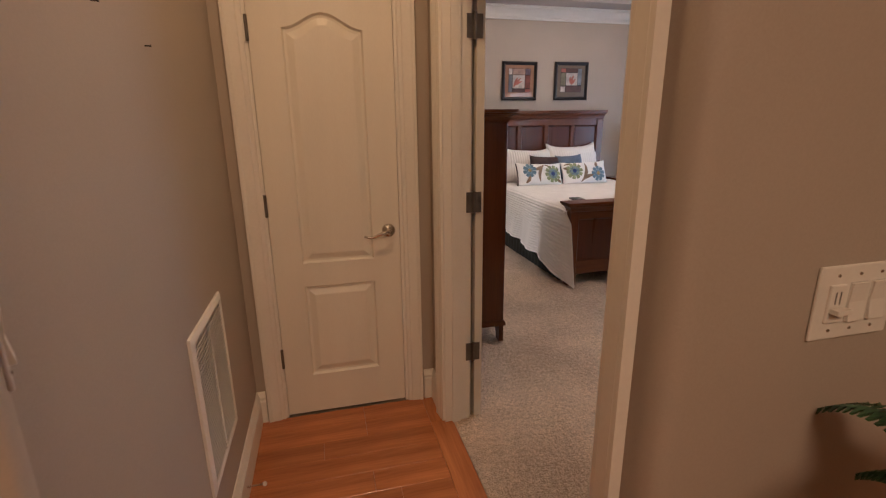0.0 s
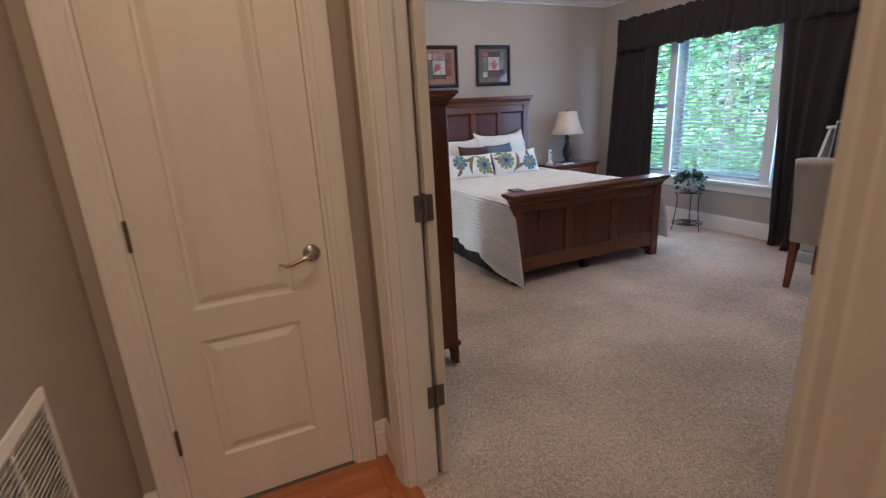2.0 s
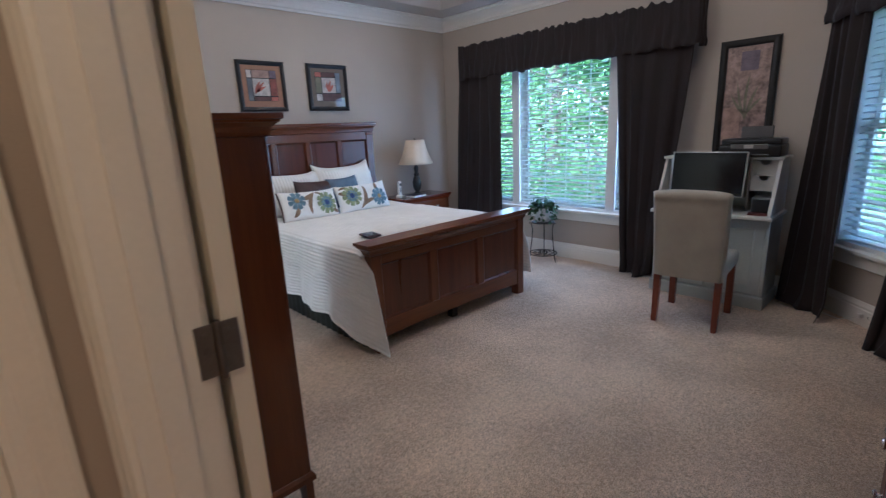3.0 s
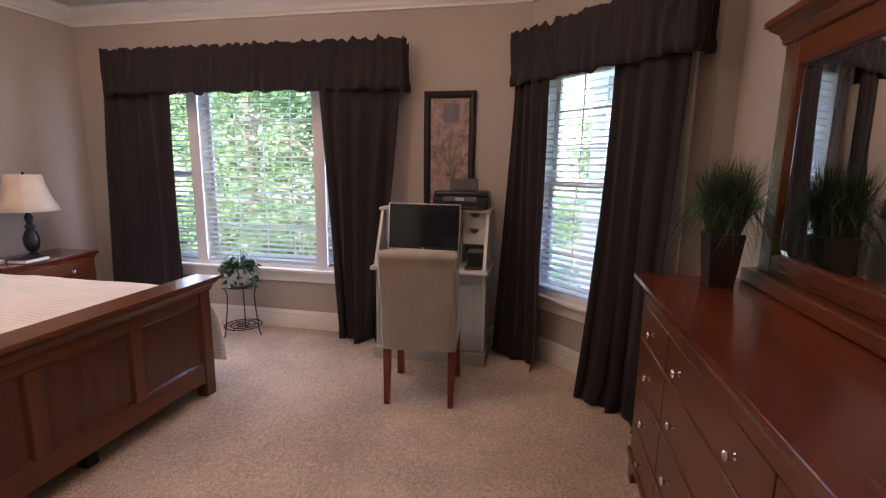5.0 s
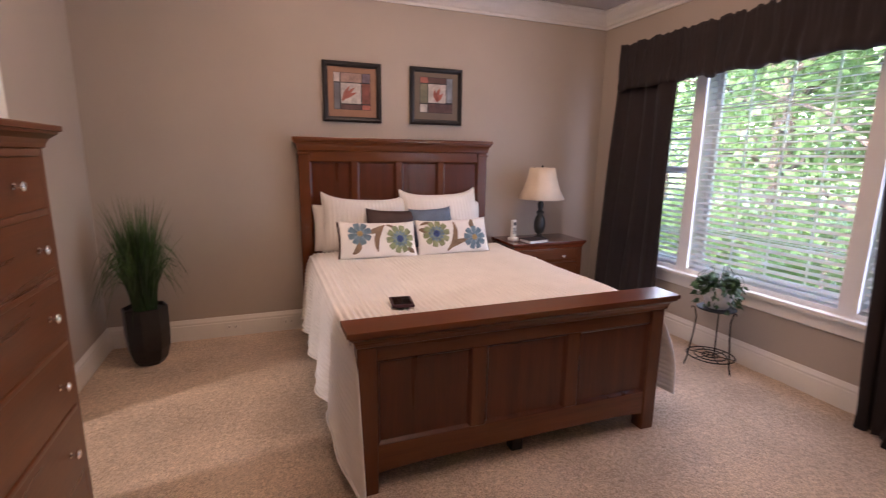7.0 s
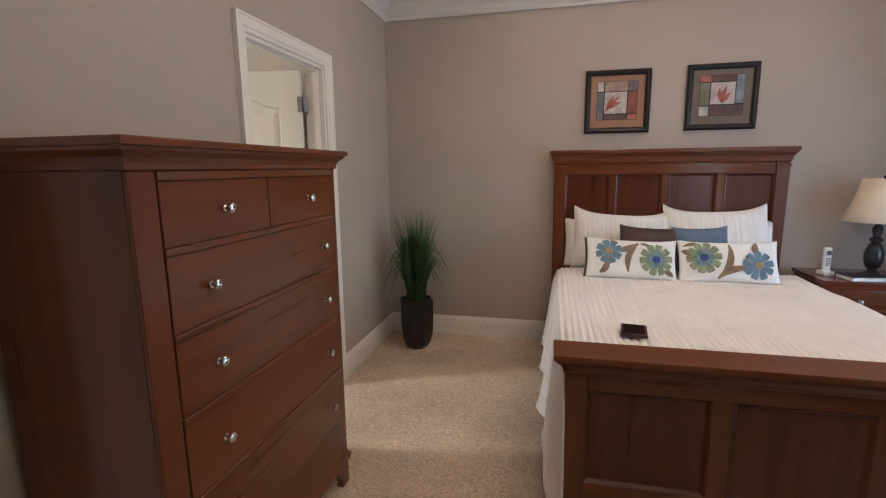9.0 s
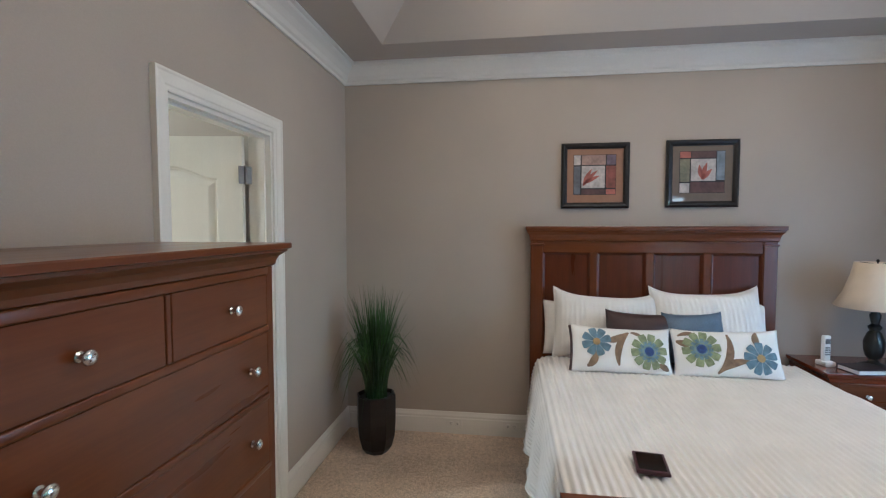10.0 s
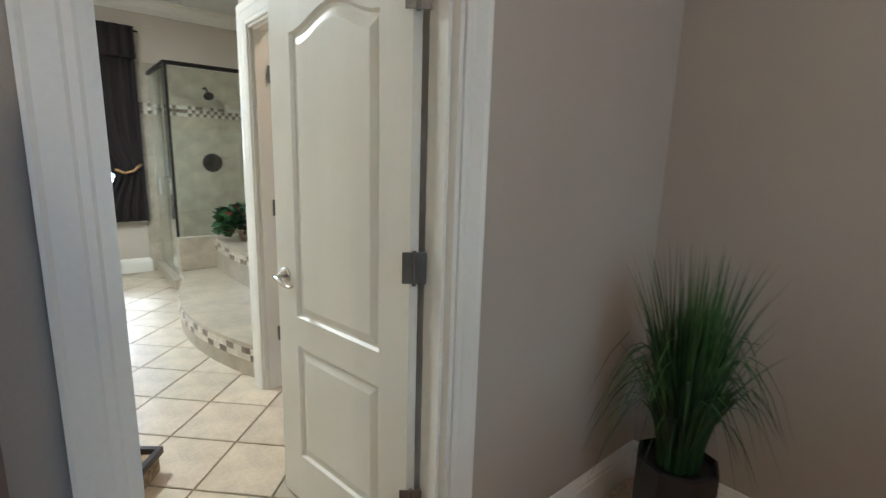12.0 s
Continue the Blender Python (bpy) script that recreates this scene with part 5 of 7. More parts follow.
# ---- desk corner ----
def secretary_desk():
    d = thing("secretary_desk", pose(0, 0, 0), "pale blue-grey painted secretary desk with a slanted hutch", "desk")
    x0, x1, y0, y1 = 5.11, 5.50, 2.925, 3.735
    part("side_panel", boxes(((x0 + 0.02, y0, 0.07), (x1, y0 + 0.025, 0.685)), bev=0.003), DESKP, d)
    part("side_panel", boxes(((x0 + 0.02, y1 - 0.025, 0.07), (x1, y1, 0.685)), bev=0.003), DESKP, d)
    part("plinth", boxes(((x0, y0 - 0.015, 0), (x1, y1 + 0.015, 0.10)), bev=0.01, seg=2), DESKP, d)
    part("back_panel", boxes(((x1 - 0.02, y0 + 0.025, 0.10), (x1, y1 - 0.025, 1.10))), DESKP, d)
    mid = (y0 + y1) / 2
    for a, b in ((y0 + 0.027, mid - 0.003), (mid + 0.003, y1 - 0.027)):
        bm = sweep([(a, 0.11), (a, 0.67), (b, 0.67), (b, 0.11)], [(0, 0), (0, 0.018), (-0.06, 0.018), (-0.075, 0.008), (-0.075, 0)], True, plane_map((x0 + 0.04, 0, 0), (0, 1, 0), (0, 0, 1), (-1, 0, 0)))
        dr = part("cupboard_door", bm, DESKP, d)
        part("door_panel", boxes(((x0 + 0.034, a + 0.07, 0.18), (x0 + 0.044, b - 0.07, 0.60))), DESKP, dr)
    part("desktop", boxes(((x0 - 0.05, y0 - 0.02, 0.685), (x1, y1 + 0.02, 0.712)), bev=0.006, seg=2), DESKT, d, "worn white desktop")
    # slanted hutch sides
    for y in (y0, y1 - 0.022):
        prof = [(x0 - 0.02, 0.712), (x1, 0.712), (x1, 1.10), (x0 + 0.16, 1.10)]
        part("hutch_side", prism(prof, 0, 0.022, plane_map((0, y + 0.022, 0), (1, 0, 0), (0, 0, 1), (0, -1, 0))), DESKT, d)
    part("hutch_top", boxes(((x0 + 0.14, y0 - 0.012, 1.10), (x1 + 0.01, y1 + 0.012, 1.122)), bev=0.005, seg=2), DESKT, d)
    # pigeonholes at both ends with half-moon drawers
    for a, b in ((y0 + 0.022, y0 + 0.20), (y1 - 0.20, y1 - 0.022)):
        part("divider", boxes(((x0 + 0.19, b if a < mid else a - 0.012, 0.712), (x1 - 0.02, b + 0.012 if a < mid else a, 1.10))), DESKT, d)
        for z0, z1 in ((0.985, 1.095), (0.872, 0.98)):
            pts = [(a + 0.003, z0), (b - 0.003, z0), (b - 0.003, z1)]
            c = (a + b) / 2
            pts += [(c + 0.035 * math.cos(t), z1 - 0.035 * math.sin(t)) for t in (math.pi * i / 10 for i in range(11))]
            pts += [(a + 0.003, z1)]
            part("pigeonhole_drawer", prism(pts, 0, 0.014, plane_map((x0 + 0.205, 0, 0), (0, 1, 0), (0, 0, 1), (-1, 0, 0))), DESKT, d)
            part("pigeonhole_shelf", boxes(((x0 + 0.19, a, z0 - 0.006), (x1 - 0.02, b, z0 - 0.001))), DESKT, d)
    return d


secretary_desk()


def monitor():
    m = thing("computer_monitor", pose(5.165, 3.385, 0.712, 0, 0, -90 - 3), "dark flat computer monitor with a silver edge on the desk", "monitor")
    T = pose(0, 0, 0.285, -6, 0, 0)
    part("housing", boxes(((-0.265, 0.002, -0.165), (0.265, 0.045, 0.165)), bev=0.008, seg=2), BLACKP, m).matrix_local = T
    part("bezel", sweep([(-0.267, -0.167), (-0.267, 0.167), (0.267, 0.167), (0.267, -0.167)], [(0, -0.004), (0, 0.004), (-0.005, 0.005), (-0.008, 0.001), (-0.008, -0.004)], True, plane_map((0, 0, 0), (1, 0, 0), (0, 0, 1), (0, -1, 0))), SILVER, m, "thin silver edge").matrix_local = T
    part("screen", boxes(((-0.255, -0.001, -0.140), (0.255, 0.003, 0.155))), SCREEN, m).matrix_local = T
    part("badge", lathe([(0.007, 0), (0.007, 0.001)], 14), SILVER, m).matrix_local = T @ pose(0, -0.001, -0.152, 90, 0, 0)
    part("neck", boxes(((-0.03, 0.03, 0.01), (0.03, 0.05, 0.20)), bev=0.004), BLACKP, m)
    part("stand", lathe([(0.11, 0), (0.11, 0.006), (0.10, 0.012), (0.03, 0.016)], 32, squash=0.7), BLACKP, m)


monitor()


def printer():
    p = thing("printer", pose(5.36, 3.14, 1.122, 0, 0, -90), "black inkjet printer on top of the desk", "printer")
    part("body", boxes(((-0.20, -0.12, 0), (0.20, 0.12, 0.085)), bev=0.012, seg=3), BLACKP, p, "", 40)
    part("lid", boxes(((-0.195, -0.10, 0.086), (0.195, 0.118, 0.128)), bev=0.014, seg=3), BLACKP, p, "", 40)
    part("control_panel", boxes(((-0.12, -0.128, 0.055), (0.12, -0.10, 0.092)), bev=0.004), GREYP, p)
    part("display", boxes(((-0.03, -0.130, 0.062), (0.03, -0.1282, 0.086))), SILVER, p)
    part("output_tray", boxes(((-0.13, -0.16, 0.012), (0.13, -0.10, 0.02)), bev=0.002), GREYP, p)
    part("paper_feeder", boxes(((-0.105, 0.06, 0.128), (0.105, 0.075, 0.215)), bev=0.004), GREYP, p)


printer()
sp = thing("desk_speaker", pose(5.25, 3.015, 0.712), "small dark speaker box on the desk", "speaker")
part("cabinet", boxes(((-0.06, -0.075, 0), (0.08, 0.06, 0.12)), bev=0.008, seg=2), GREYP, sp)
part("grille", boxes(((-0.063, -0.065, 0.012), (-0.0585, 0.05, 0.108))), BLACKP, sp)
kb = thing("small_book", pose(5.155, 3.02, 0.712, 0, 0, 10), "thin dark red book lying on the desktop", "book")
part("cover", boxes(((-0.04, -0.06, 0), (0.04, 0.06, 0.012)), bev=0.002), mat("maroon_cloth", (0.10, 0.02, 0.02), 0.6), kb)
cb = thing("cable_bundle", pose(5.36, 3.58, 1.122), "loose black cables lying on top of the desk", "cable")
bm = bmesh.new()
tube(bm, [(0.03 * math.cos(t) * (1 + 0.3 * math.sin(3 * t)), 0.07 * math.sin(t) * (1 + 0.2 * math.cos(2 * t)), 0.012 + 0.008 * math.sin(2.3 * t)) for t in np.linspace(0, 12.5, 60)], 0.004, 6)
part("cable", bm, BLACKP, cb, "", True)


def parsons_chair():
    c = thing("upholstered_chair", pose(4.72, 3.262, 0, 0, 0, 5.5), "grey linen parsons chair with red-brown wooden legs", "chair")
    # local +x is forward
    for y in (-0.193, 0.193):
        bm = bmesh.new()
        pts = [(-0.215, 0.40, 0.045), (-0.222, 0.25, 0.042), (-0.235, 0.08, 0.036), (-0.245, 0.0, 0.033)]
        for (xa, za, sa), (xb, zb, sb) in zip(pts, pts[1:]):
            a = [bm.verts.new((xa + i * sa / 2, y + j * sa / 2, za)) for i, j in ((-1, -1), (1, -1), (1, 1), (-1, 1))]
            b = [bm.verts.new((xb + i * sb / 2, y + j * sb / 2, zb)) for i, j in ((-1, -1), (1, -1), (1, 1), (-1, 1))]
            for k in range(4):
                bm.faces.new((a[k], a[(k + 1) % 4], b[(k + 1) % 4], b[k]))
            if zb == 0:
                bm.faces.new(b)
        bmesh.ops.remove_doubles(bm, verts=bm.verts, dist=1e-4)
        part("leg", bm, LEGW, c)
        part("leg", prism([(-0.022, -0.022), (0.022, -0.022), (0.022, 0.022), (-0.022, 0.022)], 0, 0.40, Matrix.Translation((0.20, y, 0))), LEGW, c)
    bm = bmesh.new()
    box(bm, (-0.225, -0.225, 0.375), (0.245, 0.225, 0.485), 0.03, 4)
    part("seat", bm, UPH, c, "", True)

    def back(s):
        def f(p, q):
            y = (2 * p - 1)
            z = 0.36 + 0.60 * q
            lean = -0.235 - 0.055 * q ** 1.6
            edge = max(0, 1 - abs(y) ** 10) ** 0.5
            end = max(0, 1 - max(0, (q - 0.90) / 0.10) ** 2) ** 0.5
            t = 0.036 * edge * end + 0.018 * math.exp(-((q - 0.95) / 0.05) ** 2) * (1 if s < 0 else 0.3) * edge * end
            wid = 0.222 + 0.014 * q
            crown = 0.008 * (1 - y * y) * max(0, (q - 0.8) / 0.2) - 0.012 * abs(y) ** 6 * max(0, (q - 0.85) / 0.15)
            return (lean + s * t, y * wid, z + crown)
        return f

    bm = bmesh.new()
    grid(30, 34, back(-1), bm)
    grid(30, 34, back(1), bm)
    bmesh.ops.remove_doubles(bm, verts=bm.verts, dist=0.0006)
    part("backrest", bm, UPH, c, "padded back with a rolled top edge", True)
    bm = bmesh.new()
    for y in (-0.205, 0.205):
        tube(bm, [(-0.2705 - 0.055 * q ** 1.6, y * (1 + 0.05 * q), 0.37 + 0.55 * q) for q in np.linspace(0, 1, 14)], 0.003, 6)
    tube(bm, [(-0.271 - 0.055 * 0.9, y, 0.913) for y in np.linspace(-0.21, 0.21, 8)], 0.003, 6)
    part("piping", bm, UPH, c, "", True)


parsons_chair()


# ---- plants ----
def blades(n, height, spread, seed, base_r, width=0.007, droop=0.25, segs=7, curl=1.0, wild=0.0):
    rnd = random.Random(seed)
    bm = bmesh.new()
    for _ in range(n):
        a = rnd.uniform(0, 6.283)
        r0 = base_r * math.sqrt(rnd.random())
        k = rnd.random()
        h = height * (0.55 + 0.45 * rnd.random())
        out = spread * (k ** 1.6) * curl
        dr = droop * height * k ** 3 * (1.6 if k > 0.82 else 0.4)
        b = a + rnd.uniform(-0.5, 0.5)
        tw = rnd.uniform(0, 3.14)
        jit = wild * rnd.uniform(-1, 1)
        pts = []
        for i in range(segs + 1):
            t = i / segs
            x = r0 * math.cos(a) + out * t ** 1.8 * math.cos(b + jit * t)
            y = r0 * math.sin(a) + out * t ** 1.8 * math.sin(b + jit * t)
            z = h * (t if k < 0.82 else math.sin(t * 1.9) / math.sin(1.57) * 0.8) - dr * t ** 3
            pts.append((x, y, z))
        prev = None
        for i, (x, y, z) in enumerate(pts):
            w = width * (1 - (i / segs) ** 2.2) * (0.5 + 0.5 * min(1, 4 * i / segs)) + 0.0003
            u, v = math.cos(tw) * w / 2, math.sin(tw) * w / 2
            cur = (bm.verts.new((x - u, y - v, z)), bm.verts.new((x + u, y + v, z)))
            if prev:
                bm.faces.new((prev[0], prev[1], cur[1], cur[0]))
            prev = cur
    return bm


fp = thing("floor_plant", pose(1.705, 6.30, 0), "artificial grass plant in a tall black faceted pot on the carpet", "plant")
part("pot", lathe([(0.075, 0), (0.105, 0.04), (0.128, 0.12), (0.135, 0.22), (0.135, 0.40), (0.125, 0.405), (0.118, 0.38)], 8), POTB, fp, "black faceted pot")
part("soil", lathe([(0.117, 0.36), (0.117, 0.375)], 16), SOIL, fp)
g = part("grass", blades(330, 0.80, 0.30, 5, 0.06, 0.009, 0.35), GRASS, fp, "long green blades")
g.location = (0, 0, 0.37)
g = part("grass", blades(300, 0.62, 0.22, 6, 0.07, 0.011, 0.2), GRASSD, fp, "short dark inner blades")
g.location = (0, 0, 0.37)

dp = thing("dresser_plant", pose(3.95, 1.87, 0.97), "grass plant in a square brown planter on the dresser", "plant")


def square_pot(b, t, h):
    bm = bmesh.new()
    rings = [[bm.verts.new((i * s, j * s, z)) for i, j in ((-1, -1), (1, -1), (1, 1), (-1, 1))] for s, z in ((b, 0), (t, h), (t - 0.008, h), (t - 0.012, h - 0.03))]
    for p, q in zip(rings, rings[1:]):
        for i in range(4):
            bm.faces.new((p[i], p[(i + 1) % 4], q[(i + 1) % 4], q[i]))
    bm.faces.new(rings[0][::-1])
    bm.faces.new(rings[-1])
    return bm


part("planter", square_pot(0.045, 0.062, 0.21), POTC, dp, "tapered brown planter")
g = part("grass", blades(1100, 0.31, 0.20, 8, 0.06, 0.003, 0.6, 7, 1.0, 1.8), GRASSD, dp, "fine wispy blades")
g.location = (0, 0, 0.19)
g = part("grass", blades(500, 0.34, 0.22, 9, 0.06, 0.0028, 0.6, 7, 1.0, 1.8), GRASS, dp, "pale blade tips")
g.location = (0, 0, 0.19)


def leaf_cluster(n, seed, size, place, lobes=False):
    """Small pointed leaves, each a folded four-sided blade, where place(rnd) puts them."""
    rnd = random.Random(seed)
    bm = bmesh.new()
    for _ in range(n):
        p, d = place(rnd)
        p, d = Vector(p), Vector(d).normalized()
        s = size * rnd.uniform(0.6, 1.25)
        side = d.cross(Vector((rnd.uniform(-1, 1), rnd.uniform(-1, 1), rnd.uniform(-0.4, 1)))).normalized()
        up = side.cross(d)
        a = bm.verts.new(p)
        b = bm.verts.new(p + d * s)
        m1 = bm.verts.new(p + d * s * 0.42 + up * s * 0.06)
        l = bm.verts.new(p + d * s * 0.4 + side * s * 0.36)
        r = bm.verts.new(p + d * s * 0.4 - side * s * 0.36)
        for tri in ((a, l, m1), (l, b, m1), (a, m1, r), (m1, b, r)):
            bm.faces.new(tri)
    return bm


def ivy_place(rnd):
    a, e = rnd.uniform(0, 6.283), rnd.random()
    if e < 0.6:
        r = 0.095 * math.sqrt(rnd.random())
        return (r * math.cos(a), r * math.sin(a), 0.15 + 0.09 * rnd.random() * (1 - r * 6)), (math.cos(a), math.sin(a), rnd.uniform(-0.2, 0.8))
    r = 0.09 + 0.05 * rnd.random()
    return (r * math.cos(a), r * math.sin(a), 0.17 - 0.16 * rnd.random() ** 2), (math.cos(a), math.sin(a), -0.8)


STX, STY = 5.32, 4.985
ps = thing("plant_stand", pose(STX, STY, 0), "dark wrought-iron plant stand with a low ring shelf", "stand")
for k in range(3):
    a = 0.5 + k * 2.094
    c, s = math.cos(a), math.sin(a)
    bm = tube(bmesh.new(), [(c * r, s * r, z) for r, z in ((0.165, 0.003), (0.150, 0.05), (0.125, 0.25), (0.118, 0.36), (0.135, 0.425), (0.15, 0.43), (0.155, 0.418))], 0.005, 8)
    part("leg", bm, IRON, ps, "", True)
for r, z in ((0.118, 0.425), (0.148, 0.085), (0.10, 0.085), (0.05, 0.085)):
    bm = tube(bmesh.new(), [(r * math.cos(t), r * math.sin(t), z) for t in np.linspace(0, 6.2832, 33)], 0.0045, 8)
    part("ring", bm, IRON, ps, "", True)
bm = bmesh.new()
for k in range(6):
    a = k * math.pi / 3
    tube(bm, [(0.0, 0.0, 0.085), (0.148 * math.cos(a), 0.148 * math.sin(a), 0.085)], 0.003, 6)
part("shelf_wires", bm, IRON, ps)
part("top_plate", lathe([(0.114, 0.424), (0.114, 0.430)], 28), IRON, ps)
iv = thing("potted_ivy", pose(STX, STY, 0.43), "trailing ivy in a white glazed pot on the iron stand", "plant")
part("pot", lathe([(0.06, 0), (0.075, 0.02), (0.092, 0.09), (0.098, 0.15), (0.09, 0.153), (0.085, 0.13)], 28), POTW, iv, "white glazed pot", 40)
part("soil", lathe([(0.084, 0.12), (0.084, 0.135)], 20), SOIL, iv)
part("foliage", leaf_cluster(420, 14, 0.045, ivy_place), LEAF, iv)
bm = bmesh.new()
rv = random.Random(3)
for k in range(9):
    a = rv.uniform(0, 6.28)
    tube(bm, [(0.02 * math.cos(a), 0.02 * math.sin(a), 0.13), (0.06 * math.cos(a), 0.06 * math.sin(a), 0.25 + 0.06 * rv.random()), (0.13 * math.cos(a), 0.13 * math.sin(a), 0.22), (0.15 * math.cos(a), 0.15 * math.sin(a), 0.12)], 0.0018, 5)
part("vines", bm, LEAF, iv)


# ---- hall details ----
def switch_plate(m, w, h, rockers, label, slider=False):
    s = thing("light_switch", m, label, "switch", "light switches")
    part("plate", boxes(((-w / 2, -0.006, -h / 2), (w / 2, 0, h / 2)), bev=0.003, seg=2), WHITEP, s)
    n = rockers
    for k in range(n):
        x = (k - (n - 1) / 2) * 0.046 * (1.0 if w < 0.18 else 1.15)
        if slider and k == 0:
            part("dimmer", boxes(((x - 0.0165, -0.011, -0.033), (x + 0.0165, -0.005, 0.033)), bev=0.0015), WHITEP, s)
            part("slider_knob", boxes(((x - 0.014, -0.026, -0.014), (x + 0.016, -0.011, -0.005)), bev=0.001), WHITEP, s)
            part("slot", boxes(((x - 0.006, -0.0115, 0.0), (x - 0.0035, -0.0108, 0.022)), ((x + 0.0035, -0.0115, 0.0), (x + 0.006, -0.0108, 0.022))), GREYP, s)
        else:
            # backing, darker on multi-gang plates to paint the shadow gap round each rocker
            part("rocker_gap_shade", boxes(((x - 0.0178, -0.0066, -0.0345), (x + 0.0178, -0.005, 0.0345))), POTW if n > 1 else WHITEP, s)
            r = part("rocker", prism([(-0.004, -0.033), (-0.013, -0.033), (-0.0085, 0.0), (-0.0115, 0.033), (-0.004, 0.033)], -0.0165, 0.0165, plane_map((x, 0, 0), (0, 1, 0), (0, 0, 1), (1, 0, 0))), WHITEP, s)
        for z in (-0.048, 0.048):
            part("screw", lathe([(0.0032, 0), (0.0025, 0.0012)], 10), NICKEL, s).matrix_local = pose(x, -0.006, z, 90, 0, 0)
    return s


switch_plate(pose(0.396, 1.565, 1.20, 0, 0, 120.96), 0.07, 0.115, 1, "single ivory switch plate on the angled hall wall")
switch_plate(pose(1.611, SY0 - 0.0005, 1.132), 0.170, 0.130, 3, "three-gang ivory switch plate with a dimmer slider", True)


def outlet(m, label):
    o = thing("wall_outlet", m, label, "outlet", "outlets")
    part("plate", boxes(((-0.058, -0.005, -0.035), (0.058, 0, 0.035)), bev=0.002, seg=2), WHITEP, o)
    for x in (-0.024, 0.024):
        part("socket", lathe([(0.017, 0), (0.017, 0.0025), (0.0155, 0.003)], 20), WHITEP, o).matrix_local = pose(x, -0.005, 0, 90, 0, 0)
        part("slots", boxes(((x - 0.006, -0.0086, 0.003), (x + 0.006, -0.0079, 0.005)), ((x - 0.006, -0.0086, -0.006), (x + 0.006, -0.0079, -0.004))), BLACKP, o)


outlet(pose(2.203, NY - 0.0165, 0.082), "white outlet set sideways in the baseboard")
outlet(pose(2.62, NY - 0.0165, 0.082), "white outlet set sideways in the baseboard")
outlet(ANGLED @ Matrix.Translation((0.84, 0.082, 0.0165)) @ pose(0, 0, 0, -90, 0, 0), "white outlet with a plugged cord under the angled window")
pc = thing("power_cord", ANGLED, "white power cord plugged in under the angled window", "cord")
part("plug", boxes(((0.848, 0.068, 0.0255), (0.878, 0.096, 0.055)), bev=0.004), WHITEP, pc)
part("cord", tube(bmesh.new(), [(0.863, 0.078, 0.054), (0.90, 0.05, 0.075), (0.97, 0.014, 0.085), (1.10, 0.012, 0.10), (1.25, 0.012, 0.09)], 0.003, 6), WHITEP, pc)


def return_vent():
    v = thing("air_return_vent", pose(0.3755, 2.47, 0.60, 0, 0, 90), "white louvred air return grille low on the wall", "vent")
    w, h = 0.40, 0.52
    part("frame", sweep([(-w / 2, -h / 2), (-w / 2, h / 2), (w / 2, h / 2), (w / 2, -h / 2)], [(0, 0), (0, 0.008), (-0.02, 0.014), (-0.03, 0.010), (-0.03, 0)], True, plane_map((0, 0, 0), (1, 0, 0), (0, 0, 1), (0, -1, 0))), WHITEP, v)
    part("backing", boxes(((-w / 2 + 0.03, -0.001, -h / 2 + 0.03), (w / 2 - 0.03, 0, h / 2 - 0.03))), TRIM, v)
    part("mullion", boxes(((-0.006, -0.011, -h / 2 + 0.03), (0.006, -0.001, h / 2 - 0.03))), WHITEP, v)
    bm = boxes(((-w / 2 + 0.03, -0.0012, -0.009), (w / 2 - 0.03, 0.0, 0.009)))
    bmesh.ops.transform(bm, matrix=pose(0, -0.007, 0, 38, 0, 0), verts=bm.verts)
    first = part("louvre", bm, WHITEP, v)
    z = -h / 2 + 0.042
    first.location = (0, 0, z)
    while z < h / 2 - 0.05:
        z += 0.0135
        share("louvre", first.data, v, Matrix.Translation((0, 0, z)))


return_vent()
st = thing("door_stop", pose(0.391, 2.62, 0.075), "spring door stop with a white rubber tip on the baseboard", "doorstop")
part("spring", tube(bmesh.new(), [(0.002 + 0.06 * t, 0.004 * math.cos(60 * t), 0.004 * math.sin(60 * t)) for t in np.linspace(0, 1, 60)], 0.0015, 5), NICKEL, st)
part("rubber_tip", lathe([(0.008, 0), (0.009, 0.008), (0.006, 0.013)], 12), WHITEP, st).matrix_local = pose(0.062, 0, 0, 0, 90, 0)
for y, z in ((2.33, 1.61), (2.06, 1.65)):
    nl = tagged(part("nail", lathe([(0.0015, 0), (0.0015, 0.012), (0.003, 0.012), (0.003, 0.0135)], 8), IRON, None, "", False, pose(0.375, y, z, 0, 90, 0)), "small dark picture nail stuck in the hall wall", "nail", "nails")

FX, FY, FZ = 1.60, 1.20, 0.62
fs = thing("fern_stand", pose(FX, FY, 0), "slim dark wooden pedestal in the hall", "stand")
part("top", lathe([(0.15, FZ - 0.025), (0.155, FZ - 0.012), (0.15, FZ)], 28), DARKW, fs)
part("column", lathe([(0.03, 0.05), (0.04, 0.12), (0.025, 0.3), (0.035, FZ - 0.1), (0.03, FZ - 0.025)], 20), CHERRYZ, fs, "", 40)
for k in range(3):
    a = k * 2.094
    part("foot", tube(bmesh.new(), [(0.02 * math.cos(a), 0.02 * math.sin(a), 0.09), (0.09 * math.cos(a), 0.09 * math.sin(a), 0.06), (0.15 * math.cos(a), 0.15 * math.sin(a), 0.012)], 0.012, 8), CHERRYZ, fs)
fe = thing("potted_fern", pose(FX, FY, FZ), "green fern with arching fronds in the hall", "plant")
part("pot", lathe([(0.07, 0), (0.10, 0.13), (0.105, 0.15), (0.095, 0.15), (0.09, 0.13)], 24), POTC, fe)
rf = random.Random(77)
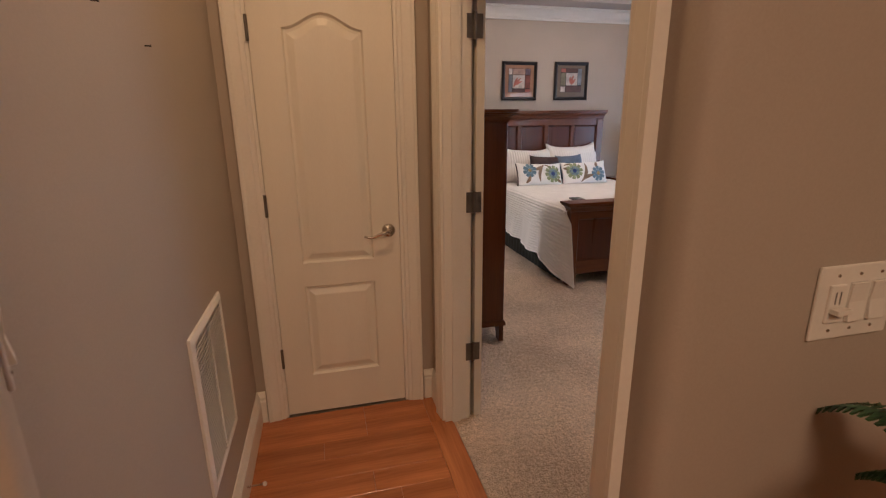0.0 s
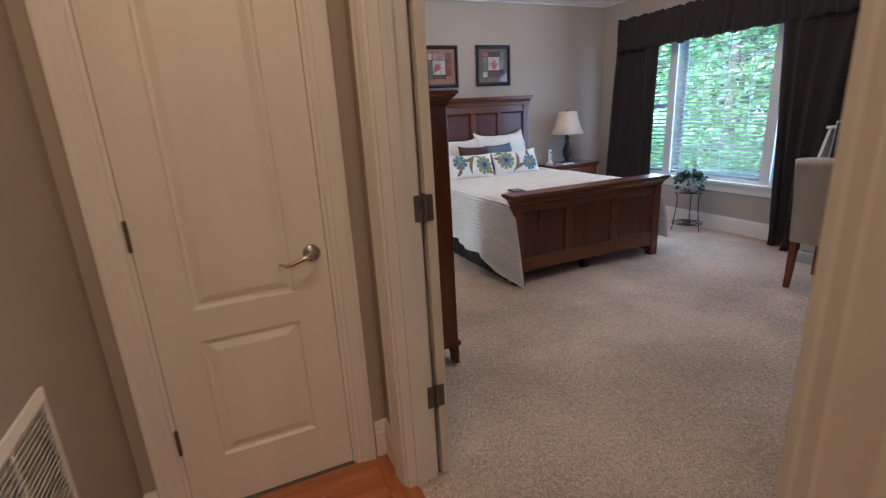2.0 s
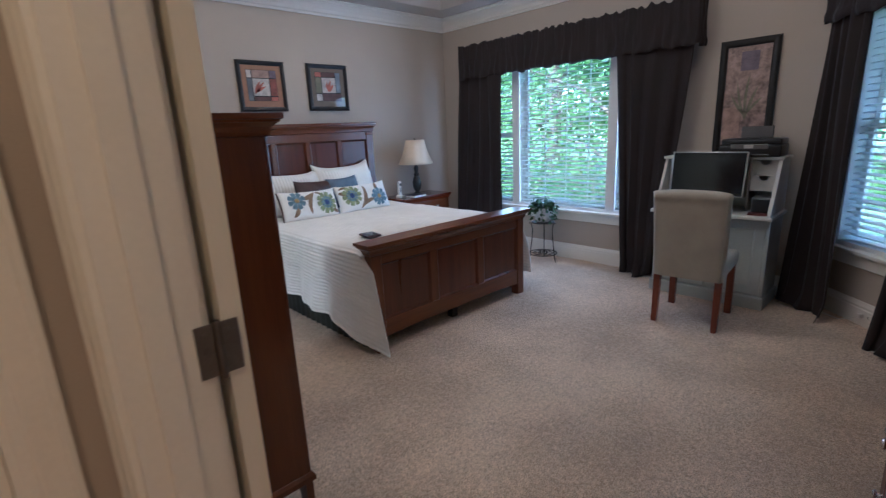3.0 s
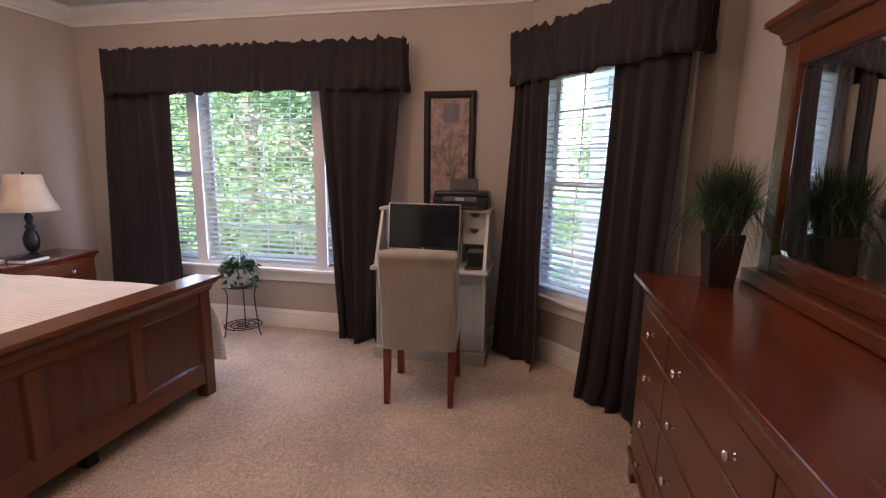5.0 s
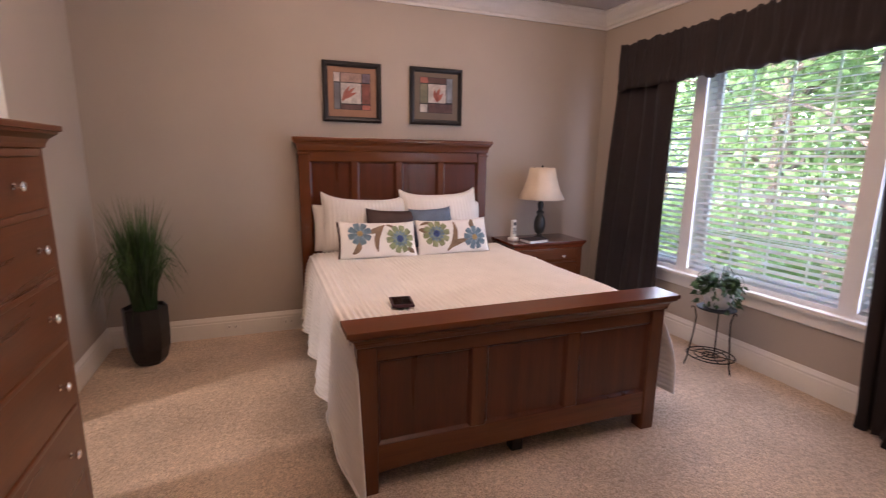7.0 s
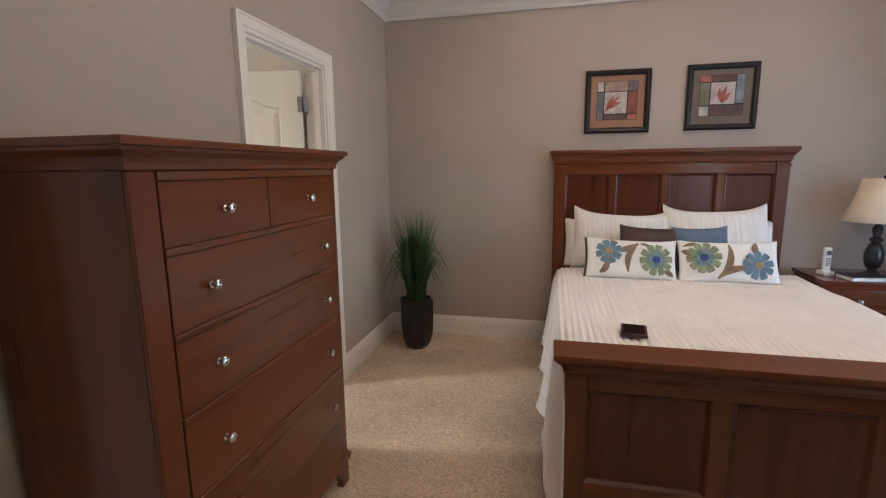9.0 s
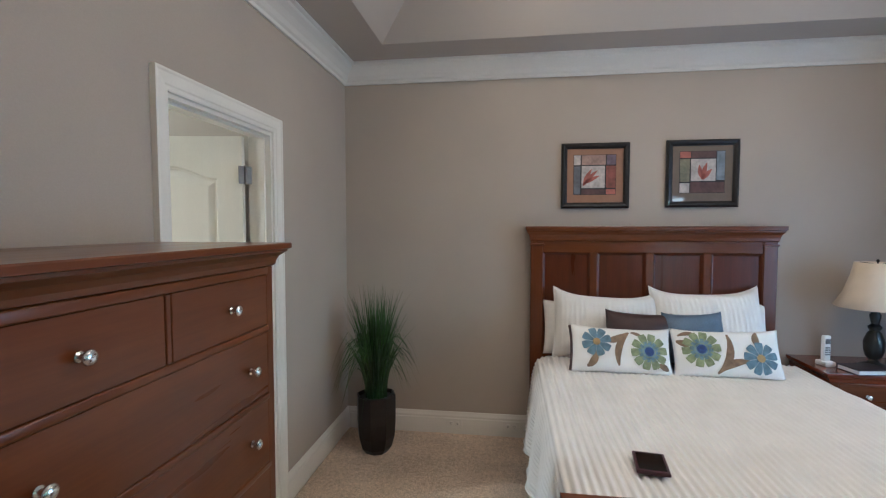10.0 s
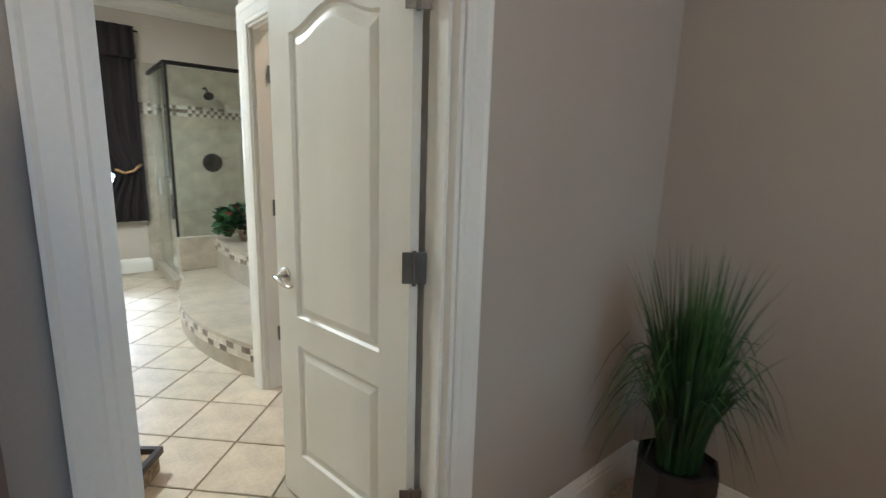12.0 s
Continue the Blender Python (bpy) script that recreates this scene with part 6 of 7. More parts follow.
for k in range(48):
    a, e = rf.uniform(0, 6.283), rf.uniform(0.25, 1.0)
    bm = bmesh.new()
    L = rf.uniform(0.24, 0.38)
    P = []
    for i in range(25):
        t = i / 24
        rr = L * (t ** 1.1) * e
        P.append(Vector((rr * math.cos(a), rr * math.sin(a), 0.14 + L * (1.15 - 0.55 * e) * math.sin(t * (1.9 + 0.5 * e)) * 0.95)))
    tube(bm, P, [0.0025 * (1 - i / 27) for i in range(25)], 5)
    sd = Vector((-math.sin(a), math.cos(a), 0))
    for i in range(2, 25):
        d = (P[i] - P[i - 1]).normalized()
        wl = 0.052 * math.sin(math.pi * (0.12 + 0.86 * i / 25))
        for s in (-1, 1):
            tip = P[i] + sd * s * wl + d * wl * 0.35 - Vector((0, 0, 0.012))
            b0, b1 = P[i] - d * 0.010, P[i] + d * 0.010
            mid = P[i] + sd * s * wl * 0.6 + d * wl * 0.2
            q = [bm.verts.new(p) for p in (P[i] - d * 0.004, mid - d * 0.0075, tip - d * 0.003, tip + d * 0.003, mid + d * 0.0075, P[i] + d * 0.004)]
            bm.faces.new(q)
    part("frond", bm, FERN, fe)

# ---- bathroom ----
BXF, BYN, BYS = -3.95, 6.95, 3.5
WCY = 5.60
setting("wall_bath_far", wall_boxes(BYS, 7.07, TOP, -0.12, 0, [(4.55, 5.42, 0.75, 2.25)], XWALL(BXF)), BATHW)
setting("wall_bath_north", wall_boxes(BXF, WX0, TOP, 0, 0.12, [], YWALL(BYN)), BATHW)
setting("wall_bath_south", wall_boxes(BXF - 0.12, WX0, TOP, -0.12, 0, [], YWALL(BYS)), BATHW)
setting("wall_toilet_room", wall_boxes(-0.50, WX0, TOP, 0, 0.11, [(-0.375, 0.36, 0, 2.04)], YWALL(WCY)), BATHW)
setting("wall_toilet_side", wall_boxes(WCY + 0.11, BYN, TOP, 0, 0.11, [], XWALL(-0.50)), BATHW)
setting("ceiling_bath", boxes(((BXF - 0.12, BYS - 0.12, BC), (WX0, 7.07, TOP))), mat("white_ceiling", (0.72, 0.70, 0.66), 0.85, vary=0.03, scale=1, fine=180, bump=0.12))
moulding("trim_crown_bath", [(WX0, BYS), (WX0, WCY), (-0.50, WCY), (-0.50, BYN), (BXF, BYN), (BXF, BYS)], CROWN, BC, True)
moulding("baseboard_bath_far", [(BXF, 5.56), (BXF, BYS)], BASE, 0)
casing("trim_toilet_room", -0.37, 0.355, 2.035, 0.105, FLIPY(WCY))
jamb("jamb_toilet_room", -0.375, 0.36, 2.04, 0.0, 0.11, YWALL(WCY), 0.04)
hung_door("door_4", pose(-0.353, WCY + 0.118, 0.012, 0, 0, 96), 0.70, 2.005, "cream toilet room door standing open", HZ, pose(0.0, 0.0, 0, 0, 0, 0), (0.64, 0.93, -1))

# bathroom tile floor, laid diagonally
setting("floor_bath", boxes(((BXF - 0.12, BYS - 0.12, -0.12), (1.30, 7.07, -0.010))), GROUT)
fb = bpy.data.objects["floor_bath"]
TS = 0.34


def tile_mesh(a, h, g=0.004, bev=0.003, material=TILE):
    bm = bmesh.new()
    s = a / 2 - g
    rings = [[bm.verts.new((i * k, j * k, z)) for i, j in ((-1, -1), (1, -1), (1, 1), (-1, 1))] for k, z in ((s, -h), (s, -bev), (s - bev, 0))]
    for p, q in zip(rings, rings[1:]):
        for i in range(4):
            bm.faces.new((p[i], p[(i + 1) % 4], q[(i + 1) % 4], q[i]))
    bm.faces.new(rings[-1])
    me = bpy.data.meshes.new("tile")
    bm.to_mesh(me)
    bm.free()
    me.materials.append(material)
    return me


tm = tile_mesh(TS, 0.008)
OX, OY = 0.072, 5.307
cnt = 0
for i in range(-26, 27):
    for j in range(-26, 27):
        x = OX + (i + 0.5) * TS * R2 - (j + 0.5) * TS * R2
        y = OY + (i + 0.5) * TS * R2 + (j + 0.5) * TS * R2
        if -3.8 < x < 1.15 and 4.2 < y < 5.75 or -3.8 < x < 0.4 and 3.3 < y < 5.7 and cnt < 260:
            if y > WCY and x > -0.5:
                continue
            share("tile", tm, fb, pose(x, y, 0.0, 0, 0, 45))
            cnt += 1

# window with a tied-back dark curtain on the far bathroom wall
BATHE = plane_map((BXF, 0, 0), (0, 1, 0), (0, 0, 1), (1, 0, 0))
window("window_3", BATHE, 4.55, 5.42, 0.75, 2.25, 0.11, [(4.58, 5.39)], "white bathroom window with a slatted blind", False)
blind(BATHE, 4.585, 5.385, 0.76, 2.21, -0.04, "white slatted blind in the bathroom window")
bc = thing("bathroom_curtain", BATHE, "dark tied-back curtain with a gold tassel on the bathroom wall", "curtain")


def tied(s, t):
    a = 1 - t
    k = 2 * math.pi * 5
    z = 0.60 + 2.04 * t
    pinch = 1 - 0.45 * math.exp(-((z - 1.15) / 0.28) ** 2)
    u1 = 5.55
    wid = 0.62 * pinch if z > 1.15 else 0.62 * pinch * 0.8
    if z > 2.25:
        wid = 0.62
    return (u1 - wid * (1 - s), z, 0.09 + 0.02 * math.sin(k * s + 2 * a) + 0.01 * math.sin(2.3 * k * s))


solid(part("curtain_panel", grid(70, 40, tied), CURT, bc, "", True), 0.003)
solid(part("valance", grid(90, 8, lambda s, t: (4.40 + 1.16 * s, 2.32 + 0.32 * t, 0.125 + 0.012 * math.sin(s * 75))), CURT, bc, "", True), 0.003)
part("tassel", tube(bmesh.new(), [(5.28, 1.17, 0.12), (5.36, 1.13, 0.135), (5.44, 1.15, 0.13), (5.52, 1.22, 0.10)], 0.014, 8), GOLD, bc, "gold cord tie-back", True)
part("curtain_rod", tube(bmesh.new(), [(4.35, 2.60, 0.08), (5.6, 2.60, 0.08)], 0.01, 8), BRONZE, bc)

# shower
SHX, SHY = -2.98, 5.67


def tile_wall(name, m, u0, u1, v0, v1, tu, tv, mesh_name, ulabel, skip=None):
    w = thing(name, m, ulabel, "tiling", "", "structure")
    part("backing", boxes(((u0, v0, 0.0), (u1, v1, 0.006))), GROUT, w)
    bm = bmesh.new()
    bw, bh = tu / 2 - 0.003, tv / 2 - 0.003
    rings = [[bm.verts.new((i * (bw - e), j * (bh - e), z)) for i, j in ((-1, -1), (1, -1), (1, 1), (-1, 1))] for e, z in ((0, 0.0), (0, 0.006), (0.002, 0.008))]
    for p, q in zip(rings, rings[1:]):
        for i in range(4):
            bm.faces.new((p[i], p[(i + 1) % 4], q[(i + 1) % 4], q[i]))
    bm.faces.new(rings[-1])
    me = bpy.data.meshes.new("tile")
    bm.to_mesh(me)
    bm.free()
    me.materials.append(TILEW)
    nu, nv = int((u1 - u0) / tu + 0.01), int((v1 - v0) / tv + 0.01)
    for i in range(nu):
        for j in range(nv):
            z = v0 + (j + 0.5) * tv
            if skip and skip[0] < z < skip[1]:
                continue
            share("tile", me, w, Matrix.Translation((u0 + (i + 0.5) * tu, z, 0.004)))
    return w


def mosaic(parent, u0, u1, v0, v1, size, seed, f, lift=0.008):
    """A band of small square tesserae; f takes (u, v, w) to the parent's space."""
    rnd = random.Random(seed)
    mesh = []
    for material in (TESD, TESL):
        bm = boxes(((-size / 2 + 0.0015, -size / 2 + 0.0015, 0), (size / 2 - 0.0015, size / 2 - 0.0015, 0.006)))
        me = bpy.data.meshes.new("tessera")
        bm.to_mesh(me)
        bm.free()
        me.materials.append(material)
        mesh.append(me)
    nu, nv = int((u1 - u0) / size), int((v1 - v0) / size + 0.01)
    for i in range(nu):
        for j in range(nv):
            if (i // 3) % 2 and j != 1:
                pick = 1
            else:
                pick = 0 if (i + j) % 2 == 0 else 1
            if rnd.random() < 0.12:
                pick = 1 - pick
            share("tessera", mesh[pick], parent, f(u0 + (i + 0.5) * size, v0 + (j + 0.5) * size))


t1 = tile_wall("wall_tile_far", BATHE, 5.54, 6.94, 0.0, 2.31, 0.35, 0.33, "t", "grey-beige stone wall tiles in the shower", (1.75, 1.85))
mosaic(t1, 5.56, 6.9, 1.77, 1.89, 0.04, 4, lambda u, v: Matrix.Translation((u, v, 0.010)))
t2 = tile_wall("wall_tile_north", plane_map((0, BYN, 0), (1, 0, 0), (0, 0, 1), (0, -1, 0)), BXF + 0.02, -0.52, 0.0, 1.98, 0.34, 0.33, "t", "grey-beige stone wall tiles above the tub")

sh = thing("shower_enclosure", pose(0, 0, 0), "glass shower enclosure with dark top rail and tiled curb", "shower")
part("curb", boxes(((BXF + 0.02, SHY - 0.07, 0), (SHX + 0.05, SHY + 0.06, 0.11)), ((SHX - 0.07, SHY + 0.06, 0), (SHX + 0.05, BYN - 0.02, 0.11)), bev=0.006), TILEW, sh, "tiled curb")
for nm, lo, hi in (("glass_door", (BXF + 0.04, SHY - 0.005, 0.112), (SHX - 0.34, SHY + 0.005, 2.18)), ("glass_panel", (SHX - 0.33, SHY - 0.005, 0.112), (SHX - 0.01, SHY + 0.005, 2.18)), ("glass_panel", (SHX - 0.005, SHY + 0.01, 0.112), (SHX + 0.005, BYN - 0.03, 2.18))):
    part(nm, boxes((lo, hi)), SHOWERG, sh).visible_shadow = False
part("top_rail", boxes(((BXF + 0.02, SHY - 0.02, 2.18), (SHX + 0.02, SHY + 0.02, 2.215)), ((SHX - 0.02, SHY + 0.02, 2.18), (SHX + 0.02, BYN - 0.03, 2.215))), BRONZE, sh, "dark bronze top rail")
part("corner_post", boxes(((SHX - 0.012, SHY - 0.012, 0.111), (SHX + 0.012, SHY + 0.012, 2.18))), BRONZE, sh)
bm = bmesh.new()
tube(bm, [(SHX - 0.42, SHY - 0.01, 1.10), (SHX - 0.42, SHY - 0.05, 1.105), (SHX - 0.42, SHY - 0.05, 0.93), (SHX - 0.42, SHY - 0.01, 0.925)], 0.010, 10)
part("door_handle", bm, CHROME, sh, "chrome pull handle", True)
vl = thing("shower_valve", pose(BXF + 0.012, 6.27, 1.25, 0, 90, 0), "round dark bronze shower valve on the tile wall", "valve")
part("escutcheon", lathe([(0.11, 0), (0.11, 0.008), (0.09, 0.018), (0.03, 0.022), (0.025, 0.06)], 32), BRONZE, vl, "", 40)
part("lever", boxes(((-0.008, -0.075, 0.05), (0.008, 0.01, 0.062)), bev=0.004), BRONZE, vl)
sd = thing("wall_shower", pose(BXF + 0.012, 6.22, 2.10), "dark bronze shower head on a bent arm", "shower")
part("arm", tube(bmesh.new(), [(0, 0, 0), (0.10, 0, 0.0), (0.17, 0, -0.05)], 0.011, 10), BRONZE, sd)
part("head", lathe([(0.014, 0), (0.03, 0.03), (0.055, 0.07), (0.052, 0.08)], 24), BRONZE, sd).matrix_local = pose(0.17, 0, -0.05, 0, 135, 0)

# tub deck and its curved step
tb = thing("tub_surround", pose(0, 0, 0), "curved stone-tiled tub deck and step with mosaic bands", "bathtub")


def step_front(t):
    """The curved front of the step, from the toilet room wall round to the shower."""
    x = -0.50 + t * (SHX + 0.05 + 0.50)
    y = 5.625 - 0.22 * math.sin(math.pi * min(1, t * 1.12) ** 0.9) + 0.02 * t
    return x, y


outer = [step_front(i / 40) for i in range(41)]
part("step", prism(outer + [(SHX + 0.05, 6.2), (-0.50, 6.2)], 0.0, 0.215), TILEW, tb, "curved tiled step")
rm = random.Random(9)
tess = []
for material in (TESD, TESL):
    bmt = boxes(((-0.0195, -0.0195, -0.001), (0.0195, 0.0195, 0.005)))
    me = bpy.data.meshes.new("tessera")
    bmt.to_mesh(me)
    bmt.free()
    me.materials.append(material)
    tess.append(me)
for i in range(62):
    t = 0.008 + i * 0.0158
    for j in range(2):
        dark = (i // 2 + j) % 2 == 0 and i % 6 < 4
        (xa, ya), (xb, yb) = step_front(t - 0.004), step_front(t + 0.004)
        x, y = step_front(t)
        share("tessera", tess[0 if dark else 1], tb, plane_map((x, y, 0.125 + 0.042 * j), ((xa - xb) / math.hypot(xa - xb, ya - yb), (ya - yb) / math.hypot(xa - xb, ya - yb), 0), (0, 0, 1), ((ya - yb) / math.hypot(xa - xb, ya - yb), -(xa - xb) / math.hypot(xa - xb, ya - yb), 0)))
deck = []
for i in range(31):
    t = i / 30
    deck.append((-0.50 + t * (SHX + 0.06 + 0.50), 6.30 - 0.34 * math.sin(math.pi * t * 0.62)))
part("deck", prism(deck + [(SHX + 0.06, BYN - 0.02), (-0.50, BYN - 0.02)], 0.215, 0.53), TILEW, tb, "raised tiled tub deck")
for i in range(34):
    t = 0.03 + i * 0.028
    x, y = -0.50 + t * (SHX + 0.56), 6.30 - 0.34 * math.sin(math.pi * t * 0.62)
    x2, y2 = -0.50 + (t + 0.004) * (SHX + 0.56), 6.30 - 0.34 * math.sin(math.pi * (t + 0.004) * 0.62)
    l = math.hypot(x2 - x, y2 - y)
    for j in range(2):
        share("tessera", tess[0 if (i // 2 + j) % 2 == 0 and i % 6 < 4 else 1], tb, plane_map((x, y, 0.43 + 0.042 * j), ((x - x2) / l, (y - y2) / l, 0), (0, 0, 1), ((y - y2) / l, (x2 - x) / l, 0)))
part("knee_wall", boxes(((SHX + 0.051, 5.64, 0.216), (SHX + 0.17, 6.05, 0.54)), bev=0.006), TILEW, tb, "low tiled knee wall by the shower")
bm = bmesh.new()
lathe([(0.46, 0.531), (0.47, 0.545), (0.45, 0.562), (0.41, 0.555), (0.38, 0.535)], 40, bm, Matrix.Translation((-1.55, 6.53, 0)) @ Matrix.Diagonal((1.55, 0.78, 1, 1)))
part("tub_rim", bm, CERAM, tb, "white tub rim", True)


def bouquet(rnd):
    a, e = rnd.uniform(0, 6.283), rnd.random()
    r = 0.24 * math.sqrt(rnd.random())
    return (r * math.cos(a), r * math.sin(a), 0.10 + 0.30 * rnd.random() * (1 - r * 2)), (math.cos(a), math.sin(a), rnd.uniform(-0.4, 0.9))


fl = thing("flower_arrangement", pose(-2.45, 6.20, 0.53), "leafy flower arrangement with dark red blooms on the tub deck", "plant")
part("basket", lathe([(0.08, 0), (0.11, 0.10), (0.105, 0.12), (0.09, 0.10)], 20), WICK, fl)
part("leaves", leaf_cluster(420, 31, 0.10, bouquet), FERN, fl)
tagged(part("blooms", leaf_cluster(60, 32, 0.06, bouquet), ROSE, fl), kind="stuff")

bs = thing("wicker_basket", pose(0.16, 4.80, 0, 0, 0, -38), "wicker basket with a dark wooden rim by the bathroom door", "basket")
part("basket", boxes(((-0.16, -0.11, 0), (0.16, 0.11, 0.09)), bev=0.01), WICK, bs)
part("rim", sweep([(-0.17, -0.12), (-0.17, 0.12), (0.17, 0.12), (0.17, -0.12)], [(0, 0.085), (0, 0.115), (-0.022, 0.115), (-0.022, 0.085)], True), POTC, bs, "dark wooden rim")

# ---- outside ----
GZ = -0.45
setting("ground", boxes(((-300, -300, GZ - 0.3), (300, 300, GZ))), LAWN)


def tree(name, x, y, h, crown, seed, n, trunk_r=0.14):
    rnd = random.Random(seed)
    t = thing(name, pose(x, y, GZ), "leafy green broadleaf tree outside the windows", "tree", "trees in the yard")
    bm = bmesh.new()
    tops = []
    bend = [rnd.uniform(-0.3, 0.3) for _ in range(2)]
    tube(bm, [(bend[0] * k * k, bend[1] * k * k, h * 0.85 * k) for k in np.linspace(0, 1, 9)], [trunk_r * (1 - 0.85 * k) for k in np.linspace(0, 1, 9)], 10)
    for k in range(16):
        z = h * rnd.uniform(0.12, 0.82)
        a = rnd.uniform(0, 6.283)
        L = crown * rnd.uniform(0.5, 1.0)
        k2 = (z / (h * 0.85)) ** 2
        b0 = Vector((bend[0] * k2, bend[1] * k2, z))
        end = b0 + Vector((L * math.cos(a), L * math.sin(a), L * rnd.uniform(0.1, 0.7)))
        tube(bm, [b0, (b0 + end) / 2 + Vector((0, 0, 0.12 * L)), end], [0.05, 0.03, 0.01], 6)
        tops += [(b0 + end) / 2, end, b0 * 0.3 + end * 0.7]
    part("trunk", bm, TRUNK, t)

    def place(r):
        c = r.choice(tops)
        d = Vector((r.gauss(0, 1), r.gauss(0, 1), r.gauss(0, 0.8)))
        return c + d * 0.42, (r.uniform(-1, 1), r.uniform(-1, 1), r.uniform(-0.9, 0.5))

    part("crown", leaf_cluster(n, seed + 1, 0.17, place), LEAVES, t, "crown of many small green leaves")


for k, (x, y, h) in enumerate(((10.4, 6.4, 6.5), (11.0, 8.6, 7.0), (13.2, 7.2, 8.0), (13.4, 10.0, 8.0), (15.5, 11.8, 8.5), (16.5, 8.6, 8.5), (26.0, 3.6, 8.0), (27.0, -0.6, 7.0), (26.0, -5.0, 7.5), (20.0, 6.0, 8.0), (18.5, 13.5, 9.0), (13.0, 13.0, 8.0))):
    tree("tree", x, y, h, 2.3, 100 + 7 * k, 4200)


def shrub(rnd):
    a = rnd.uniform(0, 6.283)
    r, z = 0.85 * math.sqrt(rnd.random()), rnd.random()
    return (r * math.cos(a), r * math.sin(a), 0.1 + 1.3 * z * (1 - 0.5 * r)), (math.cos(a), math.sin(a), rnd.uniform(-0.3, 0.9))


for k, (x, y) in enumerate(((9.6, 5.2), (9.1, 6.5), (9.6, 7.8), (9.8, 9.0), (10.2, 10.2), (14.0, 2.4), (15.0, 0.5))):
    s = thing("shrub", pose(x, y, GZ), "rounded green shrub in the yard", "shrub", "shrubs in the yard")
    part("stems", tube(bmesh.new(), [(0, 0, 0), (0.05, 0.02, 0.5), (0.1, 0.05, 0.9)], [0.03, 0.02, 0.01], 6), TRUNK, s)
    part("foliage", leaf_cluster(1500, 300 + k, 0.13, shrub), LEAVES, s)

# distant woods: pale haze painted into the colours, plus a faint added glow
WOODS, wn_, wb_ = node_material("distant_woods_painted_haze")
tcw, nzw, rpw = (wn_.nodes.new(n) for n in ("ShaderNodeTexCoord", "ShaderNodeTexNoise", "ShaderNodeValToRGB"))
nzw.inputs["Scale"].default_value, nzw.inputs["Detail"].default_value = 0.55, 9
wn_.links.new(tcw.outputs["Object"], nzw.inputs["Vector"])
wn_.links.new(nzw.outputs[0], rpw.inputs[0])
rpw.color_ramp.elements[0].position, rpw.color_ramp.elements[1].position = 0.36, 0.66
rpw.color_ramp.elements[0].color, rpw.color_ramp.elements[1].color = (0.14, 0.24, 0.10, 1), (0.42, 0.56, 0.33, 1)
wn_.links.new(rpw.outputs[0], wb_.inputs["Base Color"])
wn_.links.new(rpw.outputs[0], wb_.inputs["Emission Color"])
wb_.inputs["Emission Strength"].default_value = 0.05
rw = random.Random(5)
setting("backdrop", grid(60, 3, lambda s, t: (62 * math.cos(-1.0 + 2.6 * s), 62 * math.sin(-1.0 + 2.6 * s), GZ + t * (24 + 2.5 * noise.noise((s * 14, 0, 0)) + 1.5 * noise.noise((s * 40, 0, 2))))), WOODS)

# porch beyond the angled window
pf = thing("porch", pose(0, 0, 0), "grey boarded porch with white railing and column", "porch", "", "structure")
PD = plane_map((AX, AY, 0), (R2, R2, 0), (0, 0, 1), (-R2, R2, 0))
bm = bmesh.new()
for k in range(16):
    box(bm, (-1.6, -0.16, -0.34 - 0.15 * k - 0.146), (2.6, -0.12, -0.34 - 0.15 * k), m=None)
part("boards", bm, DECK, pf).matrix_local = PD
rails = thing("porch_railing", PD, "white porch railing with square balusters", "railing")
part("top_rail", boxes(((-1.6, 0.82, -2.16), (2.6, 0.88, -2.09)), bev=0.004), VINYL, rails)
part("bottom_rail", boxes(((-1.6, -0.02, -2.15), (2.6, 0.04, -2.10)), bev=0.004), VINYL, rails)
bmb = boxes(((-0.018, 0.04, -2.143), (0.018, 0.82, -2.107)))
fbal = part("baluster", bmb, VINYL, rails)
for k in range(36):
    share("baluster", fbal.data, rails, Matrix.Translation((-1.5 + 0.115 * k, 0, 0)))
fbal.matrix_local = Matrix.Translation((-1.56, 0, 0))
for u in (0.36, 2.4):
    col = thing("porch_column", PD, "white square porch column", "column", "porch columns")
    part("shaft", boxes(((u - 0.10, -0.115, -2.30), (u + 0.10, 2.45, -2.09 - 0.01)), bev=0.006), VINYL, col)
    part("capital", boxes(((u - 0.13, 2.33, -2.33), (u + 0.13, 2.45, -2.07)), bev=0.006), VINYL, col)
bm = bmesh.new()
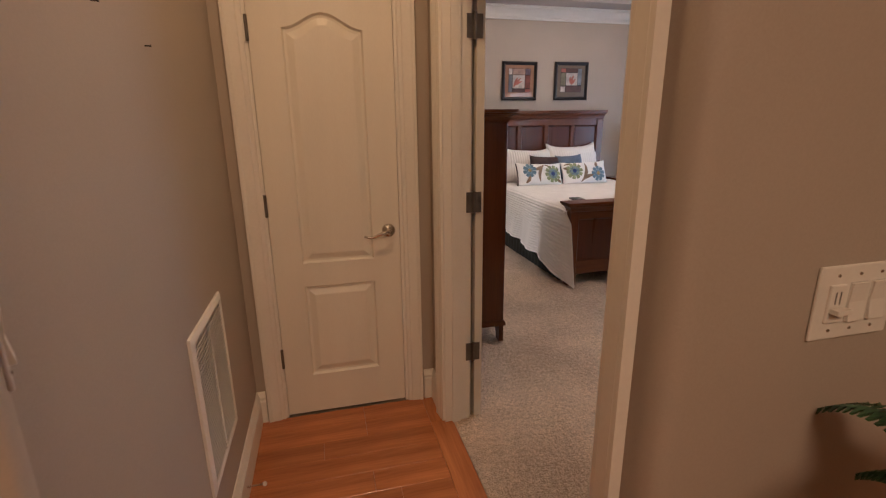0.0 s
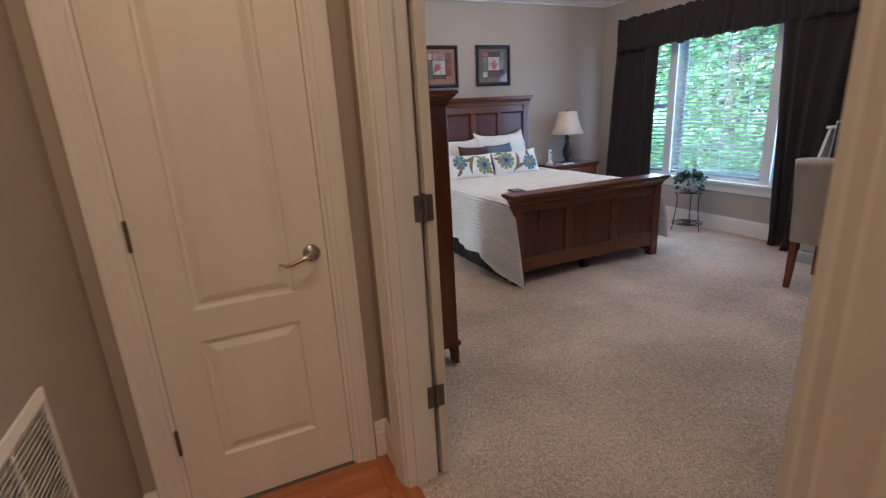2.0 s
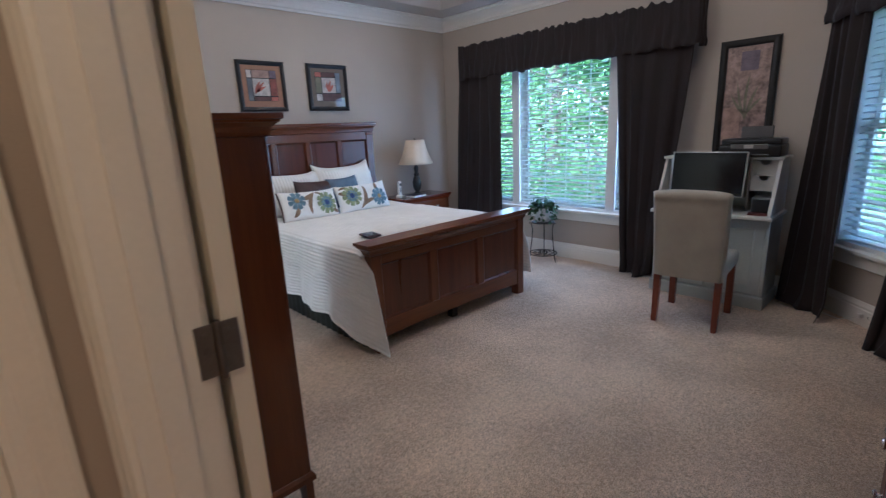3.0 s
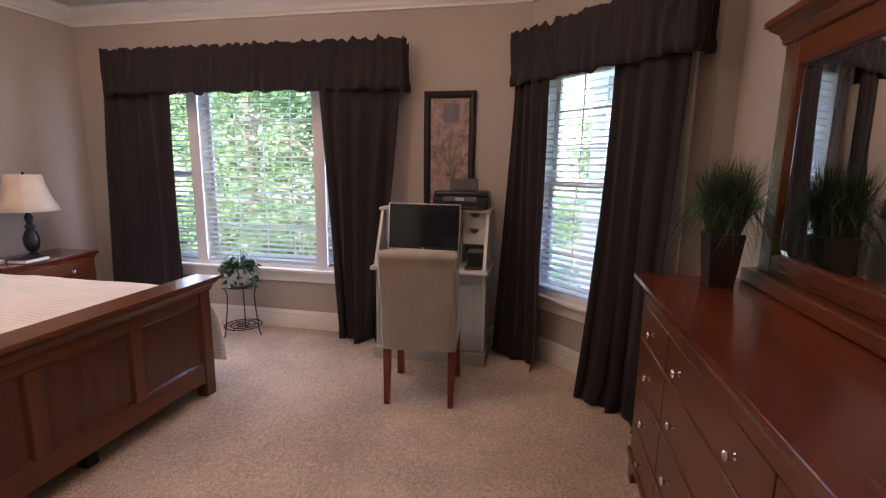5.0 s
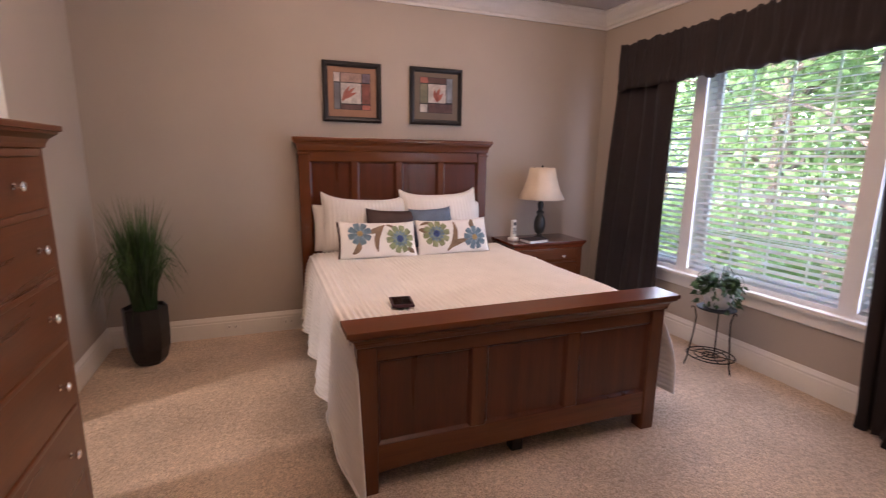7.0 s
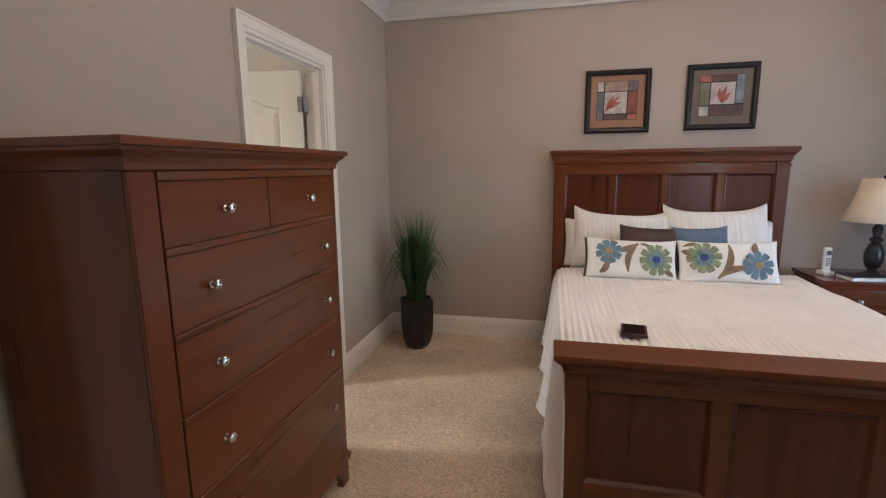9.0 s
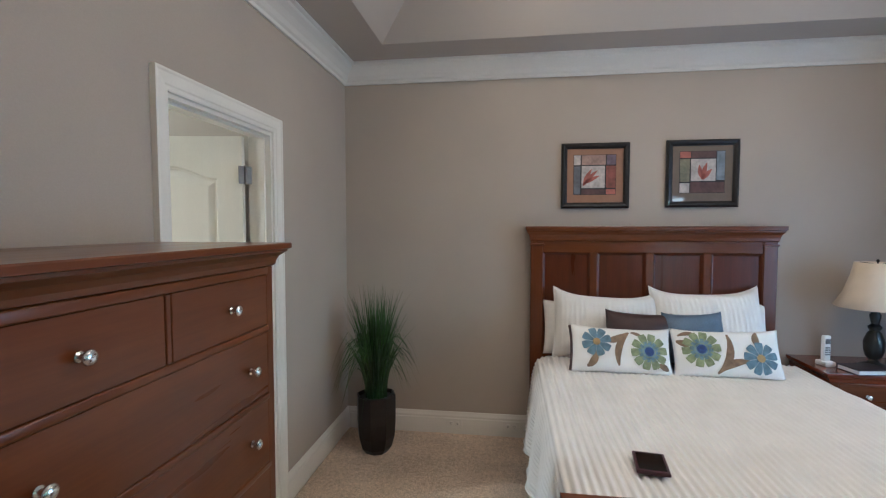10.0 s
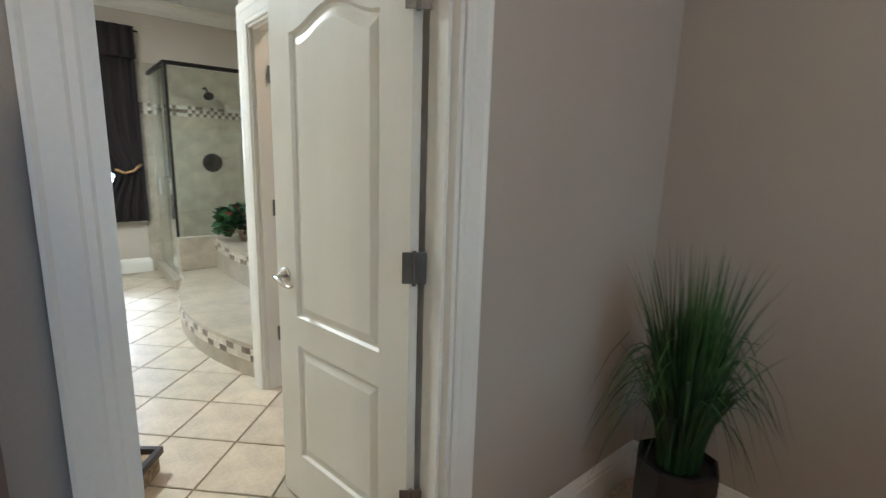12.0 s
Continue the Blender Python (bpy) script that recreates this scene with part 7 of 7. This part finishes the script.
pts = [(-1.6, 2.75), (2.6, 2.75), (2.6, 2.45)] + [(2.3 - 1.84 * i / 12, 2.16 + 0.28 * math.sin(math.pi * i / 12)) for i in range(13)] + [(0.26, 2.16), (-1.6, 2.45)]
part("fascia", prism(pts, -2.27, -2.13, None), VINYL, pf, "white arched porch fascia").matrix_local = PD
part("porch_roof", boxes(((-1.6, 2.76, -2.6), (2.6, 2.84, -0.15))), VINYL, pf).matrix_local = PD

# ---- hall floor boards ----
setting("floor_hall", boxes(((0.255, -1.62, -0.011), (3.0, 3.155, -0.006))), GROUT)
fh = bpy.data.objects["floor_hall"]
rp = random.Random(12)
y, k = 3.150, 0
meshes = {}


def plank(x0, x1, ya, yb, material=PLANK, parent=None):
    key = (round(x1 - x0, 2), round(yb - ya, 2), material.name)
    if key not in meshes:
        w, d = key[0] / 2, key[1] / 2
        bm = bmesh.new()
        rings = [[bm.verts.new((i * (w - e), j * (d - e), z)) for i, j in ((-1, -1), (1, -1), (1, 1), (-1, 1))] for e, z in ((0.0004, -0.006), (0.0004, 0.0005), (0.0018, 0.002))]
        for p, q in zip(rings, rings[1:]):
            for i in range(4):
                bm.faces.new((p[i], p[(i + 1) % 4], q[(i + 1) % 4], q[i]))
        bm.faces.new(rings[-1])
        me = bpy.data.meshes.new("plank")
        bm.to_mesh(me)
        bm.free()
        me.materials.append(material)
        meshes[key] = me
    share("plank", meshes[key], parent, Matrix.Translation(((x0 + x1) / 2, (ya + yb) / 2, 0.0)))


while y > -1.4:
    x = 0.38
    end = 1.19 if y > BD0 - 0.02 else 2.98
    first = rp.uniform(0.25, 0.7)
    while x < end - 0.01:
        ln = round(first if x == 0.38 else rp.choice((0.45, 0.6, 0.8)), 1)
        x2 = min(end, x + ln)
        if end - x2 < 0.12:
            x2 = end
        plank(x, x2, y - 0.12, y, PLANK, fh)
        x = x2
    y -= 0.12
plank(1.19, 1.30, BD0, BD1, PLANKY, fh)
plank(1.19, 1.26, BD1, 3.15, PLANKY, fh)
